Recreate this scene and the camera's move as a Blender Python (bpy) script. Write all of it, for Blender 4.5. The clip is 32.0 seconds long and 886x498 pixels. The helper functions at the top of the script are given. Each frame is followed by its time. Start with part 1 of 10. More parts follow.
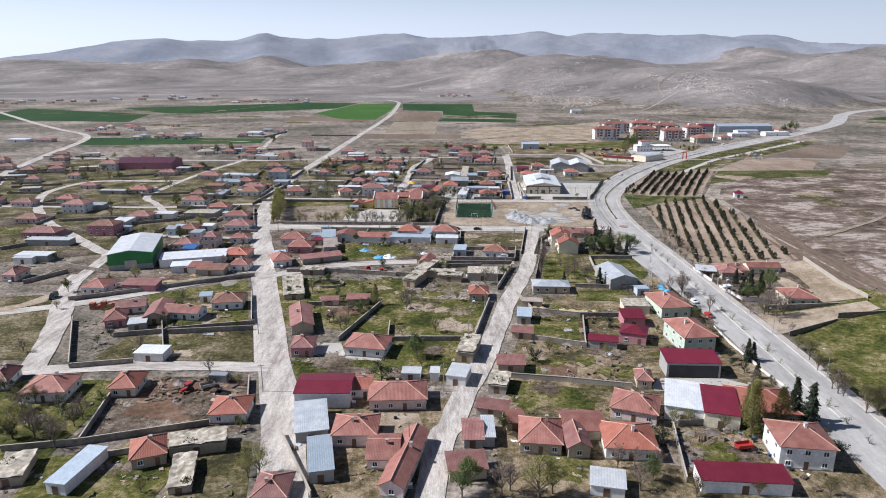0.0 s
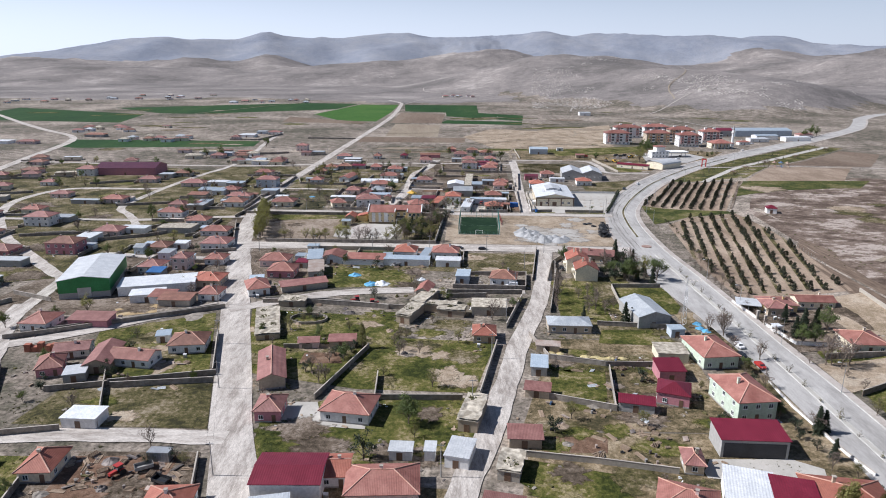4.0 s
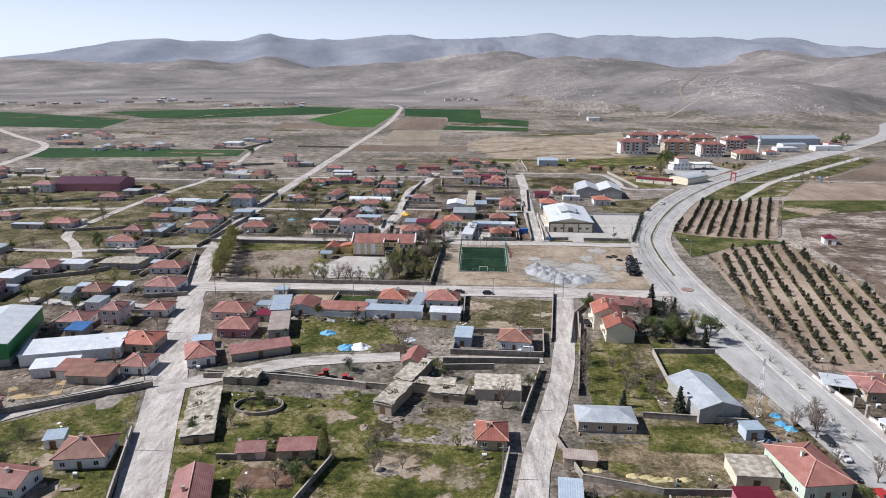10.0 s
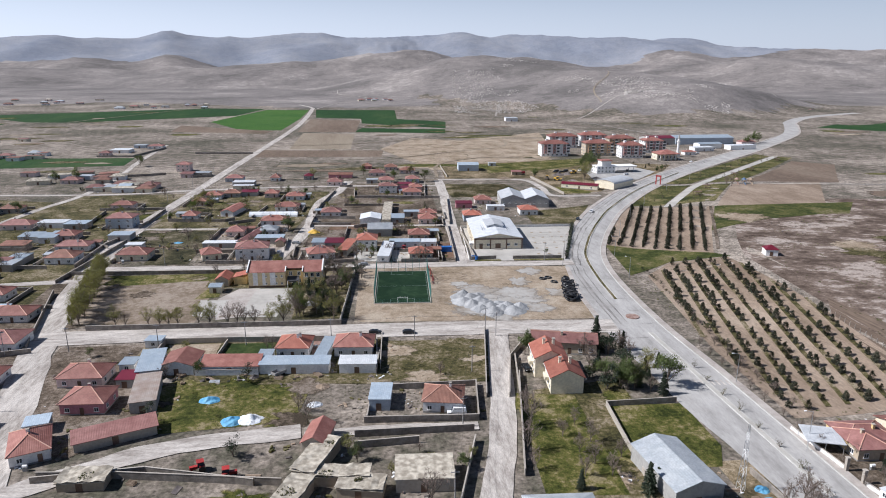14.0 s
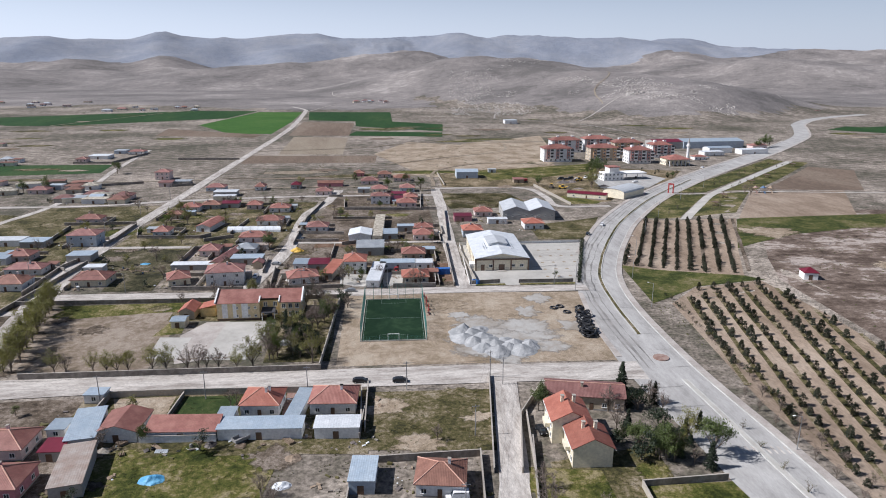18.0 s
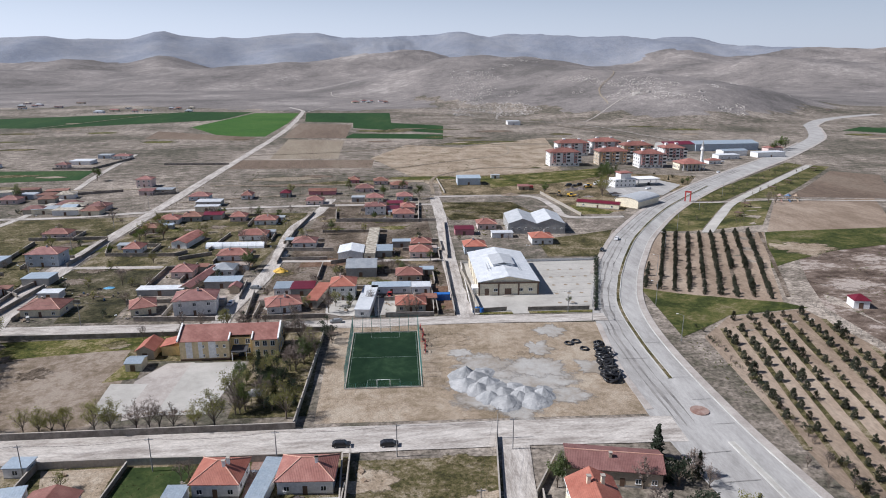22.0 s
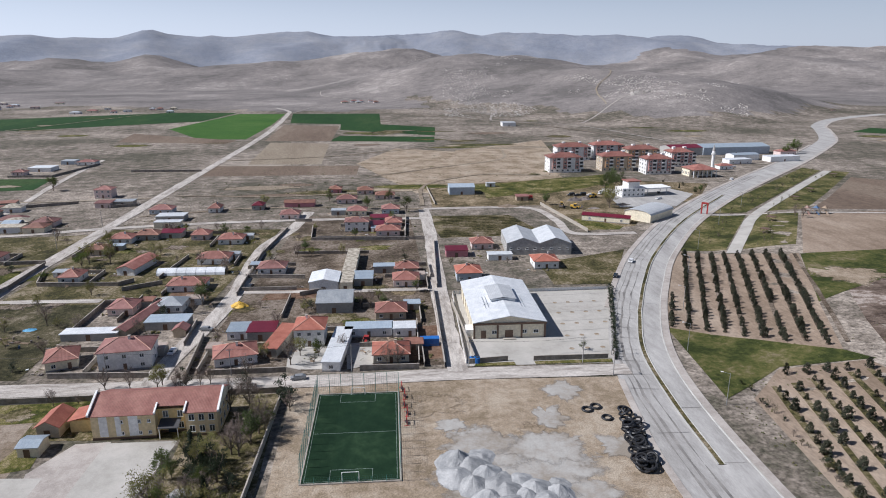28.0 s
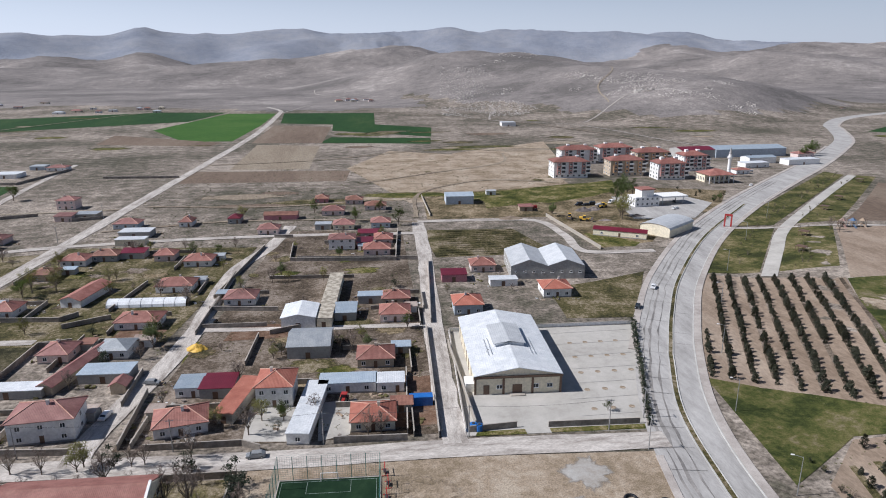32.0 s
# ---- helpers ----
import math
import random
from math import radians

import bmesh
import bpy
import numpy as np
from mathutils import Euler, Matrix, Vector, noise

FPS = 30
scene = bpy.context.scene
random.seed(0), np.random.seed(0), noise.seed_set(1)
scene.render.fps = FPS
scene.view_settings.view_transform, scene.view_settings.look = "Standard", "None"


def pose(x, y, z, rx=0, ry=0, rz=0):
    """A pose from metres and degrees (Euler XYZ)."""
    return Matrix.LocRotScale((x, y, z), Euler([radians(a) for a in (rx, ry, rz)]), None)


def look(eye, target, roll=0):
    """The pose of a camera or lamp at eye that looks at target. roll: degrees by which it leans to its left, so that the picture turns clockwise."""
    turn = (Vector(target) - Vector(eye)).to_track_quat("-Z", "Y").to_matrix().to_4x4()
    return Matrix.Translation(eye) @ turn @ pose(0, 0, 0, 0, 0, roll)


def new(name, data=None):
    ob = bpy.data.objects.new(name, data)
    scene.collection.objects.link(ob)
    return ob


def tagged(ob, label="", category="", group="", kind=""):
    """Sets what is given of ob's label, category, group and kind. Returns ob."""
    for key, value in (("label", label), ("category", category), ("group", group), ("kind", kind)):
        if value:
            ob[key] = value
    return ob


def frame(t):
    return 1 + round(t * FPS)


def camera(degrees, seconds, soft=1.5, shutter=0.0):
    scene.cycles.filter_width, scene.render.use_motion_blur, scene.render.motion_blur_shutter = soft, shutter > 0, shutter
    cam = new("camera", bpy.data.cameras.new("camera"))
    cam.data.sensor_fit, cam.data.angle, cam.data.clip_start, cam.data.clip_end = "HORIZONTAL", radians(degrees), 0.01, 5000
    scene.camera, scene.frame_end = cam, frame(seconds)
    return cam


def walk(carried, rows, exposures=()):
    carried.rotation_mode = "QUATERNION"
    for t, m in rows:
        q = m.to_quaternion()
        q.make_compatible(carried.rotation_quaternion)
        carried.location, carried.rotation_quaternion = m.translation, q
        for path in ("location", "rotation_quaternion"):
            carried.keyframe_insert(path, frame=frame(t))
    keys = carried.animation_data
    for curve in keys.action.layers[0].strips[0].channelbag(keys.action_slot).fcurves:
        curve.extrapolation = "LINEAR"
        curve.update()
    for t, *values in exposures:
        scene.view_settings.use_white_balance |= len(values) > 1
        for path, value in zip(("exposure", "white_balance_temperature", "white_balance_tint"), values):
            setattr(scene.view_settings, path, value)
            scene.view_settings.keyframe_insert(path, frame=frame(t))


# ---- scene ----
cam = camera(67.69, 32.0, soft=1.0)
# seconds, place, tilt, lean, turn
PATH = [
    (0, 0.00, -0.00, 88.23, 74.028, 0.126, -0.000),
    (1, -0.10, 10.29, 88.00, 73.993, 0.147, -0.002),
    (2, -0.03, 20.38, 87.81, 74.000, 0.102, 0.095),
    (3, 0.53, 30.06, 87.77, 73.992, 0.005, 0.227),
    (3.5, 0.81, 34.86, 87.83, 74.008, -0.086, 0.295),
    (5.5, 1.60, 53.79, 87.96, 74.092, -0.163, 0.477),
    (6, 1.71, 58.54, 87.94, 74.130, -0.200, 0.480),
    (7, 2.11, 68.24, 88.05, 74.115, -0.238, 0.530),
    (8, 2.42, 78.30, 88.17, 74.142, -0.251, 0.576),
    (9, 2.70, 88.54, 88.26, 74.172, -0.253, 0.582),
    (10, 2.98, 99.08, 88.24, 74.181, -0.149, 0.596),
    (10.5, 3.33, 104.53, 88.20, 74.187, -0.173, -0.122),
    (11, 3.67, 109.93, 88.10, 74.166, -0.226, -1.122),
    (11.5, 3.93, 115.38, 88.00, 74.149, -0.255, -2.447),
    (12, 4.31, 120.64, 87.95, 74.143, -0.257, -4.510),
    (12.5, 4.46, 125.77, 87.93, 74.132, -0.244, -6.073),
    (13, 4.73, 130.73, 87.93, 74.133, -0.247, -6.623),
    (14, 5.91, 139.92, 87.88, 74.137, -0.259, -6.562),
    (14.5, 6.37, 144.42, 87.80, 74.152, -0.257, -6.605),
    (16.5, 8.58, 161.71, 87.51, 74.204, -0.257, -6.725),
    (17, 9.09, 166.07, 87.49, 74.209, -0.247, -6.758),
    (18, 10.01, 174.62, 87.42, 74.209, -0.182, -6.819),
    (19, 11.18, 182.98, 87.39, 74.176, -0.129, -6.818),
    (20, 12.35, 190.76, 87.36, 74.208, -0.116, -6.744),
    (21, 13.74, 198.74, 87.35, 74.203, -0.072, -6.705),
    (22, 14.84, 207.10, 87.37, 74.150, -0.034, -6.724),
    (23, 15.96, 214.87, 87.47, 74.092, -0.025, -6.741),
    (24, 17.40, 221.17, 87.36, 74.102, -0.043, -6.633),
    (24.5, 17.94, 223.99, 87.23, 74.089, -0.016, -6.646),
    (26.5, 20.17, 237.66, 86.86, 74.077, -0.087, -7.075),
    (27, 20.77, 241.91, 86.71, 74.075, -0.100, -7.172),
    (28, 21.99, 251.10, 86.40, 74.081, -0.008, -7.308),
    (29, 23.40, 260.70, 86.21, 74.042, 0.058, -7.391),
    (30, 24.88, 270.24, 86.17, 73.973, 0.055, -7.458),
    (31, 26.54, 279.74, 86.27, 73.923, 0.092, -7.490),
    (32, 28.00, 289.44, 86.37, 73.857, 0.116, -7.526),
]
EXPOSURE = [(0, 0.35, 5900, 13), (32, 0.10, 5900, 13)]  # seconds, stops, kelvin, tint
walk(cam, [(r[0], pose(*r[1:])) for r in PATH], EXPOSURE)

# ---- light ----
world = bpy.data.worlds.new("sky")
scene.world = world
world.use_nodes = True
wn = world.node_tree.nodes
sky = wn.new("ShaderNodeTexSky")
sky.sky_type, sky.sun_disc = "NISHITA", False
SUN_EL, SUN_AZ = 44.0, -88.0      # degrees; azimuth from +y towards +x
sky.sun_elevation, sky.sun_rotation = radians(SUN_EL), radians(SUN_AZ)
sky.air_density, sky.dust_density, sky.ozone_density, sky.altitude = 1.0, 1.5, 3.0, 1000
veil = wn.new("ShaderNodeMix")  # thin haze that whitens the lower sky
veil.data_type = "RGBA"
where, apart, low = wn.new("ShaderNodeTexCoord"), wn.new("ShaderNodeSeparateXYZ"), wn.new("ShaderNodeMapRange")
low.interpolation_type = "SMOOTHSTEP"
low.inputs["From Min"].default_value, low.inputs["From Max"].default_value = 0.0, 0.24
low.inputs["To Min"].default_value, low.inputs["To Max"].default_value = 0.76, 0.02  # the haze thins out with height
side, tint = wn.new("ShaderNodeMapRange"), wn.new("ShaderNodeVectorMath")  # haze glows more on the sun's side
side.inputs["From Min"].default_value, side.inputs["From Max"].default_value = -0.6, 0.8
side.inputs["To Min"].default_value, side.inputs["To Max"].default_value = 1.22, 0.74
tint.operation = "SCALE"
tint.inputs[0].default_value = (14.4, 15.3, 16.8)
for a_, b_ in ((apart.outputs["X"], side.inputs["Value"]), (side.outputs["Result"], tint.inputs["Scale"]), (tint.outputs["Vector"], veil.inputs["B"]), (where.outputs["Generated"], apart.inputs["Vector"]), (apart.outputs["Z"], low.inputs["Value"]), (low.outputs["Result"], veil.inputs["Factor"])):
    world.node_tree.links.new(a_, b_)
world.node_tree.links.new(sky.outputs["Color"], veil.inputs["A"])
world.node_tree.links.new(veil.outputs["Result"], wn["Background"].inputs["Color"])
wn["Background"].inputs["Strength"].default_value = 0.05
sun = new("sun", bpy.data.lights.new("sun", "SUN"))
sun.data.energy, sun.data.angle, sun.data.color = 5.0, radians(0.7), (1.0, 0.95, 0.87)
sd = Vector((math.sin(radians(SUN_AZ)) * math.cos(radians(SUN_EL)), math.cos(radians(SUN_AZ)) * math.cos(radians(SUN_EL)), math.sin(radians(SUN_EL))))
sun.matrix_world = look(sd * 300, (0, 0, 0))

# ---- materials ----
MATS = {}


def links(m, *pairs):
    for a, b in pairs:
        m.node_tree.links.new(a, b)


def surface(name, colour, rough=0.85, metal=0.0, second=None, grain=3.0, spots=0.25, spread=0.25, bump=0.15, rnd=0.12, stretch=(1, 1, 1)):
    """A matt or metal surface: colour broken by broad stains and fine grain, with a little relief and a change from piece to piece."""
    m = bpy.data.materials.new(name)
    m.use_nodes = True
    n = m.node_tree.nodes
    b = n["Principled BSDF"]
    b.inputs["Roughness"].default_value, b.inputs["Metallic"].default_value = rough, metal
    co, mp = n.new("ShaderNodeTexCoord"), n.new("ShaderNodeMapping")
    mp.inputs["Scale"].default_value = stretch
    inf = n.new("ShaderNodeObjectInfo")
    broad, fine = n.new("ShaderNodeTexNoise"), n.new("ShaderNodeTexNoise")
    broad.inputs["Scale"].default_value, broad.inputs["Detail"].default_value = spots, 5
    fine.inputs["Scale"].default_value, fine.inputs["Detail"].default_value = grain, 4
    ramp = n.new("ShaderNodeValToRGB")
    ramp.color_ramp.elements[0].position, ramp.color_ramp.elements[1].position = 0.5 - spread / 2, 0.5 + spread / 2
    ramp.color_ramp.elements[0].color = (*colour, 1)
    ramp.color_ramp.elements[1].color = (*(second or [min(1, c * 1.25 + 0.01) for c in colour]), 1)
    mixed = n.new("ShaderNodeMix")
    mixed.data_type, mixed.blend_type = "RGBA", "MULTIPLY"
    mixed.inputs["Factor"].default_value = 1.0
    vr = n.new("ShaderNodeMapRange")
    vr.inputs["To Min"].default_value, vr.inputs["To Max"].default_value = 0.66, 1.28
    hv = n.new("ShaderNodeHueSaturation")
    vv = n.new("ShaderNodeMapRange")
    vv.inputs["To Min"].default_value, vv.inputs["To Max"].default_value = 1 - rnd, 1 + rnd
    bp = n.new("ShaderNodeBump")
    bp.inputs["Strength"].default_value, bp.inputs["Distance"].default_value = bump, 0.1
    links(m, (co.outputs["Object"], mp.inputs["Vector"]), (mp.outputs["Vector"], broad.inputs["Vector"]), (mp.outputs["Vector"], fine.inputs["Vector"]),
          (broad.outputs["Fac"], ramp.inputs["Fac"]), (fine.outputs["Fac"], vr.inputs["Value"]), (ramp.outputs["Color"], mixed.inputs["A"]),
          (vr.outputs["Result"], mixed.inputs["B"]), (inf.outputs["Random"], vv.inputs["Value"]), (vv.outputs["Result"], hv.inputs["Value"]),
          (mixed.outputs["Result"], hv.inputs["Color"]), (hv.outputs["Color"], b.inputs["Base Color"]),
          (fine.outputs["Fac"], bp.inputs["Height"]), (bp.outputs["Normal"], b.inputs["Normal"]))
    MATS[name] = m
    return m


def ribbed(name, colour, second, pitch, metal=0.0, rough=0.7, axis="X", depth=0.3, rnd=0.22):
    """A roof covering in rows: tile courses or folded sheet, with lighter and darker stains."""
    m = surface(name, colour, rough, metal, second, grain=2.2, spots=0.35, spread=0.4, bump=0.1, rnd=rnd)
    n = m.node_tree.nodes
    w = n.new("ShaderNodeTexWave")
    w.bands_direction = axis
    w.inputs["Scale"].default_value, w.inputs["Distortion"].default_value = 0.314 / pitch, 0.4
    b2 = n.new("ShaderNodeBump")
    b2.inputs["Strength"].default_value, b2.inputs["Distance"].default_value = depth, 0.08
    old = n["Principled BSDF"].inputs["Normal"].links[0].from_socket
    co = n["Texture Coordinate"]
    links(m, (co.outputs["Object"], w.inputs["Vector"]), (w.outputs["Fac"], b2.inputs["Height"]), (old, b2.inputs["Normal"]), (b2.outputs["Normal"], n["Principled BSDF"].inputs["Normal"]))
    return m


ribbed("tile", (0.205, 0.075, 0.058), (0.325, 0.150, 0.120), 0.35)
ribbed("tile_old", (0.150, 0.066, 0.047), (0.275, 0.135, 0.095), 0.35)
ribbed("tile_new", (0.270, 0.084, 0.055), (0.385, 0.145, 0.100), 0.35)
ribbed("tile_pink", (0.190, 0.080, 0.070), (0.300, 0.150, 0.132), 0.35)
ribbed("sheet_maroon", (0.125, 0.010, 0.022), (0.165, 0.018, 0.034), 0.5, 0.0, 0.45)
ribbed("sheet_white", (0.50, 0.52, 0.54), (0.66, 0.67, 0.68), 0.6, 0.0, 0.45)
ribbed("sheet_grey", (0.38, 0.41, 0.44), (0.55, 0.57, 0.58), 0.5, 0.25, 0.45)
ribbed("sheet_blue", (0.36, 0.43, 0.50), (0.46, 0.52, 0.57), 0.5, 0.2, 0.45)
surface("scrap_metal", (0.10, 0.085, 0.08), 0.6, 0.2, second=(0.26, 0.22, 0.20), rnd=0.5)
surface("barrel_blue", (0.05, 0.11, 0.22), 0.6, second=(0.12, 0.16, 0.22))
ribbed("sheet_rust", (0.30, 0.22, 0.18), (0.42, 0.37, 0.33), 0.5, 0.1, 0.7)
ribbed("sheet_deepblue", (0.03, 0.10, 0.26), (0.05, 0.16, 0.36), 0.5, 0.1, 0.5)
ribbed("clad_green", (0.03, 0.22, 0.06), (0.04, 0.27, 0.08), 0.5, 0.0, 0.5)
ribbed("sheet_purple", (0.050, 0.010, 0.026), (0.075, 0.018, 0.036), 0.5, 0.0, 0.5)
surface("fence_teal", (0.05, 0.16, 0.14), 0.5)
surface("mud_roof", (0.27, 0.235, 0.185), second=(0.52, 0.47, 0.385), grain=1.6, spots=0.6, spread=0.22, bump=0.6)
surface("cap", (0.50, 0.27, 0.20), second=(0.60, 0.38, 0.30))
for nm, c in dict(white=(0.84, 0.83, 0.81), cream=(0.81, 0.73, 0.56), pink=(0.75, 0.60, 0.56), yellow=(0.74, 0.56, 0.27), grey=(0.40, 0.39, 0.37), stone=(0.42, 0.38, 0.32), tan=(0.52, 0.43, 0.32), greenish=(0.58, 0.66, 0.54), pale_blue=(0.50, 0.56, 0.62), rose=(0.50, 0.22, 0.25), mud=(0.42, 0.34, 0.25), butter=(0.78, 0.63, 0.38), red_band=(0.50, 0.26, 0.23), orange_band=(0.60, 0.36, 0.20)).items():
    surface("wall_" + nm, c, second=[v * 0.86 for v in c], grain=1.5, spots=0.4, spread=0.5, rnd=0.08)
surface("plinth", (0.28, 0.27, 0.26))
surface("block", (0.19, 0.165, 0.14), second=(0.32, 0.285, 0.245), grain=2.5, spots=0.5, bump=0.4)
surface("coping", (0.34, 0.305, 0.265))
surface("frame_white", (0.75, 0.75, 0.74), 0.5)
surface("door_brown", (0.12, 0.07, 0.045), 0.5)
surface("dark", (0.035, 0.035, 0.04), 0.7)
surface("black_plastic", (0.012, 0.012, 0.014), 0.45)
surface("steel", (0.40, 0.41, 0.42), 0.45, 0.6)
surface("bark", (0.13, 0.10, 0.075), second=(0.20, 0.165, 0.13), grain=6, spots=1)
surface("twig", (0.17, 0.13, 0.11), second=(0.23, 0.18, 0.15))


def foliage(name, colour, second):
    """Leaves: matt, with some of the light passing through them."""
    m = surface(name, colour, 0.7, 0, second, grain=1.5, spots=0.6, rnd=0.2)
    n = m.node_tree.nodes
    tr, mx = n.new("ShaderNodeBsdfTranslucent"), n.new("ShaderNodeMixShader")
    mx.inputs["Fac"].default_value = 0.4
    hue = n["Principled BSDF"].inputs["Base Color"].links[0].from_socket
    links(m, (hue, tr.inputs["Color"]), (n["Principled BSDF"].outputs[0], mx.inputs[1]), (tr.outputs[0], mx.inputs[2]), (mx.outputs[0], n["Material Output"].inputs["Surface"]))


foliage("leaf_spring", (0.165, 0.165, 0.044), (0.265, 0.245, 0.078))
foliage("leaf_olive", (0.12, 0.115, 0.04), (0.20, 0.175, 0.075))
foliage("leaf_green", (0.085, 0.125, 0.032), (0.15, 0.18, 0.055))
foliage("leaf_dark", (0.030, 0.046, 0.026), (0.062, 0.078, 0.042))
foliage("leaf_orchard", (0.034, 0.042, 0.026), (0.082, 0.080, 0.044))
foliage("leaf_bush", (0.10, 0.11, 0.04), (0.17, 0.155, 0.075))
surface("red_paint", (0.33, 0.03, 0.026), 0.45)
surface("blue_paint", (0.02, 0.13, 0.42), 0.4)
surface("tarp_blue", (0.07, 0.28, 0.50), 0.6, second=(0.16, 0.42, 0.62))
surface("tarp_white", (0.70, 0.72, 0.74), 0.5)
surface("tarp_yellow", (0.62, 0.38, 0.05), 0.6)
surface("straw_yard", (0.30, 0.21, 0.10), second=(0.40, 0.30, 0.17), grain=2, spots=0.3)
surface("straw", (0.42, 0.34, 0.15), second=(0.56, 0.48, 0.27), grain=4)
surface("car_dark", (0.02, 0.021, 0.024), 0.25)
surface("car_white", (0.72, 0.72, 0.72), 0.25)
surface("car_grey", (0.25, 0.26, 0.27), 0.3)
surface("gravel", (0.25, 0.255, 0.26), second=(0.38, 0.38, 0.38), grain=3, spots=0.4, bump=0.6)
surface("yard_dirt", (0.20, 0.15, 0.11), second=(0.28, 0.22, 0.16))
surface("wood_pile", (0.22, 0.16, 0.11), second=(0.34, 0.26, 0.19), grain=4)
surface("brick_red", (0.32, 0.11, 0.07), second=(0.42, 0.17, 0.11), grain=4)
surface("outcrop", (0.33, 0.30, 0.275), second=(0.48, 0.445, 0.41), grain=0.5, spots=0.05)
surface("paving_red", (0.27, 0.16, 0.125), second=(0.36, 0.26, 0.22), grain=2, spots=0.6)
surface("kerb", (0.42, 0.41, 0.385))
surface("dark_track", (0.13, 0.122, 0.115), second=(0.28, 0.262, 0.245), spots=0.12, spread=0.35)
surface("line_white", (0.22, 0.27, 0.25))
glass = bpy.data.materials.new("glass")
glass.use_nodes = True
gb = glass.node_tree.nodes["Principled BSDF"]
gb.inputs["Base Color"].default_value, gb.inputs["Roughness"].default_value = (0.035, 0.045, 0.055, 1), 0.08
MATS["glass"] = glass


def land(name, stops, scale=0.02, fine=0.6, bump=0.3, detail=8, speck=0.55, rough=0.95, stretch=(1, 1, 1), mottle=0.3, gain=1.6):
    """Ground: bands of a broad noise picked from stops of colour, broken by two finer noises."""
    m = bpy.data.materials.new(name)
    m.use_nodes = True
    n = m.node_tree.nodes
    b = n["Principled BSDF"]
    b.inputs["Roughness"].default_value = rough
    b.inputs["Specular IOR Level"].default_value = 0.15
    co, mp = n.new("ShaderNodeTexCoord"), n.new("ShaderNodeMapping")
    mp.inputs["Scale"].default_value = stretch
    a, f, v = n.new("ShaderNodeTexNoise"), n.new("ShaderNodeTexNoise"), n.new("ShaderNodeTexNoise")
    for q, s, d in ((a, scale, detail), (f, fine, 6), (v, fine * 6, 3)):
        q.inputs["Scale"].default_value, q.inputs["Detail"].default_value = s, d
        q.inputs["Roughness"].default_value = 0.65
    ramp = n.new("ShaderNodeValToRGB")
    e = ramp.color_ramp.elements
    while len(e) < len(stops):
        e.new(0.5)
    for i, (p, c) in enumerate(stops):
        e[i].position, e[i].color = p, (*c, 1)
    blend = n.new("ShaderNodeMath")
    blend.operation = "MULTIPLY_ADD"
    blend.inputs[1].default_value = speck
    wide = n.new("ShaderNodeMath")
    wide.operation = "MULTIPLY_ADD"
    wide.inputs[1].default_value, wide.inputs[2].default_value = gain, (1 - gain) / 2
    half = n.new("ShaderNodeMath")
    half.operation = "ADD"
    half.inputs[1].default_value = -speck / 2
    mul = n.new("ShaderNodeMix")
    mul.data_type, mul.blend_type = "RGBA", "MULTIPLY"
    mul.inputs["Factor"].default_value = 1
    vr = n.new("ShaderNodeMapRange")
    vr.inputs["From Min"].default_value, vr.inputs["From Max"].default_value = 0.3, 0.7
    vr.inputs["To Min"].default_value, vr.inputs["To Max"].default_value = 1 - mottle * 1.1, 1 + mottle
    bp = n.new("ShaderNodeBump")
    bp.inputs["Strength"].default_value, bp.inputs["Distance"].default_value = bump, 0.4
    links(m, (co.outputs["Object"], mp.inputs["Vector"]), *((mp.outputs["Vector"], q.inputs["Vector"]) for q in (a, f, v)),
          (f.outputs["Fac"], blend.inputs[0]), (a.outputs["Fac"], wide.inputs[0]), (wide.outputs[0], blend.inputs[2]), (blend.outputs[0], half.inputs[0]), (half.outputs[0], ramp.inputs["Fac"]),
          (ramp.outputs["Color"], mul.inputs["A"]), (v.outputs["Fac"], vr.inputs["Value"]), (vr.outputs["Result"], mul.inputs["B"]), (mul.outputs["Result"], b.inputs["Base Color"]),
          (f.outputs["Fac"], bp.inputs["Height"]), (bp.outputs["Normal"], b.inputs["Normal"]))
    MATS[name] = m
    return m


land("steppe", [(0.26, (0.085, 0.080, 0.058)), (0.44, (0.158, 0.136, 0.110)), (0.56, (0.215, 0.183, 0.152)), (0.72, (0.33, 0.285, 0.24))], 0.008, 0.13, speck=1.25, mottle=0.55)
land("yard_grass", [(0.24, (0.025, 0.033, 0.007)), (0.45, (0.072, 0.078, 0.018)), (0.58, (0.125, 0.113, 0.036)), (0.72, (0.234, 0.195, 0.109))], 0.09, 0.7, speck=1.0, mottle=0.52)
land("yard_dry", [(0.26, (0.032, 0.031, 0.015)), (0.45, (0.079, 0.071, 0.028)), (0.59, (0.147, 0.120, 0.068)), (0.73, (0.254, 0.213, 0.151))], 0.07, 0.8, speck=1.0, mottle=0.50)
land("yard_earth", [(0.28, (0.053, 0.041, 0.029)), (0.48, (0.121, 0.094, 0.070)), (0.70, (0.238, 0.197, 0.162))], 0.06, 0.7, speck=1.0, mottle=0.47)
land("lot", [(0.30, (0.216, 0.169, 0.115)), (0.50, (0.308, 0.244, 0.179)), (0.70, (0.389, 0.326, 0.253))], 0.06, 0.5, speck=0.9, mottle=0.34)
land("playground", [(0.30, (0.150, 0.118, 0.082)), (0.50, (0.225, 0.178, 0.136)), (0.70, (0.300, 0.250, 0.202))], 0.05, 0.4, speck=0.9, mottle=0.22)
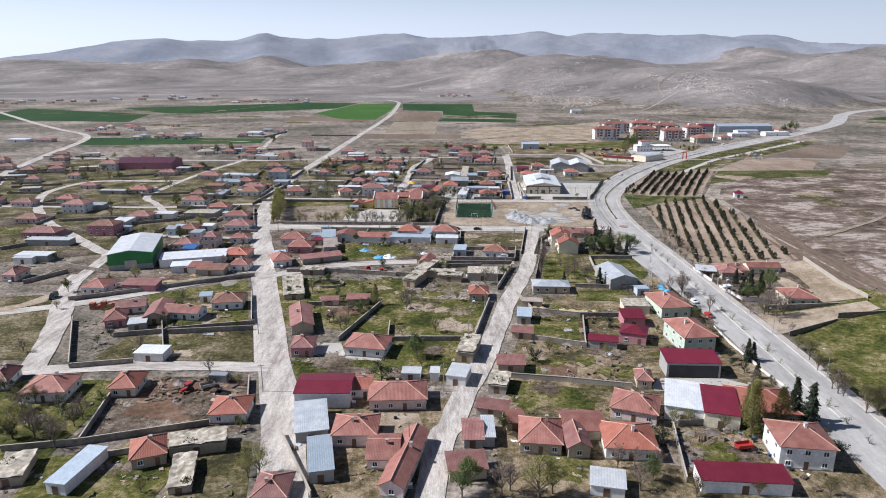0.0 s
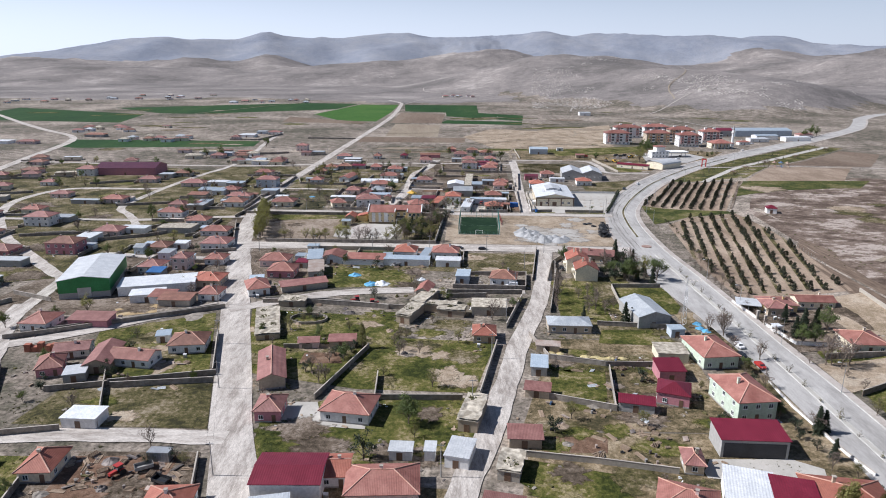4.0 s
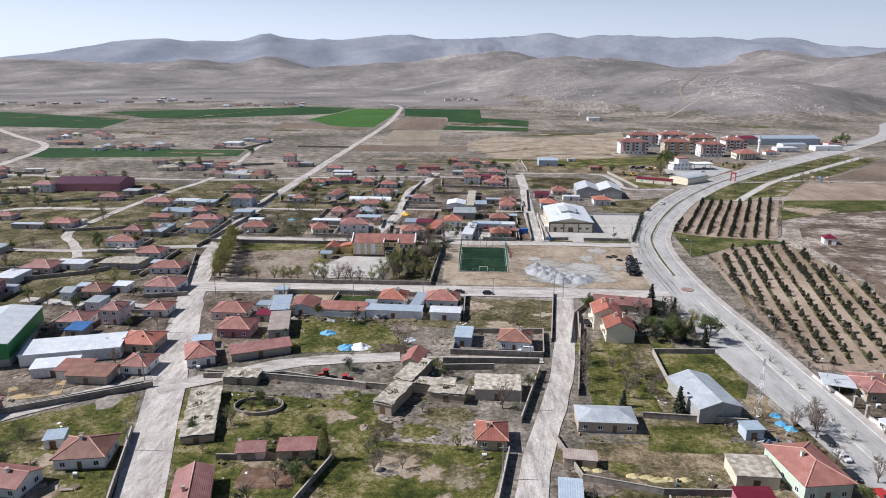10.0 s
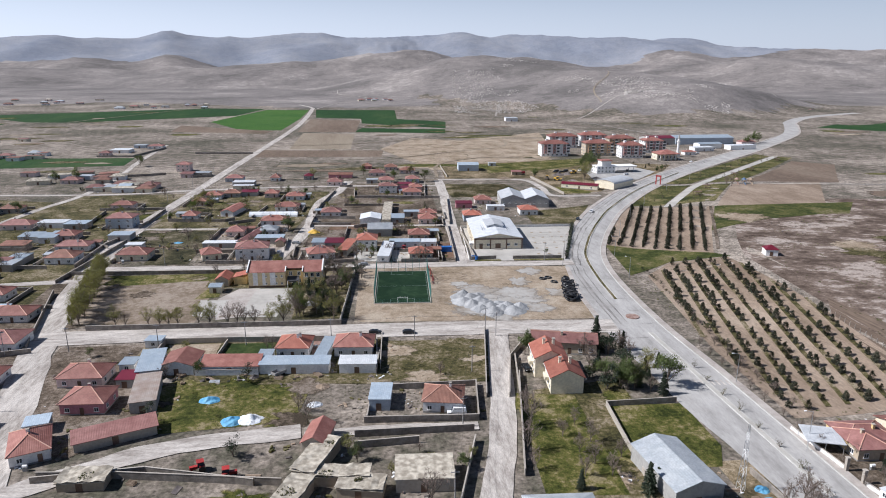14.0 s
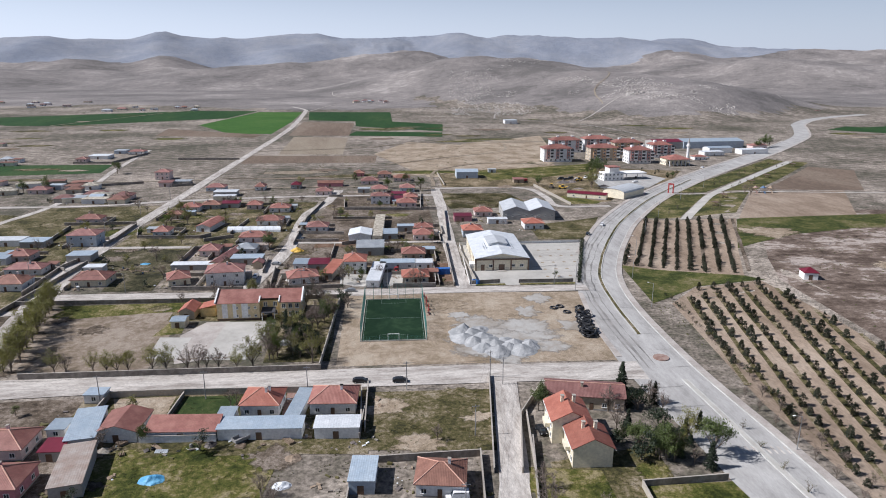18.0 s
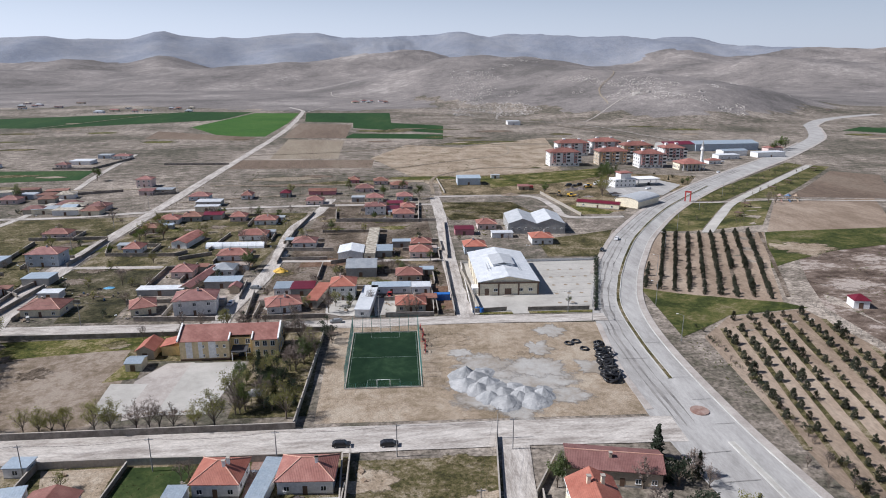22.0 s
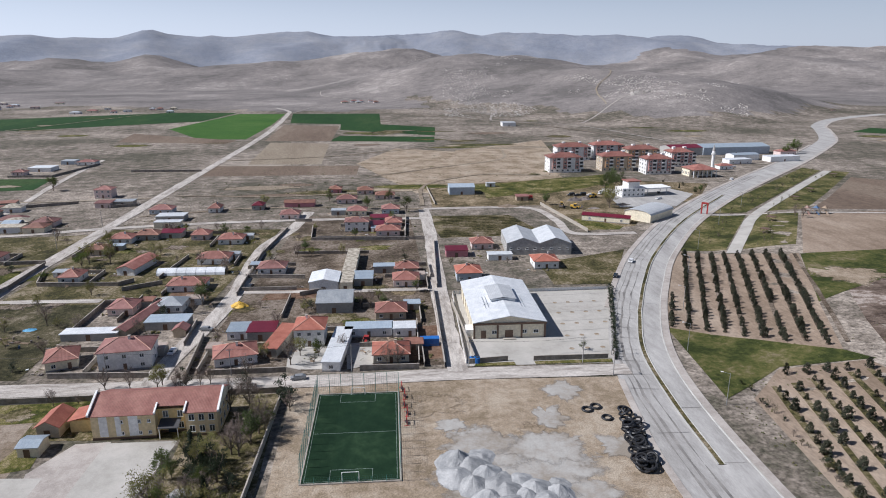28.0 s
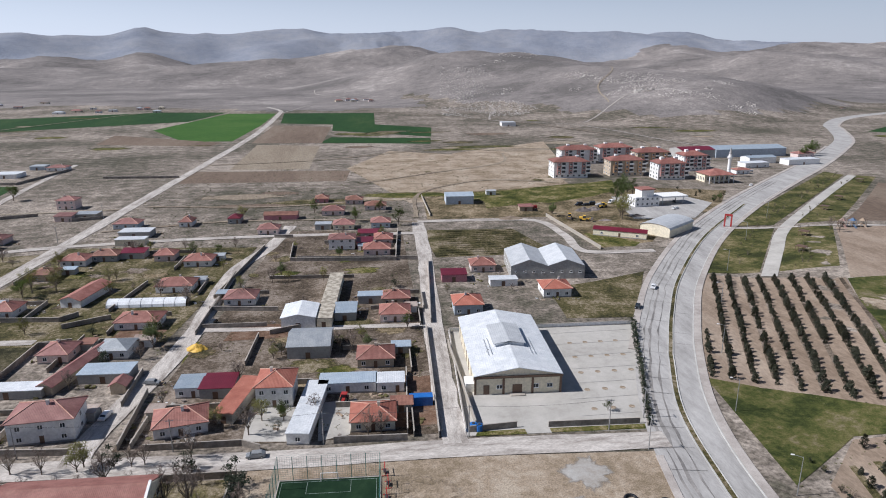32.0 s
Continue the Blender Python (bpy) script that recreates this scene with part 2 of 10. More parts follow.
land("concrete", [(0.30, (0.35, 0.33, 0.30)), (0.50, (0.42, 0.40, 0.365)), (0.72, (0.48, 0.455, 0.42))], 0.08, 0.5, 0.05, speck=0.5, mottle=0.06, gain=1.2)
land("paver", [(0.30, (0.33, 0.295, 0.268)), (0.50, (0.40, 0.36, 0.328)), (0.72, (0.46, 0.42, 0.385))], 0.1, 0.6, 0.1, speck=0.7, mottle=0.12)
land("dirt_road", [(0.24, (0.284, 0.252, 0.225)), (0.48, (0.420, 0.383, 0.347)), (0.72, (0.536, 0.496, 0.454))], 0.16, 0.6, 0.2, speck=1.0, mottle=0.26, stretch=(1.5, 0.35, 1))
land("dirt_street", [(0.24, (0.284, 0.252, 0.225)), (0.48, (0.420, 0.383, 0.347)), (0.72, (0.536, 0.496, 0.454))], 0.16, 0.6, 0.2, speck=1.0, mottle=0.26, stretch=(0.35, 1.5, 1))
land("rut", [(0.28, (0.24, 0.216, 0.194)), (0.50, (0.355, 0.323, 0.292)), (0.72, (0.46, 0.425, 0.39))], 0.3, 0.9, 0.2, speck=0.9, mottle=0.2)
land("pale_dust", [(0.30, (0.40, 0.36, 0.325)), (0.50, (0.49, 0.45, 0.41)), (0.72, (0.56, 0.52, 0.475))], 0.2, 0.7, 0.1, speck=0.8, mottle=0.1)
land("asphalt", [(0.28, (0.292, 0.280, 0.266)), (0.5, (0.372, 0.358, 0.342)), (0.72, (0.450, 0.435, 0.416))], 0.12, 0.5, 0.05, speck=0.6, mottle=0.10, gain=1.2, stretch=(1.2, 0.3, 1))
land("wheat", [(0.30, (0.014, 0.042, 0.013)), (0.52, (0.023, 0.060, 0.018)), (0.72, (0.045, 0.078, 0.027))], 0.01, 0.1, stretch=(0.900, 0.225, 0.900), gain=1.2)
land("wheat_bright", [(0.30, (0.034, 0.092, 0.018)), (0.52, (0.048, 0.112, 0.022)), (0.72, (0.066, 0.128, 0.030))], 0.01, 0.1, gain=1.2)
land("tilled", [(0.30, (0.137, 0.101, 0.076)), (0.52, (0.176, 0.133, 0.101)), (0.72, (0.216, 0.173, 0.133))], 0.02, 0.25, stretch=(0.720, 0.108, 0.720))
land("fallow", [(0.30, (0.216, 0.173, 0.130)), (0.52, (0.259, 0.216, 0.162)), (0.72, (0.302, 0.259, 0.202))], 0.02, 0.25, stretch=(0.720, 0.108, 0.720))
land("hillside", [(0.26, (0.075, 0.054, 0.042)), (0.42, (0.135, 0.101, 0.080)), (0.55, (0.195, 0.150, 0.122)), (0.66, (0.37, 0.315, 0.275))], 0.05, 0.28, stretch=(0.8, 1.3, 1), speck=1.0)
land("park_grass", [(0.28, (0.031, 0.036, 0.012)), (0.46, (0.071, 0.074, 0.023)), (0.60, (0.128, 0.112, 0.047)), (0.76, (0.224, 0.185, 0.102))], 0.06, 0.5, speck=0.8, mottle=0.45)
# pale bluish stops: distance haze painted into the colour of the far slopes
land("hazed_far_rock", [(0.28, (0.184, 0.204, 0.250)), (0.50, (0.228, 0.244, 0.284)), (0.74, (0.278, 0.286, 0.312))], 0.003, 0.03, speck=0.6, mottle=0.2, gain=1.3)
land("hill_rock", [(0.28, (0.132, 0.121, 0.114)), (0.46, (0.190, 0.172, 0.163)), (0.62, (0.236, 0.212, 0.199)), (0.80, (0.340, 0.310, 0.288))], 0.004, 0.05, speck=0.7, mottle=0.3)
land("green_belt", [(0.28, (0.030, 0.040, 0.011)), (0.46, (0.066, 0.074, 0.021)), (0.62, (0.109, 0.102, 0.037)), (0.78, (0.176, 0.148, 0.088))], 0.06, 0.5, speck=0.9)
land("yard_mix", [(0.26, (0.049, 0.044, 0.022)), (0.44, (0.125, 0.098, 0.055)), (0.58, (0.217, 0.168, 0.105)), (0.74, (0.318, 0.257, 0.176))], 0.07, 0.7, speck=1.0, mottle=0.46)
land("rough_dark", [(0.28, (0.026, 0.026, 0.013)), (0.46, (0.060, 0.055, 0.028)), (0.62, (0.098, 0.084, 0.050)), (0.80, (0.20, 0.17, 0.125))], 0.08, 0.6, speck=1.0, mottle=0.5)
land("lawn", [(0.30, (0.024, 0.040, 0.012)), (0.52, (0.042, 0.062, 0.018)), (0.74, (0.075, 0.086, 0.032))], 0.15, 0.8, mottle=0.2)
land("brick_yard", [(0.30, (0.20, 0.12, 0.095)), (0.52, (0.27, 0.175, 0.145)), (0.74, (0.34, 0.26, 0.22))], 0.2, 0.9, 0.1, mottle=0.2)
land("orchard_earth", [(0.30, (0.200, 0.150, 0.110)), (0.52, (0.275, 0.212, 0.160)), (0.74, (0.340, 0.272, 0.212))], 0.05, 0.3, stretch=(0.8, 0.3, 0.8), mottle=0.2)
land("red_soil", [(0.30, (0.10, 0.060, 0.040)), (0.52, (0.16, 0.098, 0.066)), (0.74, (0.22, 0.155, 0.115))], 0.12, 0.6, speck=0.9)
land("gravel_dust", [(0.30, (0.27, 0.235, 0.195)), (0.52, (0.34, 0.315, 0.285)), (0.72, (0.40, 0.385, 0.36))], 0.07, 0.4, speck=0.8, mottle=0.1)
land("turf", [(0.30, (0.007, 0.023, 0.011)), (0.52, (0.012, 0.032, 0.015)), (0.72, (0.024, 0.051, 0.024))], 0.06, 0.25, 0.05, mottle=0.1, gain=1.2)



def faded(name):
    """The same ground, thinning out in grains towards the edge of a patch."""
    key = name + "_patch"
    if key not in MATS:
        m = MATS[name].copy()
        m.name = key
        n = m.node_tree.nodes
        at, sm, rg, tr, mx = n.new("ShaderNodeAttribute"), n.new("ShaderNodeMath"), n.new("ShaderNodeMapRange"), n.new("ShaderNodeBsdfTransparent"), n.new("ShaderNodeMixShader")
        at.attribute_name = "fade"
        sm.operation = "MULTIPLY_ADD"
        sm.inputs[1].default_value = 1.7
        rg.interpolation_type = "SMOOTHSTEP"
        rg.inputs["From Min"].default_value, rg.inputs["From Max"].default_value = 0.75, 1.5
        links(m, (n["Noise Texture.001"].outputs["Fac"], sm.inputs[0]), (at.outputs["Fac"], sm.inputs[2]), (sm.outputs[0], rg.inputs["Value"]), (rg.outputs["Result"], mx.inputs["Fac"]),
              (tr.outputs[0], mx.inputs[1]), (n["Principled BSDF"].outputs[0], mx.inputs[2]), (mx.outputs[0], n["Material Output"].inputs["Surface"]))
        MATS[key] = m
    return MATS[key]


# ---- making meshes ----
class Build:
    """Vertices and faces of one mesh."""

    def __init__(self):
        self.v, self.f = [], []

    def add(self, vs, fs):
        k = len(self.v)
        self.v += [tuple(p) for p in vs]
        self.f += [tuple(i + k for i in q) for q in fs]
        return self

    def box(self, x0, y0, z0, x1, y1, z1):
        return self.add([(x, y, z) for z in (z0, z1) for y in (y0, y1) for x in (x0, x1)],
                        [(0, 2, 3, 1), (4, 5, 7, 6), (0, 1, 5, 4), (1, 3, 7, 5), (3, 2, 6, 7), (2, 0, 4, 6)])

    def solid(self, ring, z0, z1):
        """An upright prism over a ring of (x, y), anticlockwise."""
        n = len(ring)
        return self.add([(x, y, z0) for x, y in ring] + [(x, y, z1) for x, y in ring],
                        [tuple(range(n - 1, -1, -1)), tuple(range(n, 2 * n))] + [(i, (i + 1) % n, n + (i + 1) % n, n + i) for i in range(n)])

    def bar(self, a, b, r, n=5, r2=None):
        a, b = Vector(a), Vector(b)
        q = (b - a).to_track_quat("Z", "Y")
        c = [q @ Vector((math.cos(t), math.sin(t), 0)) for t in (2 * math.pi * i / n for i in range(n))]
        r2 = r if r2 is None else r2
        return self.add([a + p * r for p in c] + [b + p * r2 for p in c],
                        [tuple(range(n - 1, -1, -1)), tuple(range(n, 2 * n))] + [(i, (i + 1) % n, n + (i + 1) % n, n + i) for i in range(n)])

    def tube(self, pts, r, n=3):
        """A round bent tube along a line of points."""
        k = len(self.v)
        for i, p in enumerate(pts):
            d = (pts[min(i + 1, len(pts) - 1)] - pts[max(i - 1, 0)]).normalized()
            a = d.orthogonal().normalized()
            c = d.cross(a)
            self.v += [tuple(p + (a * math.cos(t) + c * math.sin(t)) * r) for t in (2 * math.pi * j / n for j in range(n))]
        self.f += [(k + i * n + j, k + i * n + (j + 1) % n, k + (i + 1) * n + (j + 1) % n, k + (i + 1) * n + j) for i in range(len(pts) - 1) for j in range(n)]
        return self

    def shell(self, tops, t):
        """Roof planes given as rings, made t thick downwards."""
        for r in tops:
            n = len(r)
            self.add([*r, *((x, y, z - t) for x, y, z in r)], [tuple(range(n)), tuple(range(2 * n - 1, n - 1, -1))] + [(i, n + i, n + (i + 1) % n, (i + 1) % n) for i in range(n)])
        return self

    def arch(self, x0, x1, curve, t):
        """One bent sheet between x0 and x1 over a curve of (y, z), t thick."""
        n, v = len(curve), []
        for dz in (0, -t):
            for x in (x0, x1):
                v += [(x, y, z + dz) for y, z in curve]
        f = [(i, n + i, n + i + 1, i + 1) for i in range(n - 1)] + [(2 * n + i, 2 * n + i + 1, 3 * n + i + 1, 3 * n + i) for i in range(n - 1)]
        f += [(i, i + 1, 2 * n + i + 1, 2 * n + i) for i in range(n - 1)] + [(n + i, 3 * n + i, 3 * n + i + 1, n + i + 1) for i in range(n - 1)]
        return self.add(v, f + [(0, 2 * n, 3 * n, n), (n - 1, 2 * n - 1, 4 * n - 1, 3 * n - 1)])

    def mesh(self, name, mat):
        me = bpy.data.meshes.new(name)
        me.from_pydata(self.v, [], self.f)
        me.materials.append(MATS[mat])
        return me


def part(name, b, mat, parent, label=""):
    ob = new(name, b.mesh(name, mat) if isinstance(b, Build) else b)
    ob.parent = parent
    return tagged(ob, label) if label else ob


def thing(name, x, y, rot, label, category, group="", z=None):
    ob = new(name)
    ob.matrix_basis = pose(x, y, rise(x, y) if z is None else z, 0, 0, rot)
    return tagged(ob, label, category, group)


def alone(name, b, mat, x, y, rot, label, category, group="", kind="", z=None):
    """A thing of one piece."""
    ob = new(name, b.mesh(name, mat) if isinstance(b, Build) else b)
    ob.matrix_basis = pose(x, y, rise(x, y) if z is None else z, 0, 0, rot)
    return tagged(ob, label, category, group, kind)


def step(t):
    t = np.clip(t, 0, 1)
    return t * t * (3 - 2 * t)


# east verge of the main road by y
VERGE_Y, VERGE_X = [0, 330, 400, 470, 535, 613, 700, 860, 1060], [112, 111, 114, 134, 169, 227, 320, 476, 628]


def rise(x, y):
    """Height of the land near the village: flat, climbing gently east of the main road."""
    return 5.5 * step((x - np.interp(y, VERGE_Y, VERGE_X) - 8) / 58) * (1 - step((y - 520) / 150)) if x > 100 else 0.0

# ---- the land ----
# far ridge: bearing (degrees right of +y) and height
CREST_AT, CREST = [-50, -34, -27, -22, -18, -15.7, -14.9, -14.0, -13.2, -9, -4, 1.5, 8, 12, 18, 25, 34, 50], [60, 90, 183, 229, 215, 229, 258, 258, 229, 237, 257, 248, 262, 246, 246, 232, 168, 150]
# nearer hills: crest lines (x, y, height) and the reach of their slopes
RIDGES = [([(156, 2416, 42), (225, 2391, 66), (308, 2351, 96), (397, 2317, 114), (471, 2220, 97), (544, 2119, 82), (583, 2034, 71), (645, 1799, 60), (671, 1568, 49), (650, 1400, 36), (628, 1330, 20)], 560),
          ([(256, 2106, 62), (360, 1988, 66), (451, 1833, 62), (511, 1615, 45), (539, 1410, 29), (541, 1310, 14)], 430),
          ([(-310, 3151, 45), (-122, 3116, 98), (-8, 3100, 116), (95, 3069, 134), (194, 3015, 119), (317, 2904, 89)], 760),
          ([(-790, 2737, 8), (-649, 2833, 48), (-468, 2925, 73), (-348, 2944, 56), (-204, 2961, 30)], 560),
          ([(1299, 2986, 47), (1527, 2867, 88), (1713, 2750, 113), (1794, 2631, 99), (1890, 2491, 71)], 700),
          ([(-1900, 2900, 30), (-1500, 3000, 62), (-1150, 3150, 48)], 620), ([(2100, 2300, 60), (2500, 1900, 75), (2800, 1500, 40)], 700)]


def ridge(x, y, crest, reach):
    """A long hill: slopes falling off smoothly to either side of a crest line."""
    z = np.zeros_like(x)
    for (x0, y0, h0), (x1, y1, h1) in zip(crest, crest[1:]):
        for k in range(10):
            u = k / 10
            d = np.hypot(x - x0 - (x1 - x0) * u, y - y0 - (y1 - y0) * u) / (reach * (0.45 + 0.55 * (h0 + (h1 - h0) * u) / max(c[2] for c in crest)))
            z = np.maximum(z, (h0 + (h1 - h0) * u) * np.clip(1 - d * d, 0, 1) ** 2)
    return z


def relief(x, y):
    r, az = np.hypot(x, y), np.degrees(np.arctan2(x, y))
    z = np.zeros_like(r)
    for crest, reach in RIDGES:
        z = np.sqrt(z * z + ridge(x, y, crest, reach) ** 2)
    skyline = sum(np.interp(az + o, CREST_AT, CREST) for o in (-0.5, 0, 0.5)) / 3
    far = skyline * (np.exp(-((r - 4350) / 520) ** 2) + 0.20 * np.exp(-((r - 3600) / 330) ** 2) * (1 + 0.4 * np.sin(az * 0.31) + 0.3 * np.sin(az * 0.83)))
    return (np.maximum(z, far) + 0.3 * np.minimum(z, far)) * 0.975


def spaced(lo, a, b, hi, fine, grow):
    mid = list(np.arange(a, b + fine, fine))
    s, out = fine, []
    p = mid[-1]
    while p < hi:
        s = min(s * grow, 27)
        p += s
        out.append(p)
    s, pre, p = fine, [], mid[0]
    while p > lo:
        s = min(s * grow, 60)
        p -= s
        pre.append(p)
    return np.array(pre[::-1] + mid + out)


gx, gy = spaced(-3600, 96, 300, 3600, 6, 1.09), spaced(-1500, 90, 760, 4780, 7, 1.07)
X, Y = np.meshgrid(gx, gy)
Z = relief(X, Y)
pass_by = np.full_like(X, 1e9)  # the main road runs round the foot of the hills
for x0, y0 in zip(np.interp(np.linspace(0, 1, 30), [0, 0.3, 0.6, 1], [560, 650, 800, 1000]), np.interp(np.linspace(0, 1, 30), [0, 0.3, 0.6, 1], [955, 1095, 1225, 1320])):
    pass_by = np.minimum(pass_by, np.hypot(X - x0, Y - y0))
Z *= step((pass_by - 40) / 150)
near = np.array([[rise(float(x), float(y)) if 100 < x < 900 and y < 700 else 0.0 for x in gx] for y in gy])
rough = np.array([[noise.fractal((x * 0.0022, y * 0.0022, 3.0), 0.9, 2.1, 6) if y > 1000 or abs(x) > 900 else 0.0 for x in gx] for y in gy])
gully = np.array([[noise.ridged_multi_fractal((x * 0.0016, y * 0.0016, 7.0), 0.9, 2.1, 5, 0.9, 2.0) if y > 1000 else 0.0 for x in gx] for y in gy])
Z = Z + near + rough * np.clip(Z, 0, 120) * 0.22 - gully * np.clip(Z, 0, 110) * 0.16 + 0.02 * Z
nx, ny = len(gx), len(gy)
gm = bpy.data.meshes.new("ground")
gm.from_pydata(np.stack([X, Y, Z], -1).reshape(-1, 3).tolist(), [], [(j * nx + i, j * nx + i + 1, (j + 1) * nx + i + 1, (j + 1) * nx + i) for j in range(ny - 1) for i in range(nx - 1)])
gm.materials.append(MATS["steppe"])
gm.materials.append(MATS["hill_rock"])
gm.materials.append(MATS["hazed_far_rock"])
# slopes beyond about 3540 m get the rock with haze in its colour
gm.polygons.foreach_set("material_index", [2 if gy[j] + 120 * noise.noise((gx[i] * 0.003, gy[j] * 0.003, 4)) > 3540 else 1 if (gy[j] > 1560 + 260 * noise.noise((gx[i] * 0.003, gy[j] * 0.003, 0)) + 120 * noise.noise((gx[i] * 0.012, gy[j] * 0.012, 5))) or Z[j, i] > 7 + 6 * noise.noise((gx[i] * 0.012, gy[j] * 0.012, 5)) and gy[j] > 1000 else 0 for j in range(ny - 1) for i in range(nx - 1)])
gm.shade_smooth()
ground = tagged(new("ground", gm), "dry brown steppe with sparse grass rising to bare hills", "ground", kind="structure")


def land_z(x, y):
    """Height of the ground sheet under a point."""
    if y < 1000:
        return float(rise(x, y))
    i, j = min(max(int(np.searchsorted(gx, x)) - 1, 0), nx - 2), min(max(int(np.searchsorted(gy, y)) - 1, 0), ny - 2)
    u, v = (x - gx[i]) / (gx[i + 1] - gx[i]), (y - gy[j]) / (gy[j + 1] - gy[j])
    return float((Z[j, i] * (1 - u) + Z[j, i + 1] * u) * (1 - v) + (Z[j + 1, i] * (1 - u) + Z[j + 1, i + 1] * u) * v)


SHEETS = [0, 0, 0]
BLOBS = []
ROADS = []


def sheet(name, mat, pts, label, up=0.05, category="ground", cut=9.0):
    """A flat patch of ground, road or field over a ring of corners, laid on the land."""
    SHEETS[0] += 1
    up = 0.012 + SHEETS[0] * 0.0015 if up < 0.3 else up - 1
    bm = bmesh.new()
    bm.faces.new([bm.verts.new((x, y, 0)) for x, y in pts])
    if max(p[0] for p in pts) > 108:
        lo, hi = Vector((min(p[0] for p in pts), min(p[1] for p in pts))), Vector((max(p[0] for p in pts), max(p[1] for p in pts)))
        if hi.y < 760 and lo.x < 420:
            for k, ax in ((0, (1, 0, 0)), (1, (0, 1, 0))):
                s = lo[k] + cut
                while s < hi[k]:
                    co = [0, 0, 0]
                    co[k] = s
                    bmesh.ops.bisect_plane(bm, geom=[*bm.verts, *bm.edges, *bm.faces], plane_co=co, plane_no=ax)
                    s += cut
    for v in bm.verts:
        v.co.z = rise(v.co.x, v.co.y) + up
    bmesh.ops.recalc_face_normals(bm, faces=bm.faces)
    if sum(f.normal.z for f in bm.faces) < 0:
        bmesh.ops.reverse_faces(bm, faces=bm.faces)
    me = bpy.data.meshes.new(name)
    bm.to_mesh(me)
    bm.free()
    me.materials.append(MATS[mat])
    return tagged(new(name, me), label, category, kind="structure")


def blob(name, mat, x, y, rx, ry, seed, label, up=0.1, ragged=0.55):
    """A patch of ground with a ragged edge."""
    level, R = 0, max(rx, ry) * 1.5
    while any(q[3] == level and math.hypot(q[0] - x, q[1] - y) < q[2] + R for q in BLOBS):
        level += 1
    BLOBS.append((x, y, R, level))
    n, rings = 40, (0.35, 0.6, 0.8, 1.0, 1.2)
    V = [(x, y)]
    for r in rings:
        for i in range(n):
            t = 2 * math.pi * i / n
            k = r * (1 + ragged * noise.fractal((math.cos(t) * 1.6 + seed * 7, math.sin(t) * 1.6, seed), 0.6, 2.2, 4))
            V.append((x + rx * k * math.cos(t), y + ry * k * math.sin(t)))
    F = [(0, 1 + i, 1 + (i + 1) % n) for i in range(n)] + [(1 + j * n + i, 1 + (j + 1) * n + i, 1 + (j + 1) * n + (i + 1) % n, 1 + j * n + (i + 1) % n) for j in range(len(rings) - 1) for i in range(n)]
    me = bpy.data.meshes.new(name)
    me.from_pydata([(p, q, float(rise(p, q)) + 0.125 + level * 0.004) for p, q in V], [], F)
    me.attributes.new("fade", "FLOAT", "POINT").data.foreach_set("value", [1.0] + [f for f in (1.0, 0.9, 0.55, 0.1, -0.4) for _ in range(n)])
    me.materials.append(faded(mat))
    return tagged(new(name, me), label, "ground", kind="structure")


def smooth_line(pts, n=6):
    """A rounded way through the given points."""
    p = [Vector(q) for q in pts]
    p = [2 * p[0] - p[1], *p, 2 * p[-1] - p[-2]]
    out = []
    for i in range(1, len(p) - 2):
        for k in range(n):
            t = k / n
            out.append(0.5 * (2 * p[i] + (p[i + 1] - p[i - 1]) * t + (2 * p[i - 1] - 5 * p[i] + 4 * p[i + 1] - p[i + 2]) * t * t + (3 * p[i] - p[i - 1] - 3 * p[i + 1] + p[i + 2]) * t ** 3))
    return out + [p[-2]]


def ribbon(name, mat, pts, w0, w1, label, up=0.08, high=0.0, category="road", wobble=0.0, n=6):
    """A strip along a rounded way, between the offsets w0 and w1 to its right; high makes it a raised kerb."""
    SHEETS[1] += 1
    up = 0.15 + SHEETS[1] * 0.002 if up < 0.3 else up
    way = smooth_line(pts, n)
    if mat == "dirt_road" and abs(pts[-1][0] - pts[0][0]) > abs(pts[-1][1] - pts[0][1]):
        mat = "dirt_street"  # its streaks run along the street
    if category == "road":
        ROADS.extend((q.x, q.y, max(abs(w(q.y) if callable(w) else w) for w in (w0, w1))) for q in smooth_line(pts, 24))
    b = Build()
    side = []
    for i, q in enumerate(way):
        d = (way[min(i + 1, len(way) - 1)] - way[max(i - 1, 0)]).normalized()
        r = Vector((d.y, -d.x))
        k = wobble * noise.noise((q.x * 0.13, q.y * 0.13, 2.0))
        k2 = wobble * noise.noise((q.x * 0.13, q.y * 0.13, 9.0))
        a0, a1 = (w(q.y) if callable(w) else w for w in (w0, w1))
        side.append((q + r * (a0 + k), q + r * (a1 + k2)))
    for (a, c), (a2, c2) in zip(side, side[1:]):
        za, zc, za2, zc2 = (land_z(v.x, v.y) + up for v in (a, c, a2, c2))
        if high:
            b.add([(a.x, a.y, za), (c.x, c.y, zc), (c2.x, c2.y, zc2), (a2.x, a2.y, za2), (a.x, a.y, za + high), (c.x, c.y, zc + high), (c2.x, c2.y, zc2 + high), (a2.x, a2.y, za2 + high)],
                  [(4, 5, 6, 7), (0, 4, 7, 3), (1, 2, 6, 5), (0, 1, 5, 4), (3, 7, 6, 2)])
        else:
            b.add([(a.x, a.y, za), (c.x, c.y, zc), (c2.x, c2.y, zc2), (a2.x, a2.y, za2)], [(0, 1, 2, 3)])
    return tagged(new(name, b.mesh(name, mat)), label, category, kind="structure")


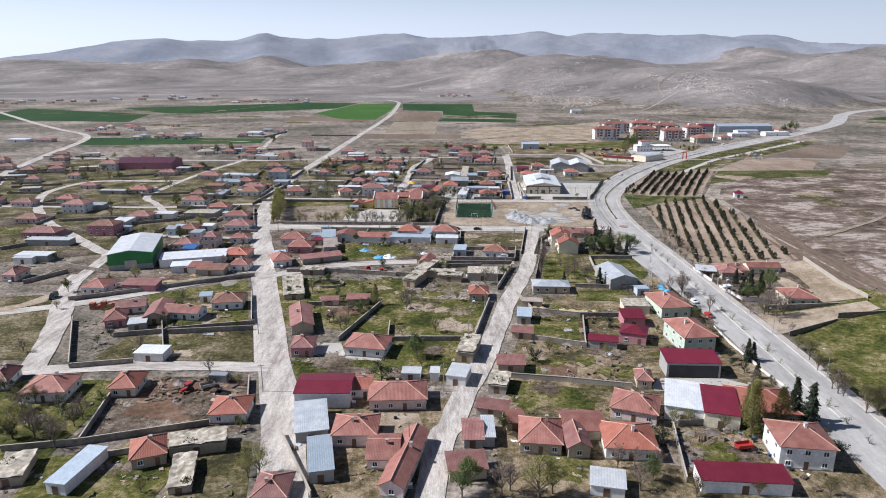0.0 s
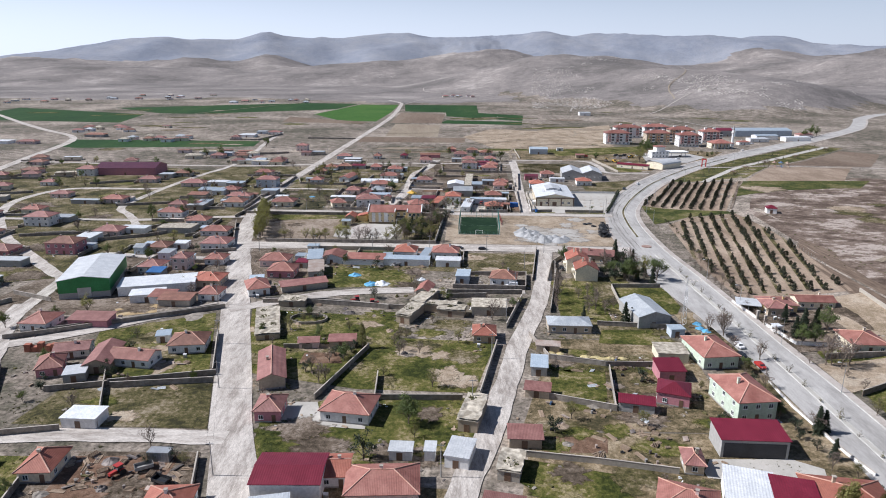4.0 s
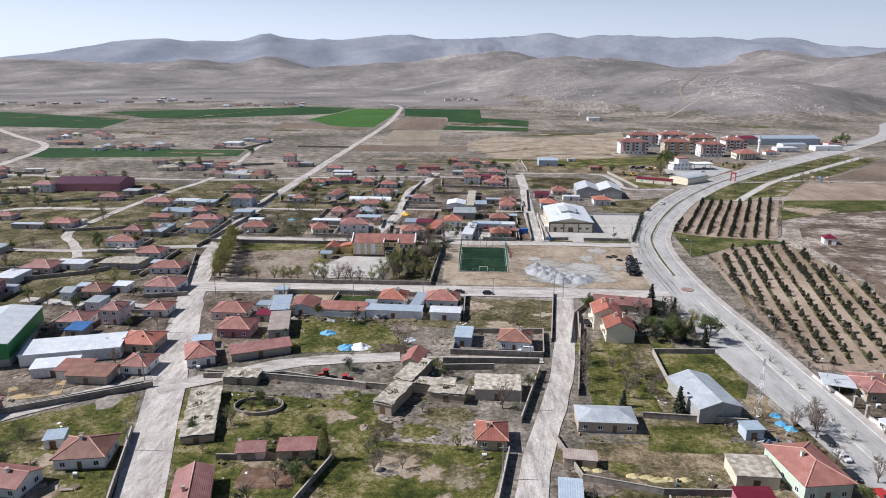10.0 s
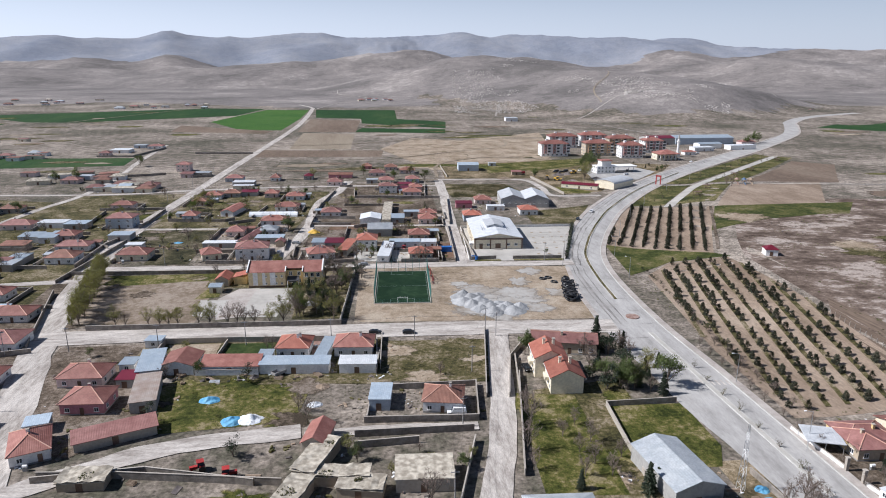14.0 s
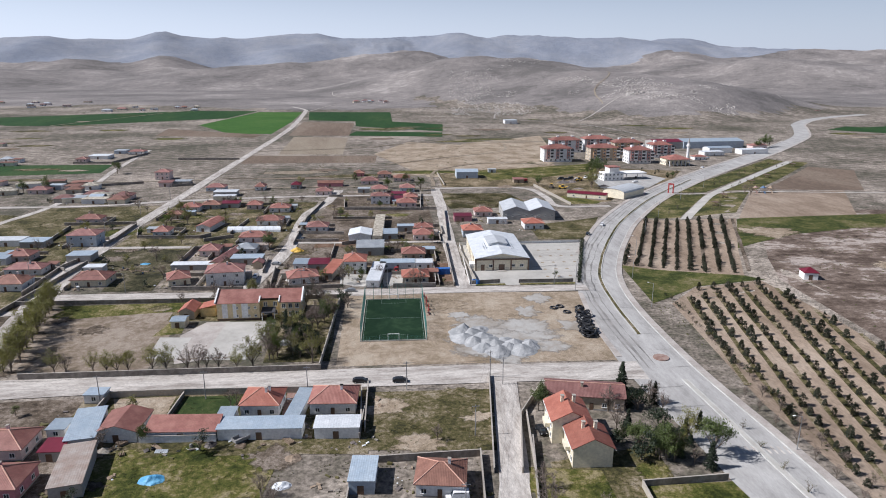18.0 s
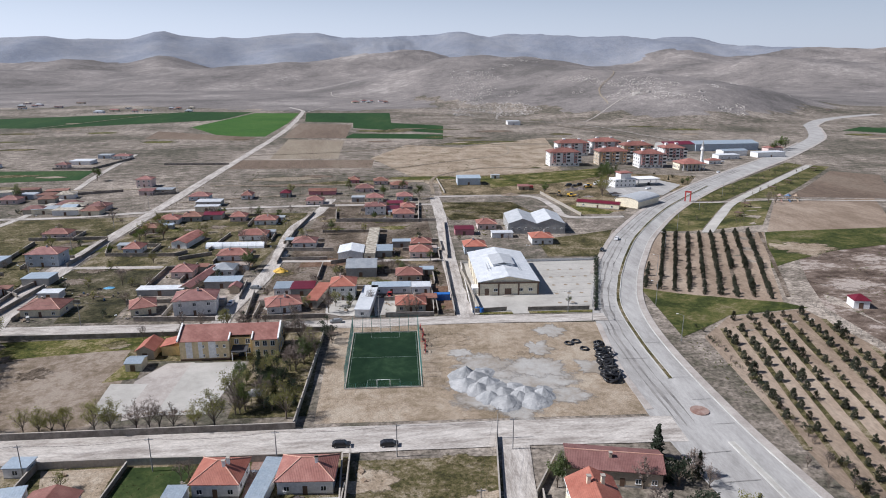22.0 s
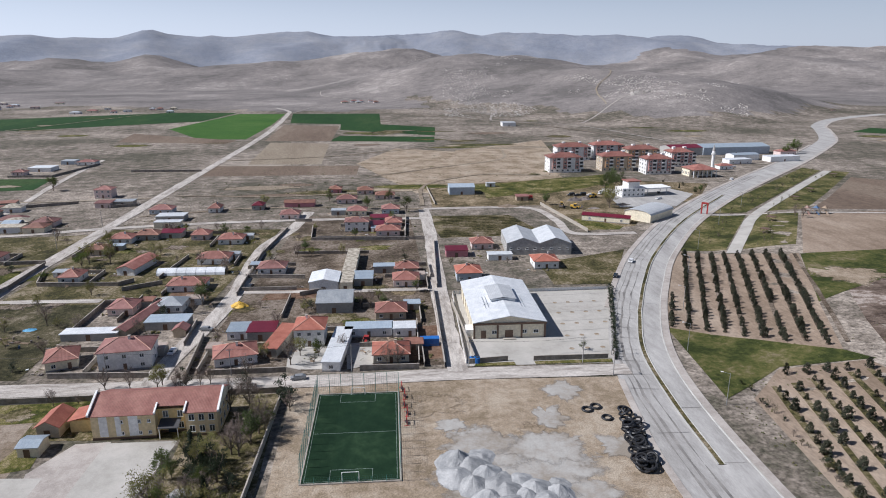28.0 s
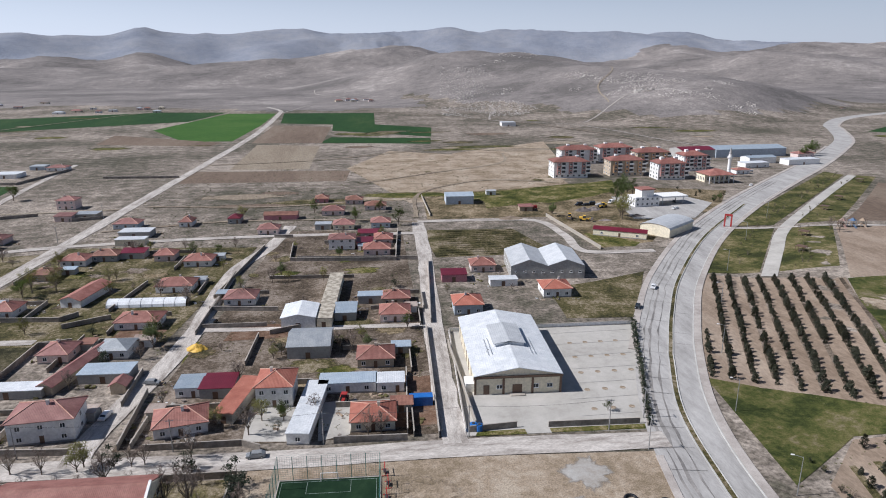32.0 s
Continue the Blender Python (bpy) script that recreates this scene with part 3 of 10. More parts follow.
# centre line of the main road
MAIN = [(101, -60), (101.8, 150), (101.6, 235), (100.2, 300), (98.4, 345), (101, 395), (107.5, 430), (120, 462), (136, 494), (158, 532), (202, 592), (262, 657), (330, 722), (412, 798), (505, 892), (560, 955), (622, 1050), (650, 1095), (720, 1170), (800, 1225), (900, 1275)]
def east(y):
    return float(np.interp(y, [200, 240, 340, 400], [8.2, 7.0, 7.4, 7.2]))


def west(y):
    return float(np.interp(y, [222, 250, 266, 286, 350, 400, 430], [-8.0, -9.6, -10.6, -13.0, -13.5, -11.0, -10.0]))


ribbon("main_road", "asphalt", MAIN, west, east, "broad pale asphalt dual carriageway with dusty edges", 0.06)
ribbon("median", "concrete", MAIN[1:4] + [(99.4, 337)], -0.6, 0.6, "narrow kerbed median strip with dry grass", 0.07, 0.16)
ribbon("median", "yard_dry", [(99.6, 370), (102, 398), (107.5, 430), (120, 462)], -0.6, 0.6, "narrow kerbed median strip with dry grass", 0.07, 0.16)
ribbon("median", "yard_dry", [(120, 462), (136, 494), (158, 532), (202, 592), (262, 657)], -0.6, 0.6, "narrow kerbed median strip with dry grass", 0.07, 0.16)
ribbon("pavement", "paver", MAIN, east, lambda y: east(y) + 2.5, "pale concrete pavement along the main road", 0.06, 0.15, "pavement")
ribbon("pavement", "paver", MAIN[7:15], -12.3, -10.0, "pale concrete pavement along the main road", 0.06, 0.15, "pavement")
ribbon("pavement", "paver", [(86.6, 354), (86.8, 365), (87.8, 379), (90.4, 396), (93.2, 412)], -0.9, 0.9, "pale kerbed strip between the plot and the road", 0.06, 0.15, "pavement")
ribbon("kerb", "kerb", MAIN[:13], lambda y: east(y) - 0.2, lambda y: east(y) + 0.1, "pale concrete kerb", 0.06, 0.2, "kerb")
for o, w in ((-8.0, 0.45), (-6.4, 0.8), (-3.6, 0.4)):
    ribbon("tyre_track", "dark_track", MAIN[4:13], o, o + w, "dark worn wheel track on the road", 0.075, wobble=1.0)
for q in ([*MAIN[1:4], (99.4, 337)], [(99.6, 370), (102, 398), (107.5, 430), (120, 462)], [(120, 462), (136, 494), (158, 532), (202, 592), (262, 657)]):
    for o in (-0.85, 0.6):
        ribbon("kerb", "kerb", q, o, o + 0.3, "pale kerb stones of the median", 0.07, 0.2, "kerb")
WEST = [(4, -60), (-35, 125), (-56, 197), (-77, 269), (-92, 322), (-104, 369), (-113, 425), (-119, 470), (-118, 520), (-113, 600), (-108, 700), (-103, 790), (-97, 900), (-90, 1040), (-88, 1200), (-92, 1400), (-98, 1470), (-130, 1560)]
ribbon("village_road", "dirt_road", WEST[:9], -5.2, 5.2, "pale dusty unpaved village road with ruts", 0.06, wobble=1.2)
ribbon("field_road", "dirt_road", WEST[8:], -3.6, 3.6, "pale dirt road running out to the fields", 0.07, wobble=0.8)
MID = [(-14, -60), (-3, 119), (2, 148), (5.6, 163), (12, 183), (16, 200), (20, 216), (24.2, 235), (32, 260), (37.2, 280), (41.7, 304), (48, 342), (49.5, 350)]
ribbon("village_road", "dirt_road", MID, -3.4, 3.4, "pale dusty village street between walls", 0.065, wobble=0.5)
STREET_A = [(-104, 352), (-60, 352), (0, 349), (45, 347), (90, 344)]
ribbon("village_road", "dirt_road", STREET_A, -6.0, 5.5, "pale dusty cross street", 0.07, wobble=0.5)
STREET_B = [(-121, 429), (-60, 425.5), (8, 422), (50, 421), (98, 418)]
ribbon("village_road", "dirt_road", STREET_B, -3.6, 3.6, "pale dusty cross street", 0.07, wobble=0.5)
ribbon("village_road", "dirt_road", [(-36.5, 425), (-36, 440), (-27, 492), (-25, 560), (-14, 600), (-8, 640)], -3.2, 3.2, "pale dusty village lane", 0.065, wobble=0.7)
ribbon("village_road", "dirt_road", [(48.5, 423), (49.8, 464), (54, 530), (57.5, 580), (60, 640)], -3.2, 3.2, "pale dusty village lane", 0.065, wobble=0.7)
ribbon("village_lane", "dirt_road", [(-185, 215), (-132, 237), (-107, 254), (-82, 271)], -3.0, 3.0, "pale dirt lane", 0.065, wobble=0.9)
ribbon("village_lane", "dirt_road", [(-78, 264), (-62, 274), (-40, 283.5), (-12, 287)], -3.2, 3.2, "pale dirt lane with gravel", 0.068, wobble=0.9)
ribbon("village_lane", "dirt_road", [(-11, 285), (10, 286), (32, 285)], -1.8, 1.8, "pale dirt lane", 0.068, wobble=0.5)
ribbon("village_lane", "dirt_road", [(-200, 172), (-130, 177), (-95, 181), (-52, 180)], -3.0, 3.0, "pale dirt lane", 0.065, wobble=0.8)
ribbon("village_lane", "lot", [(-200, 226), (-172, 224), (-158, 232), (-151, 246)], -3, 3, "faint dirt track over waste ground", 0.064, wobble=2)
ribbon("village_lane", "dirt_road", [(-122, 178), (-135, 215), (-150, 248), (-156, 270)], -3.8, 3.8, "pale dirt lane", 0.067, wobble=0.8)
ribbon("village_lane", "dirt_road", [(-154, 268), (-158, 298), (-168, 308), (-200, 340), (-230, 371), (-258, 412), (-275, 450), (-272, 485), (-256, 498), (-215, 497), (-199, 499)], -2.8, 2.8, "pale dirt lane", 0.065, wobble=0.8)
ribbon("village_lane", "dirt_road", [(-170, 392), (-182, 412), (-199, 436), (-200, 470), (-199, 499), (-193, 554), (-184, 601), (-185, 672), (-196, 752), (-206, 880)], -2.3, 2.3, "pale dirt lane", 0.065, wobble=0.8)
ribbon("village_lane", "dirt_road", [(-300, 408), (-180, 404), (-148, 410), (-113, 413)], -2.4, 2.4, "pale dirt lane", 0.065, wobble=0.6)
ribbon("village_lane", "dirt_road", [(-160, 336), (-140, 332.5), (-118, 330), (-99, 327)], -2.6, 2.6, "pale concrete lane", 0.065, wobble=0.4)
ribbon("village_lane", "dirt_road", [(-330, 480), (-359, 541), (-385, 641), (-428, 802), (-520, 900), (-609, 995), (-800, 1210)], -4, 4, "pale dirt track across the plain", 0.07, wobble=1)
ribbon("village_lane", "dirt_road", [(-385, 626), (-243, 606), (-163, 602), (-110, 613), (-30, 620), (60, 616)], -2.4, 2.4, "pale dirt lane between plots", 0.06, wobble=0.8)
ribbon("village_lane", "dirt_road", [(-113, 500), (-92, 498.5), (-75, 497)], -1.8, 1.8, "pale dirt lane", 0.06, wobble=0.6)
ribbon("village_lane", "dirt_road", [(-25, 500), (10, 497), (48, 495)], -1.6, 1.6, "pale dirt lane", 0.06, wobble=0.6)
ribbon("village_lane", "dirt_road", [(60, 640), (101, 639), (126, 632), (131, 600), (132, 572), (164, 569)], -2.4, 2.4, "pale dirt lane", 0.06, wobble=0.6)
ribbon("field_path", "concrete", [(190.7, 522), (217, 557), (244, 592), (295, 643), (340, 686), (400, 741)], -3, 3, "straight pale concrete path across a green", 0.09, category="path")
ribbon("field_path", "dirt_road", [(219, 604), (262, 594), (330, 578), (400, 566)], -1.5, 1.5, "pale dirt track across the fields", 0.08, category="path")
for pts in ([(-88, 1415), (-40, 1640), (30, 1660), (98, 1577), (165, 1390), (221, 1233), (322, 1143), (364, 958), (385, 905)], [(221, 1240), (236, 1310), (262, 1400), (266, 1480)], [(830, 1420), (900, 1640), (982, 1912), (1010, 2150)],
            [(340, 1177), (421, 1292), (480, 1360), (528, 1405)], [(40, 1655), (10, 1800), (-58, 1925), (-70, 2050)]):
    ribbon("hill_track", "rut", pts, -1.4, 1.4, "pale dirt track across the plain towards the hills", 0.45, wobble=1.5, n=40)

# fields and plots
sheet("field", "wheat", [(-85, 1409), (60, 1396), (55, 1200), (126, 1147), (114, 1045), (0, 1125), (-1, 1206), (-73, 1232)], "bright green field of young wheat", category="field")
sheet("field", "wheat", [(-10, 1003), (106, 980), (112, 1031), (1, 1056)], "green field of young wheat", category="field")
sheet("field", "wheat_bright", [(-157, 1037), (-104, 1031), (-96, 1200), (-97, 1405), (-174, 1417), (-222, 1163)], "vivid green field of young wheat", category="field")
sheet("field", "wheat", [(-180, 1440), (-205, 1276), (-409, 1165), (-482, 1171), (-620, 1300), (-290, 1456)], "green field of young wheat", category="field")
sheet("field", "wheat", [(-208, 782), (-420, 793), (-412, 732), (-380, 719), (-202, 735)], "long narrow dark green field", category="field")
sheet("field", "wheat", [(640, 1020), (700, 960), (900, 1080), (820, 1150)], "green field beside the road", category="field")
sheet("field", "wheat", [(-470, 1000), (-500, 1150), (-800, 1300), (-760, 1050)], "green field of young wheat", category="field")
sheet("field", "fallow", [(-73, 836), (-10, 830), (-8, 979), (-73, 997)], "pale fallow field with drill rows", category="field")
sheet("field", "tilled", [(-81, 1011), (-7, 1003), (-2, 1178), (-79, 1204)], "brown tilled field", category="field")
sheet("field", "tilled", [(-99, 778), (20, 772), (23, 818), (-99, 830)], "brown tilled field", category="field")
sheet("field", "tilled", [(-240, 1020), (-120, 990), (-112, 1020), (-250, 1110)], "brown tilled field", category="field")
sheet("waste_ground", "lot", [(60, 690), (175, 700), (185, 860), (60, 930), (20, 830)], "bare pale quarried ground")
sheet("field", "yard_dry", [(62, 572), (118, 572), (108, 618), (60, 622)], "rough plot with rows of dry stalks", category="field")
sheet("plot", "yard_mix", [(66, 645), (134, 642), (139.5, 576), (170, 584), (206, 640), (235, 640), (275, 700), (180, 735), (70, 715)], "dusty yard of a contractor with patches of weeds")
sheet("field", "yard_grass", [(95, 692), (124, 686), (146, 678), (180, 694), (200, 712), (212, 743), (177, 738), (130, 722), (95, 716)], "green strip of meadow below the flats", category="field")
sheet("plot", "yard_grass", [(142, 605), (150, 600), (164, 584), (158, 577), (142, 579)], "weedy green corner beside a shed")
strips = random.Random(44)
for x0, x1, y0, y1, n in ((-100, 60, 640, 740, 9), (-420, -125, 640, 760, 12), (-420, -120, 880, 1010, 10), (20, 260, 930, 1130, 12), (180, 520, 900, 1120, 12), (100, 300, 1140, 1380, 10), (-700, -300, 1010, 1420, 14), (330, 600, 470, 720, 10), (460, 900, 700, 1000, 12)):
    for _ in range(n):
        x, y, w, d, k = strips.uniform(x0, x1), strips.uniform(y0, y1), strips.uniform(20, 70), strips.uniform(8, 26), strips.uniform(-0.1, 0.2)
        if abs(x + 100) < w / 2 + 12 or ((np.array(ROADS)[:, 0] - x) ** 2 + (np.array(ROADS)[:, 1] - y) ** 2).min() < (w * 0.62 + 14) ** 2:
            continue
        blob("field", strips.choice(("tilled", "fallow", "yard_dry", "yard_dry", "park_grass", "yard_grass", "lot")), x, y, w / 2, d / 2, strips.uniform(0, 9), "rough field strip on the plain", ragged=0.3)
# east of the main road
sheet("hillside", "hillside", [(172, 230), (420, 120), (520, 480), (300, 520), (215, 490), (184, 432), (172, 405), (166, 320)], "bare stony brown hillside", 0.06)
sheet("hillside", "tilled", [(150, 235), (180, 200), (178, 300), (172, 350), (160, 330), (152, 266)], "brown bare slope", 0.05)
sheet("orchard_soil", "orchard_earth", [(113.5, 280), (114, 322), (124, 397), (140, 411), (165, 407), (166, 368), (164, 338), (156, 278)], "pale raked soil of a young orchard", 0.07, "field")
sheet("orchard_soil", "orchard_earth", [(121, 447), (145, 432), (163, 415), (181, 451), (212, 507), (167, 535)], "pale raked soil of a young orchard", 0.07, "field")
sheet("meadow", "green_belt", [(117, 398), (122, 440), (122, 447), (145, 432), (163, 415), (167, 407), (141, 412)], "rough green meadow between orchards", 1.12)
sheet("meadow", "green_belt", [(181, 451), (212, 506), (303, 508), (278, 478), (263, 479), (222, 470)], "green strip along the orchard and the field", 1.12)
sheet("meadow", "park_grass", [(166.9, 535.7), (191, 528.8), (244.3, 600), (220.1, 603.4)], "young park lawn with saplings", 0.075)
sheet("meadow", "park_grass", [(197, 526), (220.4, 521), (266, 585), (270.3, 591), (251, 598)], "young park lawn with saplings", 0.075)
sheet("meadow", "park_grass", [(222, 608), (247, 604.8), (396, 744.5), (391.8, 761)], "young park lawn with saplings", 0.075)
sheet("meadow", "park_grass", [(254, 604), (282.4, 602), (414, 733.7), (404, 742.3)], "young park lawn with saplings", 0.075)
sheet("field", "orchard_earth", [(214, 507), (243, 549), (269, 587), (338, 588), (303, 536), (276, 494)], "brown tilled field", 0.07, "field")
sheet("field", "tilled", [(286, 602), (352, 586), (424, 688), (398, 712), (320, 634)], "brown tilled field", 0.07, "field")
sheet("meadow", "yard_grass", [(104, -60), (112, 120), (117, 230), (140, 262), (165, 230), (170, -60)], "rough green meadow beside the road", 0.06)
# the village plots
sheet("waste_ground", "lot", [(0, 357), (86, 352), (88, 372), (94, 414), (52, 417.5), (2, 418.5)], "bare pale building plot with wheel tracks")
sheet("yard", "concrete", [(51.5, 426), (95.5, 423), (118.5, 486), (56, 488)], "pale concrete yard with round patches", 0.06)
sheet("school_yard", "playground", [(-94, 362), (-55, 360), (-56, 405), (-70, 415), (-108, 416)], "bare dusty playground of the school", 0.055)
sheet("school_yard", "paver", [(-48.4, 364), (-52, 386), (-46, 397), (-38, 397), (-40.9, 366)], "worn tan paving beside the school yard", 0.058)
sheet("school_yard", "concrete", [(-40.9, 366), (-38.9, 396.5), (-22.6, 395.5), (-24.6, 382.6), (-27.6, 365)], "pale concrete school yard", 0.06)
sheet("school_yard", "concrete", [(-57.6, 369), (-58.2, 385.2), (-47.8, 384), (-48.6, 366.2)], "pale concrete ball court", 0.07)
sheet("school_yard", "yard_dry", [(-22, 362), (-2, 361), (-1, 416), (-60, 419), (-60, 400), (-22, 396)], "dry grass garden of the school", 0.05)
sheet("school_yard", "yard_grass", [(-100, 415), (-103, 404), (-70, 408), (-49, 409), (-46, 418), (-104, 419)], "rough grass along the school wall", 0.05)
sheet("school_yard", "yard_grass", [(-61, 386), (-58, 401), (-53.5, 404), (-52, 388)], "rough grass behind the school hut", 0.05)
sheet("plot", "yard_grass", [(-24, 205), (9, 203), (17, 237), (-14, 240)], "grassy plot with pale bare patches", 0.05)
sheet("plot", "yard_grass", [(-58, 215), (-24, 205), (-14, 240), (-16, 258), (-70, 266)], "green garden plot", 0.045)
sheet("plot", "yard_grass", [(-44, 168), (8, 170), (8, 200), (-26, 202), (-46, 190)], "green garden plot", 0.045)
sheet("plot", "yard_dry", [(-108, 186), (-58, 184), (-66, 212), (-105, 208)], "dry grass plot", 0.05)
sheet("plot", "yard_grass", [(-105, 212), (-68, 214), (-82, 262), (-115, 244)], "green yard behind a wall", 0.05)
sheet("plot", "yard_grass", [(-66, 288), (-14, 292), (-10, 318), (-62, 316)], "grassy yard with sheeted heaps", 0.05)
sheet("plot", "yard_dry", [(4, 312), (41, 308), (43, 338), (6, 340)], "dry grass plot with pale bare earth", 0.05)
sheet("plot", "yard_dry", [(46, 240), (74, 243), (76, 306), (50, 302)], "dry grass plot", 0.05)
sheet("plot", "yard_mix", [(20, 185), (74, 183), (78, 238), (36, 240)], "bare dusty yards with some grass", 0.045)
sheet("verge", "yard_mix", [(82, 105), (93.8, 105), (93.8, 232), (91, 264), (83, 264)], "dusty verge between the houses and the main road")
sheet("plot", "yard_mix", [(8, 112), (84, 112), (84, 183), (22, 183)], "dusty yards between houses", 0.045)
sheet("plot", "yard_mix", [(-34, 118), (-8, 118), (6, 160), (-40, 166)], "dusty yards between houses", 0.045)
sheet("plot", "yard_earth", [(-90, 142), (-48, 145), (-56, 174), (-88, 174)], "bare reddish yard with scrap", 0.05)
sheet("plot", "yard_grass", [(-150, 120), (-92, 128), (-90, 172), (-150, 172)], "green garden with bare trees", 0.045)
sheet("plot", "yard_grass", [(-90, 108), (-62, 112), (-58, 138), (-92, 134)], "green yard", 0.045)
sheet("plot", "yard_dry", [(-60, 110), (-40, 112), (-46, 140), (-58, 142)], "pale bare yard", 0.05)
sheet("plot", "yard_dry", [(-170, 183), (-128, 186), (-150, 245), (-180, 240)], "bare dry field", 0.04)
sheet("plot", "rough_dark", [(-94, 434), (-75, 433), (-74, 494), (-113, 496), (-114, 464), (-97, 458)], "rough green plot behind the road", 0.05)
sheet("plot", "yard_grass", [(-25, 470), (-8, 470), (-6, 490), (-26, 491)], "grass plot with a yellow sheet", 0.05)
sheet("plot", "yard_earth", [(-30, 430), (46, 428), (50, 620), (-10, 630), (-20, 520)], "dusty yards between houses", 0.035)
sheet("plot", "yard_dry", [(-112, 495), (-34, 492), (-20, 600), (-108, 610)], "dry yards between houses", 0.035)
sheet("plot", "yard_earth", [(-172, 255), (-108, 262), (-86, 280), (-98, 322), (-110, 400), (-120, 440), (-150, 425), (-166, 330)], "trodden yards of the old quarter")
sheet("plot", "yard_earth", [(-86, 288), (-64, 281), (-50, 296), (-55, 318), (-66, 345), (-92, 345)], "trodden yards behind the houses")
sheet("plot", "yard_grass", [(-236, 426), (-206, 450), (-186, 412), (-175, 390), (-198, 381), (-212, 377)], "rough green plot with no house", 0.05)
sheet("plot", "yard_dry", [(-195, 505), (-120, 548), (-116, 600), (-185, 598)], "dry yellow waste plot", 0.05)
sheet("courtyard", "straw_yard", [(-120, 265), (-107, 271), (-103.5, 261.8), (-116, 257.8)], "ochre earth yard behind a wall")
sheet("plot", "yard_dry", [(98, 494), (122, 492), (146, 540), (120, 530), (100, 525)], "dry waste plot", 0.05)
sheet("plot", "yard_dry", [(-330, 250), (-160, 300), (-120, 380), (-130, 560), (-330, 620), (-420, 450)], "dry yards of the old quarter", 0.03)
sheet("plot", "yard_dry", [(-66, 316), (-10, 312), (9, 310), (9, 341.5), (-66, 346)], "dry ground of a walled compound")
sheet("lawn", "lawn", [(-40.6, 329.5), (-39.6, 342.8), (-25.0, 341.8), (-27.4, 329.0)], "small dark green lawn inside a wall")
sheet("courtyard", "lot", [(-54.5, 333), (-58.5, 343.6), (-42.2, 343.2), (-42.4, 329.5)], "pale swept earth courtyard")
sheet("courtyard", "brick_yard", [(-13.0, 325), (-12.6, 342), (-7, 341.5), (-10, 324.4)], "reddish paved court between two houses")
sheet("courtyard", "concrete", [(-41.1, 186.7), (-41.1, 197.6), (-33.2, 197.6), (-31.0, 190), (-19.0, 185.6), (-19, 184.2)], "pale paved yard in front of a house")
sheet("courtyard", "lot", [(-29.0, 147.3), (-29.8, 153.2), (-6.6, 153.0), (-3.2, 138.3), (-9.5, 137.4), (-15.4, 139.0), (-15, 147)], "broad pale swept yard")
sheet("plot", "red_soil", [(-83.2, 152.8), (-84.5, 172.0), (-60, 172.4), (-60.5, 158.5), (-63.5, 148.6)], "reddish earth yard strewn with scrap")
sheet("corral", "red_soil", [(23.8, 174.6), (25.1, 181.4), (40.2, 181.0), (38.7, 174.3)], "brown trodden corral")
sheet("plot", "yard_grass", [(14.8, 165.3), (17.2, 172.3), (42.2, 165.2), (39.5, 154.5), (23.0, 157.3)], "rough green plot behind a wall")
sheet("courtyard", "concrete", [(58.4, 167.3), (61.5, 172.2), (80.1, 172.4), (85.7, 168.6), (84, 163.5), (70.3, 163.1), (58.4, 165.2)], "grey concrete forecourt of a workshop")
sheet("plot", "yard_grass", [(50.2, 236.5), (53.5, 247.4), (73.2, 247.3), (69.6, 234.8)], "green plot behind a wall")
sheet("plot", "yard_grass", [(31.6, 217.2), (47.8, 217.2), (44.1, 197.5), (30.1, 203.7)], "green plot with a bare middle")
sheet("plot", "yard_grass", [(66.5, 262), (68.4, 291), (88, 290.5), (88, 270), (84, 262)], "rough green plot beside the main road")
sheet("plot", "yard_grass", [(44.4, 300.8), (60.6, 297.4), (59.3, 254.4), (41.6, 256.0)], "green garden plot along the street")
sheet("plot", "red_soil", [(-43.2, 220.8), (-43.0, 228.4), (-32.3, 228.5), (-30.3, 221.0)], "bare brown pen behind a shed")
sheet("meadow", "yard_grass", [(108, 700), (178, 735), (213, 748), (202, 708), (159, 688), (104, 668)], "green strip below the flats")
sheet("waste_ground", "lot", [(118, 905), (228, 982), (203, 840), (150, 760), (100, 790)], "pale scraped ground beside the flats")
for ring in ([(53.5, 425.4), (66, 424.8), (66, 427.0), (54.5, 427.4)], [(72, 424.6), (95.5, 423.2), (96, 425.4), (72, 426.6)]):
    sheet("verge", "yard_grass", ring, "narrow grass verge along a yard wall")
for ring in ([(-1.5, 446.9), (10.5, 445.3), (9.3, 429.1), (-1.0, 430.4)], [(16.1, 446.4), (25.8, 447), (24, 430.3), (16.6, 428.2)], [(-24, 440), (-22, 452), (-14, 444), (-12, 431)], [(60, 150), (76, 151), (74, 160), (60, 158)]):
    sheet("courtyard", "concrete", ring, "worn pale concrete courtyard")
for ring in ([(-53, 490), (-38, 489), (-36, 502), (-51, 505)], [(-16, 490), (4, 490.5), (6, 502), (-14, 503)], [(32, 432), (46, 432), (47, 458), (39, 458)]):
    sheet("plot", "red_soil", ring, "bare red-brown dug plot")
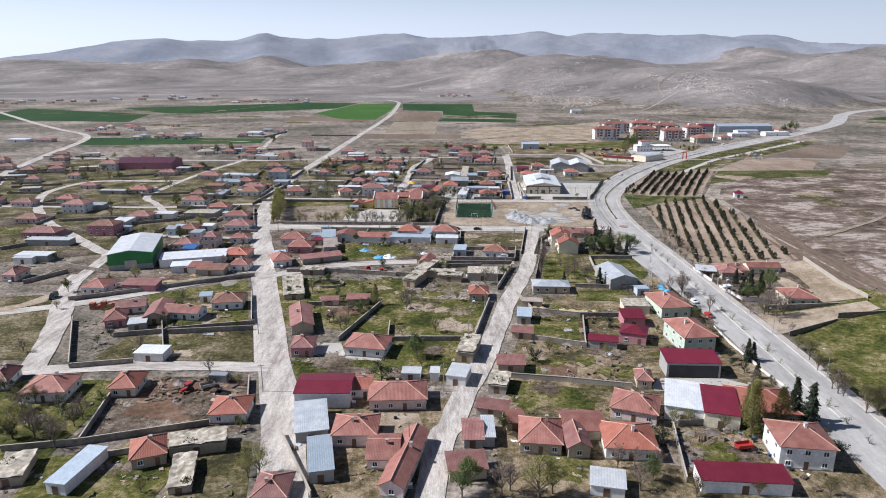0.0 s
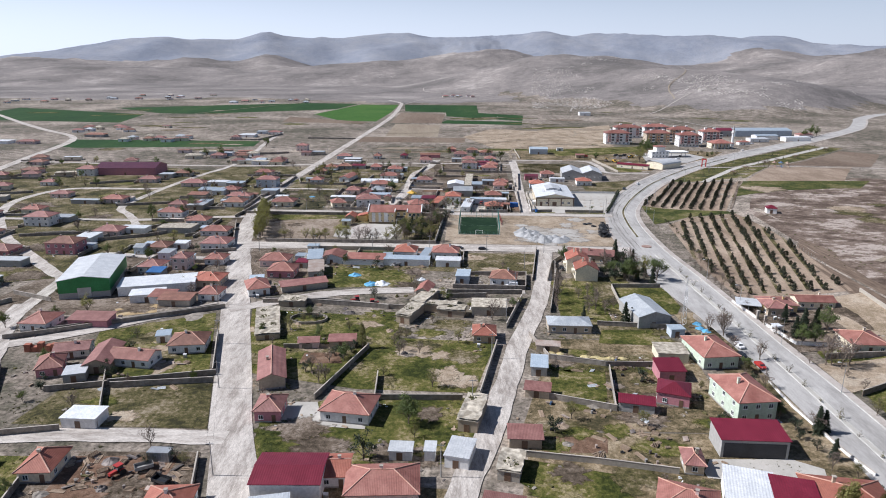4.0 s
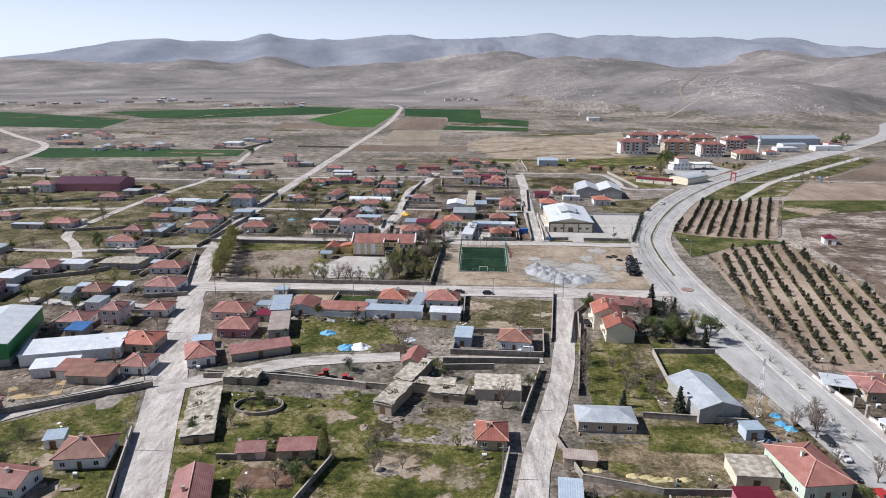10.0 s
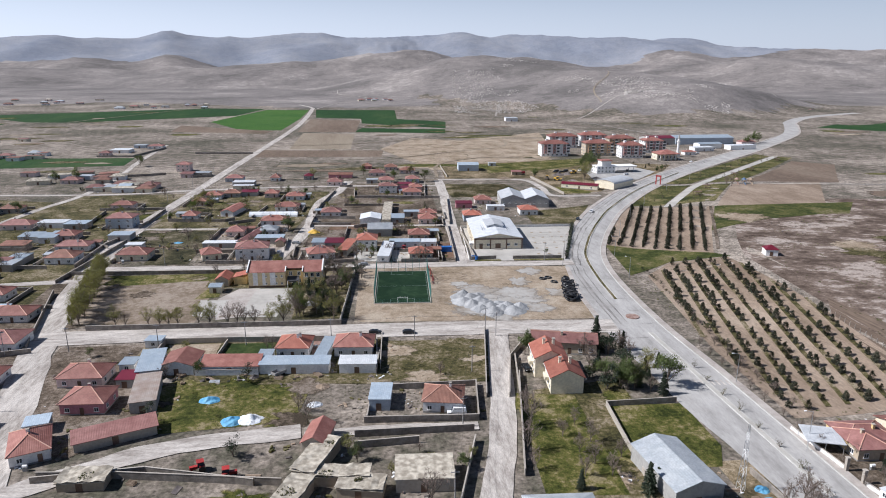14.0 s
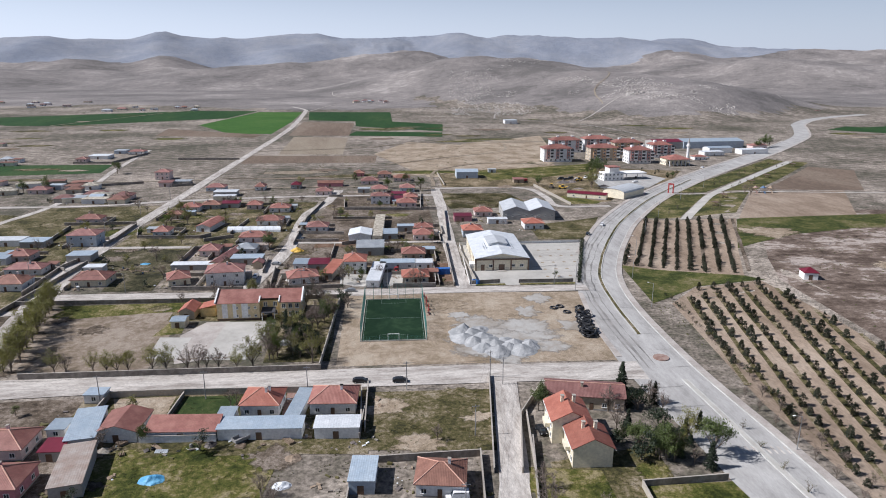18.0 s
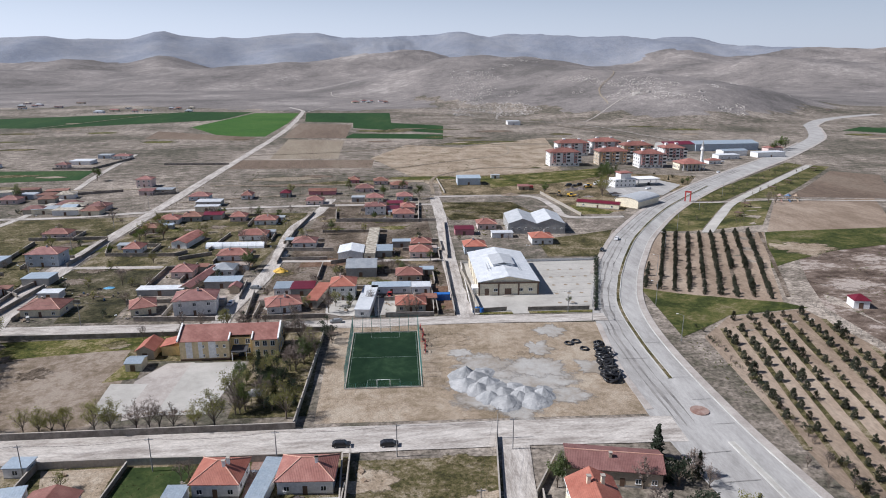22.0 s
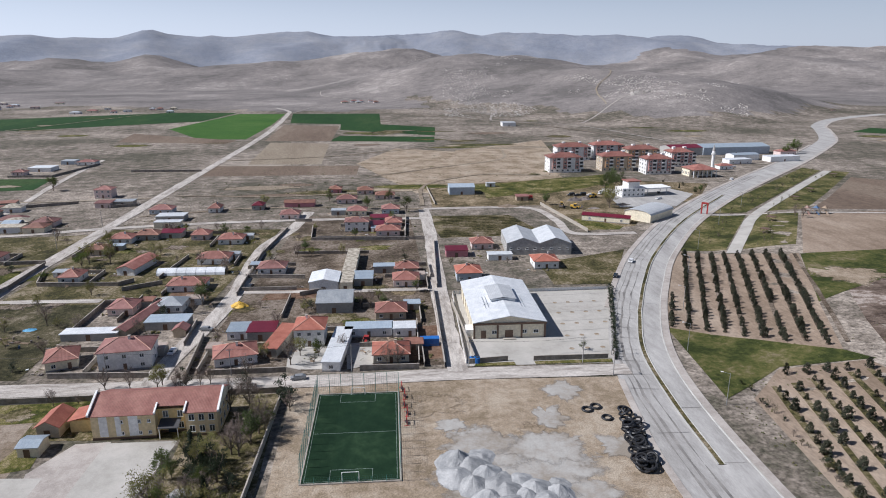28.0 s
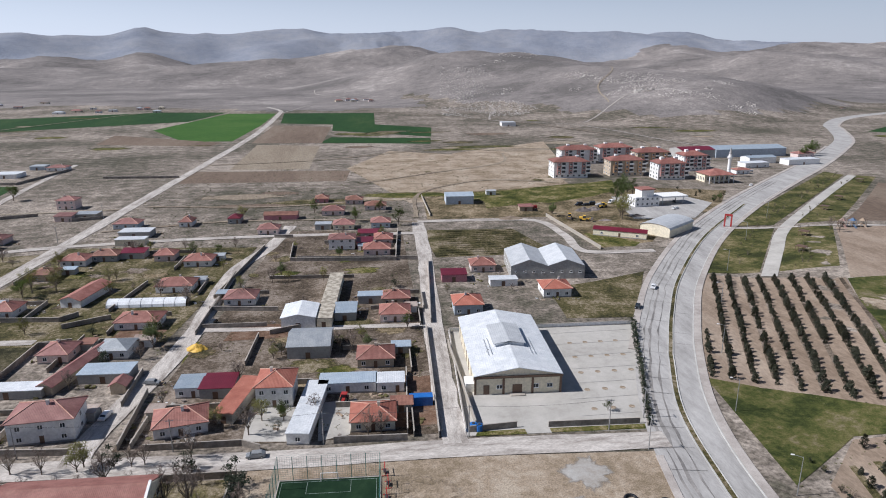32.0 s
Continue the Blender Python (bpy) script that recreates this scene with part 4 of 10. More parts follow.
# worn and grassy patches inside the plots
wrnd = random.Random(12)
for x0, x1, y0, y1, n, mats in ((-60, 8, 205, 262, 26, ("yard_dry", "lot", "yard_grass")), (-44, 8, 170, 200, 10, ("yard_grass", "yard_earth")), (-104, -64, 188, 258, 16, ("yard_dry", "lot", "yard_grass")), (20, 74, 118, 240, 40, ("yard_earth", "yard_grass", "yard_grass", "yard_dry")),
                                (-62, -14, 290, 316, 9, ("yard_grass", "yard_earth")), (6, 42, 312, 338, 8, ("lot", "yard_dry")), (46, 76, 244, 300, 10, ("yard_dry", "lot", "yard_grass")), (-145, -60, 112, 172, 20, ("yard_earth", "lot", "yard_grass")),
                                (38, 82, 358, 412, 8, ("lot", "gravel_dust")), (-104, -60, 362, 414, 8, ("yard_earth", "yard_dry")), (-30, 44, 432, 600, 26, ("yard_grass", "yard_mix", "yard_dry")), (-110, -40, 440, 600, 24, ("yard_grass", "yard_mix", "yard_earth")),
                                (190, 330, 300, 480, 22, ("lot", "hillside", "yard_dry")), (60, 180, 690, 900, 16, ("lot", "yard_dry", "fallow")), (-300, -120, 300, 560, 34, ("yard_grass", "yard_dry", "yard_earth"))):
    for _ in range(n):
        r = wrnd.uniform(2.0, 5.5) * (1 if x1 - x0 < 130 else 2.2)
        blob("worn_ground", wrnd.choice(mats), wrnd.uniform(x0, x1), wrnd.uniform(y0, y1), r * wrnd.uniform(0.8, 1.8), r, wrnd.uniform(0, 9), "ragged patch of bare or grassy ground", 0.05)


RX, RY, RW = np.array(ROADS).T


def tufts(name, mat, ring, n, size, seed, label):
    """Clumps of grass and weeds over a plot, one mass."""
    rnd = random.Random(seed)
    lo, hi = [min(p[k] for p in ring) for k in (0, 1)], [max(p[k] for p in ring) for k in (0, 1)]
    b, made = Build(), 0
    while made < n:
        x, y = rnd.uniform(lo[0], hi[0]), rnd.uniform(lo[1], hi[1])
        hit = False
        for (x0, y0), (x1, y1) in zip(ring, ring[1:] + ring[:1]):
            if (y0 > y) != (y1 > y) and x < (x1 - x0) * (y - y0) / (y1 - y0) + x0:
                hit = not hit
        made += 1
        near_road = ((RX - x) ** 2 + (RY - y) ** 2 < (RW + 1.5) ** 2).any() if hit else False
        if near_road or not hit or noise.noise((x * 0.09, y * 0.09, seed)) + 0.6 * noise.noise((x * 0.4, y * 0.4, seed + 3)) < 0.12:
            continue
        z, s = float(rise(x, y)) + 0.05, size * rnd.uniform(0.35, 1.15)
        for _ in range(5):
            a = rnd.uniform(0, 6.3)
            u = Vector((math.cos(a), math.sin(a), 0)) * s * 0.5
            o = Vector((x, y, z)) + Vector((rnd.uniform(-s, s), rnd.uniform(-s, s), 0)) * 0.8
            b.add([o - u, o + u, o + u * 0.7 + Vector((s * 0.4, 0, s * 0.5)), o - u * 0.7 + Vector((s * 0.3, 0, s * 0.45))], [(0, 1, 2, 3)])
    tagged(new(name, b.mesh(name, mat)), label, "grass", kind="stuff")


tufts("grass_tufts", "leaf_bush", [(-60, 168), (10, 168), (18, 240), (-16, 262), (-72, 266)], 5720, 0.30, 1, "scattered tufts of dull green grass")
tufts("grass_tufts", "leaf_bush", [(-150, 110), (-60, 110), (-68, 262), (-150, 245)], 5720, 0.33, 2, "scattered tufts of dull green grass")
tufts("grass_tufts", "leaf_bush", [(8, 120), (84, 120), (78, 308), (46, 310), (22, 190)], 6600, 0.28, 3, "scattered tufts of dull green grass")
tufts("grass_tufts", "leaf_bush", [(-66, 286), (44, 286), (44, 340), (-66, 340)], 3960, 0.28, 4, "scattered tufts of dull green grass")
tufts("grass_tufts", "leaf_bush", [(-112, 436), (48, 430), (60, 640), (-110, 640)], 7920, 0.39, 5, "scattered tufts of dull green grass")
tufts("grass_tufts", "leaf_bush", [(108, 120), (116, 398), (130, 436), (120, 300), (150, 262), (168, 230), (170, 120)], 5720, 0.39, 6, "scattered tufts of dull green grass")
tufts("grass_tufts", "leaf_bush", [(116, 398), (128, 440), (186, 428), (300, 505), (174, 408)], 3960, 0.33, 7, "scattered tufts of dull green grass")
tufts("weeds", "leaf_bush", [(172, 230), (420, 160), (480, 480), (300, 515), (184, 432), (166, 320)], 9240, 0.44, 8, "scattered dry weeds and stones on the slope")
tufts("weeds", "leaf_bush", [(-330, 280), (-125, 290), (-125, 620), (-420, 620)], 7920, 0.50, 9, "scattered weeds between the old houses")
tufts("weeds", "leaf_bush", [(-110, 640), (60, 630), (180, 700), (180, 900), (-100, 820)], 4840, 0.55, 10, "scattered dry weeds on waste ground")
for k in range(9):  # rows of the south orchard lean east, those of the north one more so
    c = 5.4 * (k - 4) * 1.031
    a, b = max(284, 345 - (c + 26) / 0.25 * 0.9), min(402, 345 + (24 - c) / 0.25)
    ribbon("weed_strip", "yard_dry", [(140.95 + c + 0.25 * (a - 345), a), (140.95 + c + 0.25 * (b - 345), b)], -0.75, 0.75, "strip of weeds along an orchard row", category="strip", wobble=0.5)
for k in range(9):
    c = 6.2 * (k - 4)
    a, b = 434.5 - 0.77 * c * 0.81, 520 - 0.64 * c * 0.81
    ribbon("weed_strip", "yard_earth", [(169.95 + c + 0.48 * (a - 476), a), (169.95 + c + 0.48 * (b - 476), b)], -0.8, 0.8, "strip of weeds along an orchard row", category="strip", wobble=0.5)
for k in range(12):
    ribbon("vine_row", "yard_dry", [(64 + 0.3 * k, 575 + 3.8 * k), (116 - 0.8 * k, 575 + 3.8 * k)], -0.8, 0.8, "row of dry vine stalks", category="strip", wobble=0.5)
for pts in ([(-104, 640), (-40, 655), (30, 648), (60, 640)], [(-98, 700), (-20, 690), (50, 705)], [(60, 650), (70, 720), (120, 760), (170, 745)], [(30, 760), (90, 800), (150, 840), (165, 900)], [(-250, 700), (-180, 690), (-112, 694)], [(250, 300), (300, 380), (330, 470)], [(185, 310), (250, 360), (300, 430), (420, 470)],
            [(-95, 860), (0, 880), (90, 930)], [(20, 1450), (140, 1330), (260, 1180), (330, 980), (300, 880)], [(430, 1320), (470, 1480), (560, 1650), (540, 1800)], [(-420, 1160), (-300, 1460), (-200, 1600)]):
    ribbon("worn_track", "fallow", pts, -1.3, 1.3, "faint pale wheel track across open ground", category="track", wobble=1.0, up=0.1 if pts[0][1] < 1000 else 0.9, n=14)


def rocks(name, n, az0, az1, r0, r1, s0, s1, seed, label):
    """Pale stones breaking through the turf of a hill, in drifts; one mass."""
    rnd = random.Random(seed)
    b, made = Build(), 0
    for _ in range(n * 12):
        az, r = math.radians(rnd.uniform(az0, az1)), rnd.uniform(r0, r1)
        x, y = r * math.sin(az), r * math.cos(az)
        if noise.noise((x * 0.006, y * 0.003, seed)) + 0.7 * noise.noise((x * 0.02, y * 0.012, seed)) < 0.28:
            continue
        s, z, a = rnd.uniform(s0, s1) * rnd.uniform(0.4, 1), land_z(x, y), rnd.uniform(0, 3)
        ring = [(x + s * rnd.uniform(0.6, 1.3) * math.cos(a + t), y + s * rnd.uniform(0.6, 1.3) * math.sin(a + t)) for t in (0, 1.3, 2.6, 3.9, 5.1)]
        h = s * rnd.uniform(0.3, 0.8)
        b.add([(*p, z - 2) for p in ring] + [(x + (p[0] - x) * 0.6, y + (p[1] - y) * 0.6, z + h * rnd.uniform(0.6, 1)) for p in ring], [(5, 6, 7, 8, 9)] + [(i, (i + 1) % 5, 5 + (i + 1) % 5, 5 + i) for i in range(5)])
        made += 1
        if made >= n:
            break
    tagged(new(name, b.mesh(name, "outcrop")), label, "rocks", kind="stuff")


rocks("rock_outcrops", 6000, 7, 27, 1330, 2400, 0.7, 3.0, 1, "pale rocks scattered over a bare hillside")
rocks("rock_outcrops", 260, 19.8, 22.6, 1430, 1590, 1.5, 5.0, 6, "pale quarried rock face on a bare hillside")
rocks("rock_outcrops", 900, -8, 12, 2300, 3100, 0.8, 3.0, 2, "pale rocks scattered over a bare hillside")
rocks("rock_outcrops", 500, 30, 66, 240, 560, 0.2, 0.7, 3, "small pale stones scattered over a bare slope")

# ---- houses ----
WORDS = dict(tile="red tiles", tile_old="weathered red tiles", tile_new="bright orange tiles", tile_pink="faded pink-red tiles", sheet_maroon="maroon metal sheet", sheet_white="white metal sheet", sheet_grey="grey metal sheet",
             sheet_blue="pale blue metal sheet", sheet_rust="rusty corrugated sheet", mud_roof="crumbling earth and plaster", sheet_deepblue="deep blue metal sheet")
SHAPES = dict(hip="hipped", gx="gabled", gy="gabled", shed="sloping", flat="flat", mud="flat")
PANES = {}


def window_on(parent, x, y, z, turn, w=1.2, h=1.2):
    """A window with its frame, sill and pane, set on a wall; turn gives the side it faces."""
    if (w, h) not in PANES:
        f, p, t = Build(), Build(), 0.09
        for q in ((-w / 2, -w / 2 + t, 0, h), (w / 2 - t, w / 2, 0, h), (-t / 2, t / 2, 0, h)):
            f.box(q[0], -0.07, q[2], q[1], 0.03, q[3])
        f.box(-w / 2, -0.07, h - t, w / 2, 0.03, h).box(-w / 2 - 0.08, -0.14, -0.08, w / 2 + 0.08, 0.03, t)
        p.box(-w / 2 + t, -0.035, t, w / 2 - t, 0.02, h - t)
        PANES[w, h] = f.mesh("window", "frame_white"), p.mesh("pane", "glass")
    f, p = PANES[w, h]
    o = part("window", f, "", parent)
    o.matrix_basis = pose(x, y, z, 0, 0, turn)
    part("pane", p, "", o)


def windows_round(parent, w, d, h, floors, front=None, side=None):
    nf = max(1, round(w / 3.6)) if front is None else front
    ns = max(1, round(d / 4.5)) if side is None else side
    if parent.location.y > 420:  # farther off fewer openings show
        nf, ns = min(nf, 3), min(ns, 1 if parent.location.y < 560 else 0)
    for k in range(floors):
        z = 0.95 + k * 2.8
        for i in range(nf):
            x = w * ((i + 0.5) / nf - 0.5)
            if k == 0 and i == nf // 2 and nf > 1:
                part("door", Build().box(x - 0.5, -d / 2 - 0.06, 0.1, x + 0.5, -d / 2 + 0.02, 2.15), "door_brown", parent)
            else:
                window_on(parent, x, -d / 2, z, 0)
        for i in range(ns):
            y = d * ((i + 0.5) / ns - 0.5)
            if parent.location.x < 30:
                window_on(parent, w / 2, y, z, 90)
            if parent.location.x > -10:
                window_on(parent, -w / 2, y, z, -90)


def roof_planes(shape, w, d, h, rh, o):
    """Roof planes as rings, and the lines of their ridges."""
    X, Y = w / 2 + o, d / 2 + o
    e = h - rh * o / (min(w, d) / 2 + 1e-6) * 0.5
    t = h + rh
    if shape == "hip":
        if w >= d:
            r = max(0.3, w / 2 - d / 2)
            a, b = (-r, 0, t), (r, 0, t)
            P = [[(-X, -Y, e), (X, -Y, e), b, a], [(X, -Y, e), (X, Y, e), b], [(X, Y, e), (-X, Y, e), a, b], [(-X, Y, e), (-X, -Y, e), a]]
            R = [(a, b), (a, (-X, -Y, e)), (a, (-X, Y, e)), (b, (X, -Y, e)), (b, (X, Y, e))]
        else:
            r = max(0.3, d / 2 - w / 2)
            a, b = (0, -r, t), (0, r, t)
            P = [[(-X, -Y, e), (X, -Y, e), a], [(X, -Y, e), (X, Y, e), b, a], [(X, Y, e), (-X, Y, e), b], [(-X, Y, e), (-X, -Y, e), a, b]]
            R = [(a, b), (a, (-X, -Y, e)), (a, (X, -Y, e)), (b, (-X, Y, e)), (b, (X, Y, e))]
    elif shape == "gx":
        a, b = (-X, 0, t), (X, 0, t)
        P, R = [[(-X, -Y, e), (X, -Y, e), b, a], [(X, Y, e), (-X, Y, e), a, b]], [(a, b)]
    elif shape == "gy":
        a, b = (0, -Y, t), (0, Y, t)
        P, R = [[(X, -Y, e), (X, Y, e), b, a], [(-X, Y, e), (-X, -Y, e), a, b]], [(a, b)]
    else:
        P, R = [[(-X, -Y, h + 0.12), (X, -Y, h + 0.12), (X, Y, h + 0.12 + rh), (-X, Y, h + 0.12 + rh)]], []
    return P, R


def house(x, y, rot, w, d, h, shape="hip", rh=2.0, wall="white", roof="tile", floors=1, front=None, side=None, name="house", chimneys=1, plain=False, group="village houses"):
    """A walled building on its plot; its front looks along its own -y."""
    lab = f"{wall.replace('_', ' ')} {'two-storey ' if floors == 2 else ''}{name.replace('_', ' ')} with a {SHAPES[shape]} roof of {WORDS.get(roof, roof)}"
    e = thing(name, x, y, rot, lab, name.split("_")[-1], group)
    b = Build().box(-w / 2, -d / 2, -0.6, w / 2, d / 2, h)
    if shape == "gx":
        b.add([(s * w / 2, q, z) for s in (-1, 1) for q, z in ((-d / 2, h), (d / 2, h), (0, h + rh))], [(0, 2, 1), (3, 4, 5), (0, 1, 4, 3), (1, 2, 5, 4), (2, 0, 3, 5)])
    elif shape == "gy":
        b.add([(q, s * d / 2, z) for s in (-1, 1) for q, z in ((-w / 2, h), (w / 2, h), (0, h + rh))], [(0, 1, 2), (3, 5, 4), (0, 3, 4, 1), (1, 4, 5, 2), (2, 5, 3, 0)])
    elif shape == "shed" and rh > 0.05:
        b.add([(-w / 2, -d / 2, h), (w / 2, -d / 2, h), (w / 2, d / 2, h), (-w / 2, d / 2, h), (w / 2, d / 2, h + rh), (-w / 2, d / 2, h + rh)], [(0, 1, 4, 5), (1, 2, 4), (0, 5, 3), (2, 3, 5, 4)])
    part("wall", b, "wall_" + wall, e)
    if not plain:
        part("plinth", Build().box(-w / 2 - 0.05, -d / 2 - 0.05, -0.6, w / 2 + 0.05, d / 2 + 0.05, 0.45), "plinth", e)
    tiles = roof.startswith("tile")
    if shape == "mud":
        g = Build()
        nx, ny = max(2, round(w / 1.3)), max(2, round(d / 1.3))
        for j in range(ny + 1):
            for i in range(nx + 1):
                u, v = -w / 2 - 0.3 + (w + 0.6) * i / nx, -d / 2 - 0.3 + (d + 0.6) * j / ny
                edge = i in (0, nx) or j in (0, ny)
                g.v.append((u + random.uniform(-0.15, 0.15), v + random.uniform(-0.15, 0.15), h + random.uniform(0.05, 0.5) + (0.15 if edge else 0)))
        g.f = [(j * (nx + 1) + i, j * (nx + 1) + i + 1, (j + 1) * (nx + 1) + i + 1, (j + 1) * (nx + 1) + i) for j in range(ny) for i in range(nx)]
        g.box(-w / 2 - 0.28, -d / 2 - 0.28, h - 0.12, w / 2 + 0.28, d / 2 + 0.28, h + 0.04)
        part("roof", g, "mud_roof", e)
        for _ in range(max(1, int(w * d / 45))):
            u, v, r = random.uniform(-w / 2.6, w / 2.6), random.uniform(-d / 2.6, d / 2.6), random.uniform(0.8, 1.8)
            tuft = Build()
            for _ in range(40):
                a, q = random.uniform(0, 6.3), r * math.sqrt(random.random())
                p = Vector((u + q * math.cos(a), v + q * math.sin(a), h + 0.2))
                s = Vector((random.uniform(-0.3, 0.3), random.uniform(-0.3, 0.3), 0))
                tuft.add([p - s, p + s, p + Vector((random.uniform(-0.2, 0.2), 0, random.uniform(0.3, 0.6)))], [(0, 1, 2)])
            tagged(part("grass_tuft", tuft, "leaf_bush", e, "dry grass growing on the roof"), kind="stuff")
    elif shape == "flat":
        part("roof", Build().box(-w / 2 - 0.25, -d / 2 - 0.25, h, w / 2 + 0.25, d / 2 + 0.25, h + 0.22), roof, e)
    else:
        P, R = roof_planes(shape, w, d, h + 0.1, rh, 0.5 if tiles else 0.3)
        part("roof", Build().shell(P, 0.16), roof, e)
        if tiles and R and not plain:
            caps = Build()
            for a, c in R:
                caps.bar((a[0], a[1], a[2] + 0.02), (c[0], c[1], c[2] + 0.02), 0.14, 6)
            part("ridge_cap", caps, "cap", e, "rows of pale ridge and hip tiles")
    if tiles and not plain:
        for _ in range(chimneys):
            cx, cy = random.uniform(-w / 5, w / 5), random.uniform(-d / 6, d / 6)
            zt = h + rh + 0.7
            c = part("chimney", Build().box(cx - 0.3, cy - 0.3, h, cx + 0.3, cy + 0.3, zt), "wall_" + wall, e, "plastered chimney")
            part("cap", Build().box(cx - 0.4, cy - 0.4, zt, cx + 0.4, cy + 0.4, zt + 0.12), "coping", c)
    if not plain:
        windows_round(e, w, d, h, floors, front, side)
    elif name == "machine_hall":
        # closed wall; the bay's inner shade is a dark panel set on it
        part("opening", Build().box(-w / 2 + 0.6, -d / 2 - 0.05, 0, w / 2 - 0.6, -d / 2 - 0.004, h - 0.7), "dark", e, "dark panel for the shade inside a wide open bay")
    elif w > 4:
        part("door", Build().box(-0.9, -d / 2 - 0.06, 0, 0.5, -d / 2 + 0.02, 2.1), "door_brown", e)
    return e


def garden_wall(x0, y0, x1, y1, h=1.7, mat="block", t=0.22):
    a, b = Vector((x0, y0)), Vector((x1, y1))
    L, m = (b - a).length, (a + b) / 2
    e = thing("garden_wall", m.x, m.y, math.degrees(math.atan2(y1 - y0, x1 - x0)), f"{'pale rendered' if mat != 'block' else 'grey concrete block'} garden wall with a flat coping", "wall", "garden walls")
    part("wall", Build().box(-L / 2, -t / 2, -0.5, L / 2, t / 2, h), mat, e)
    part("coping", Build().box(-L / 2 - 0.03, -t / 2 - 0.05, h, L / 2 + 0.03, t / 2 + 0.05, h + 0.1), "coping", e)
    return e

# ---- the village houses ----
house(-107.7, 164.1, 3.5, 11.4, 10, 3.2, "hip", 2.2, "white", "tile")
house(-87.7, 166.4, 3.3, 6.9, 9, 3, "hip", 2.2, "cream", "tile_new")
house(-54.7, 152.7, 3.8, 9.0, 9, 3, "hip", 2, "white", "tile_new")
house(-67.9, 133.5, 22.0, 7.1, 8, 3, "hip", 2.2, "mud", "tile_new")
house(-80.7, 126.8, -9.0, 4.5, 14, 2.8, "flat", 0, "white", "sheet_blue", name="shed", plain=True, group="sheds")
house(-57.8, 137.4, 13.1, 12.3, 6, 2.8, "mud", 0, "mud", "mud_roof", name="ruin", plain=True, group="ruins")
house(-35.9, 119.9, 0.9, 6.7, 8, 2.6, "hip", 1.6, "tan", "tile_pink")
house(-89.5, 186.8, -3.0, 8.8, 6, 2.8, "flat", 0, "white", "sheet_white", name="shed", plain=True, group="sheds")
house(-124.4, 170.2, 8.7, 4.7, 9, 3, "hip", 2, "white", "tile")
house(-49.4, 214.0, 14.0, 7.1, 19, 3.2, "gy", 1.6, "tan", "tile_pink", name="barn", side=0, front=0, group="barns")
house(-43.9, 191.2, 0.9, 6.4, 8, 3.4, "hip", 1.8, "rose", "tile_pink")
house(-23.6, 191.8, -9.7, 12.5, 10, 3.3, "hip", 2.4, "white", "tile")
house(-32.0, 161.4, 0.0, 14.4, 11, 4.5, "gx", 0.8, "white", "sheet_maroon", name="warehouse", plain=True, group="workshops")
house(-23.0, 164.9, 2.8, 6.2, 8, 3, "gx", 1.4, "white", "tile_new")
house(-12.2, 159.5, 2.3, 14.8, 10, 3.4, "hip", 2.2, "pink", "tile")
house(-33.0, 146.6, 12.0, 7.7, 14, 3, "shed", 0.5, "grey", "sheet_grey", name="shed", plain=True, group="sheds")
house(-21.2, 142.2, 0.0, 10.2, 9, 3.4, "hip", 1.9, "pink", "tile", chimneys=2)
house(-27.9, 130.7, 12.0, 5.3, 14, 3, "flat", 0, "grey", "sheet_blue", name="shed", plain=True, group="sheds")
house(-13.7, 133.5, 0.0, 6.8, 10, 3, "gx", 1.8, "pink", "tile")
house(-8.7, 129.4, -12.0, 5.1, 22, 3, "gy", 1.6, "pink", "tile")
house(7.9, 189.4, -14.0, 4.9, 13, 3.4, "mud", 0, "mud", "mud_roof", name="ruin", plain=True, group="ruins")
house(4.4, 171.9, -14.0, 5.5, 8, 3, "flat", 0, "white", "sheet_white", name="shed", plain=True, group="sheds")
house(-2.5, 172.8, -3.0, 2.4, 4, 2.6, "flat", 0, "white", "sheet_white", name="shed", plain=True, group="sheds")
house(-9.2, 173.0, -3.0, 5.2, 4, 2.4, "flat", 0, "white", "sheet_white", name="shed", plain=True, group="sheds")
house(15.6, 167.5, -14.0, 4.9, 8, 2.6, "mud", 0, "stone", "mud_roof", name="ruin", plain=True, group="ruins")
house(19.9, 178.7, -3.0, 7.6, 5, 2.6, "shed", 0.6, "tan", "tile_pink", name="shed", plain=True, group="sheds")
house(12.7, 153.3, -14.0, 7.8, 4, 2.2, "shed", 0.5, "stone", "tile_pink", name="shed", plain=True, group="sheds")
house(7.0, 141.6, 0.0, 4.4, 9, 2.6, "gx", 1.2, "grey", "tile_pink", name="shed", plain=True, group="sheds")
house(10.7, 142.1, 0.0, 2.7, 9, 2.6, "shed", 0.4, "grey", "sheet_grey", name="shed", plain=True, group="sheds")
house(17.4, 147.8, 7.8, 4.4, 6, 2.4, "gx", 1, "tan", "tile", name="shed", plain=True, group="sheds")
house(23.1, 139.9, -6.7, 9.5, 11, 3.2, "hip", 2.6, "tan", "tile")
house(31.1, 137.3, 0.0, 5.0, 9, 3, "gy", 1.6, "tan", "tile_pink")
house(34.0, 144.8, 0.0, 9.6, 9, 2.8, "gx", 1.4, "tan", "tile", plain=True, name="shed", group="sheds")
house(5.0, 127.8, 6.4, 8.1, 6, 2.5, "shed", 0.7, "tan", "tile_pink", name="shed", plain=True, group="sheds")
house(34.9, 121.7, -12.4, 7.0, 6, 2.5, "shed", 0.3, "white", "sheet_white", name="shed", plain=True, group="sheds")
house(43.3, 137.3, -5.6, 11.4, 11, 3.4, "hip", 2.6, "white", "tile_new")
house(49.6, 153.2, -20.9, 11.2, 10, 3.4, "hip", 2.3, "pink", "tile")
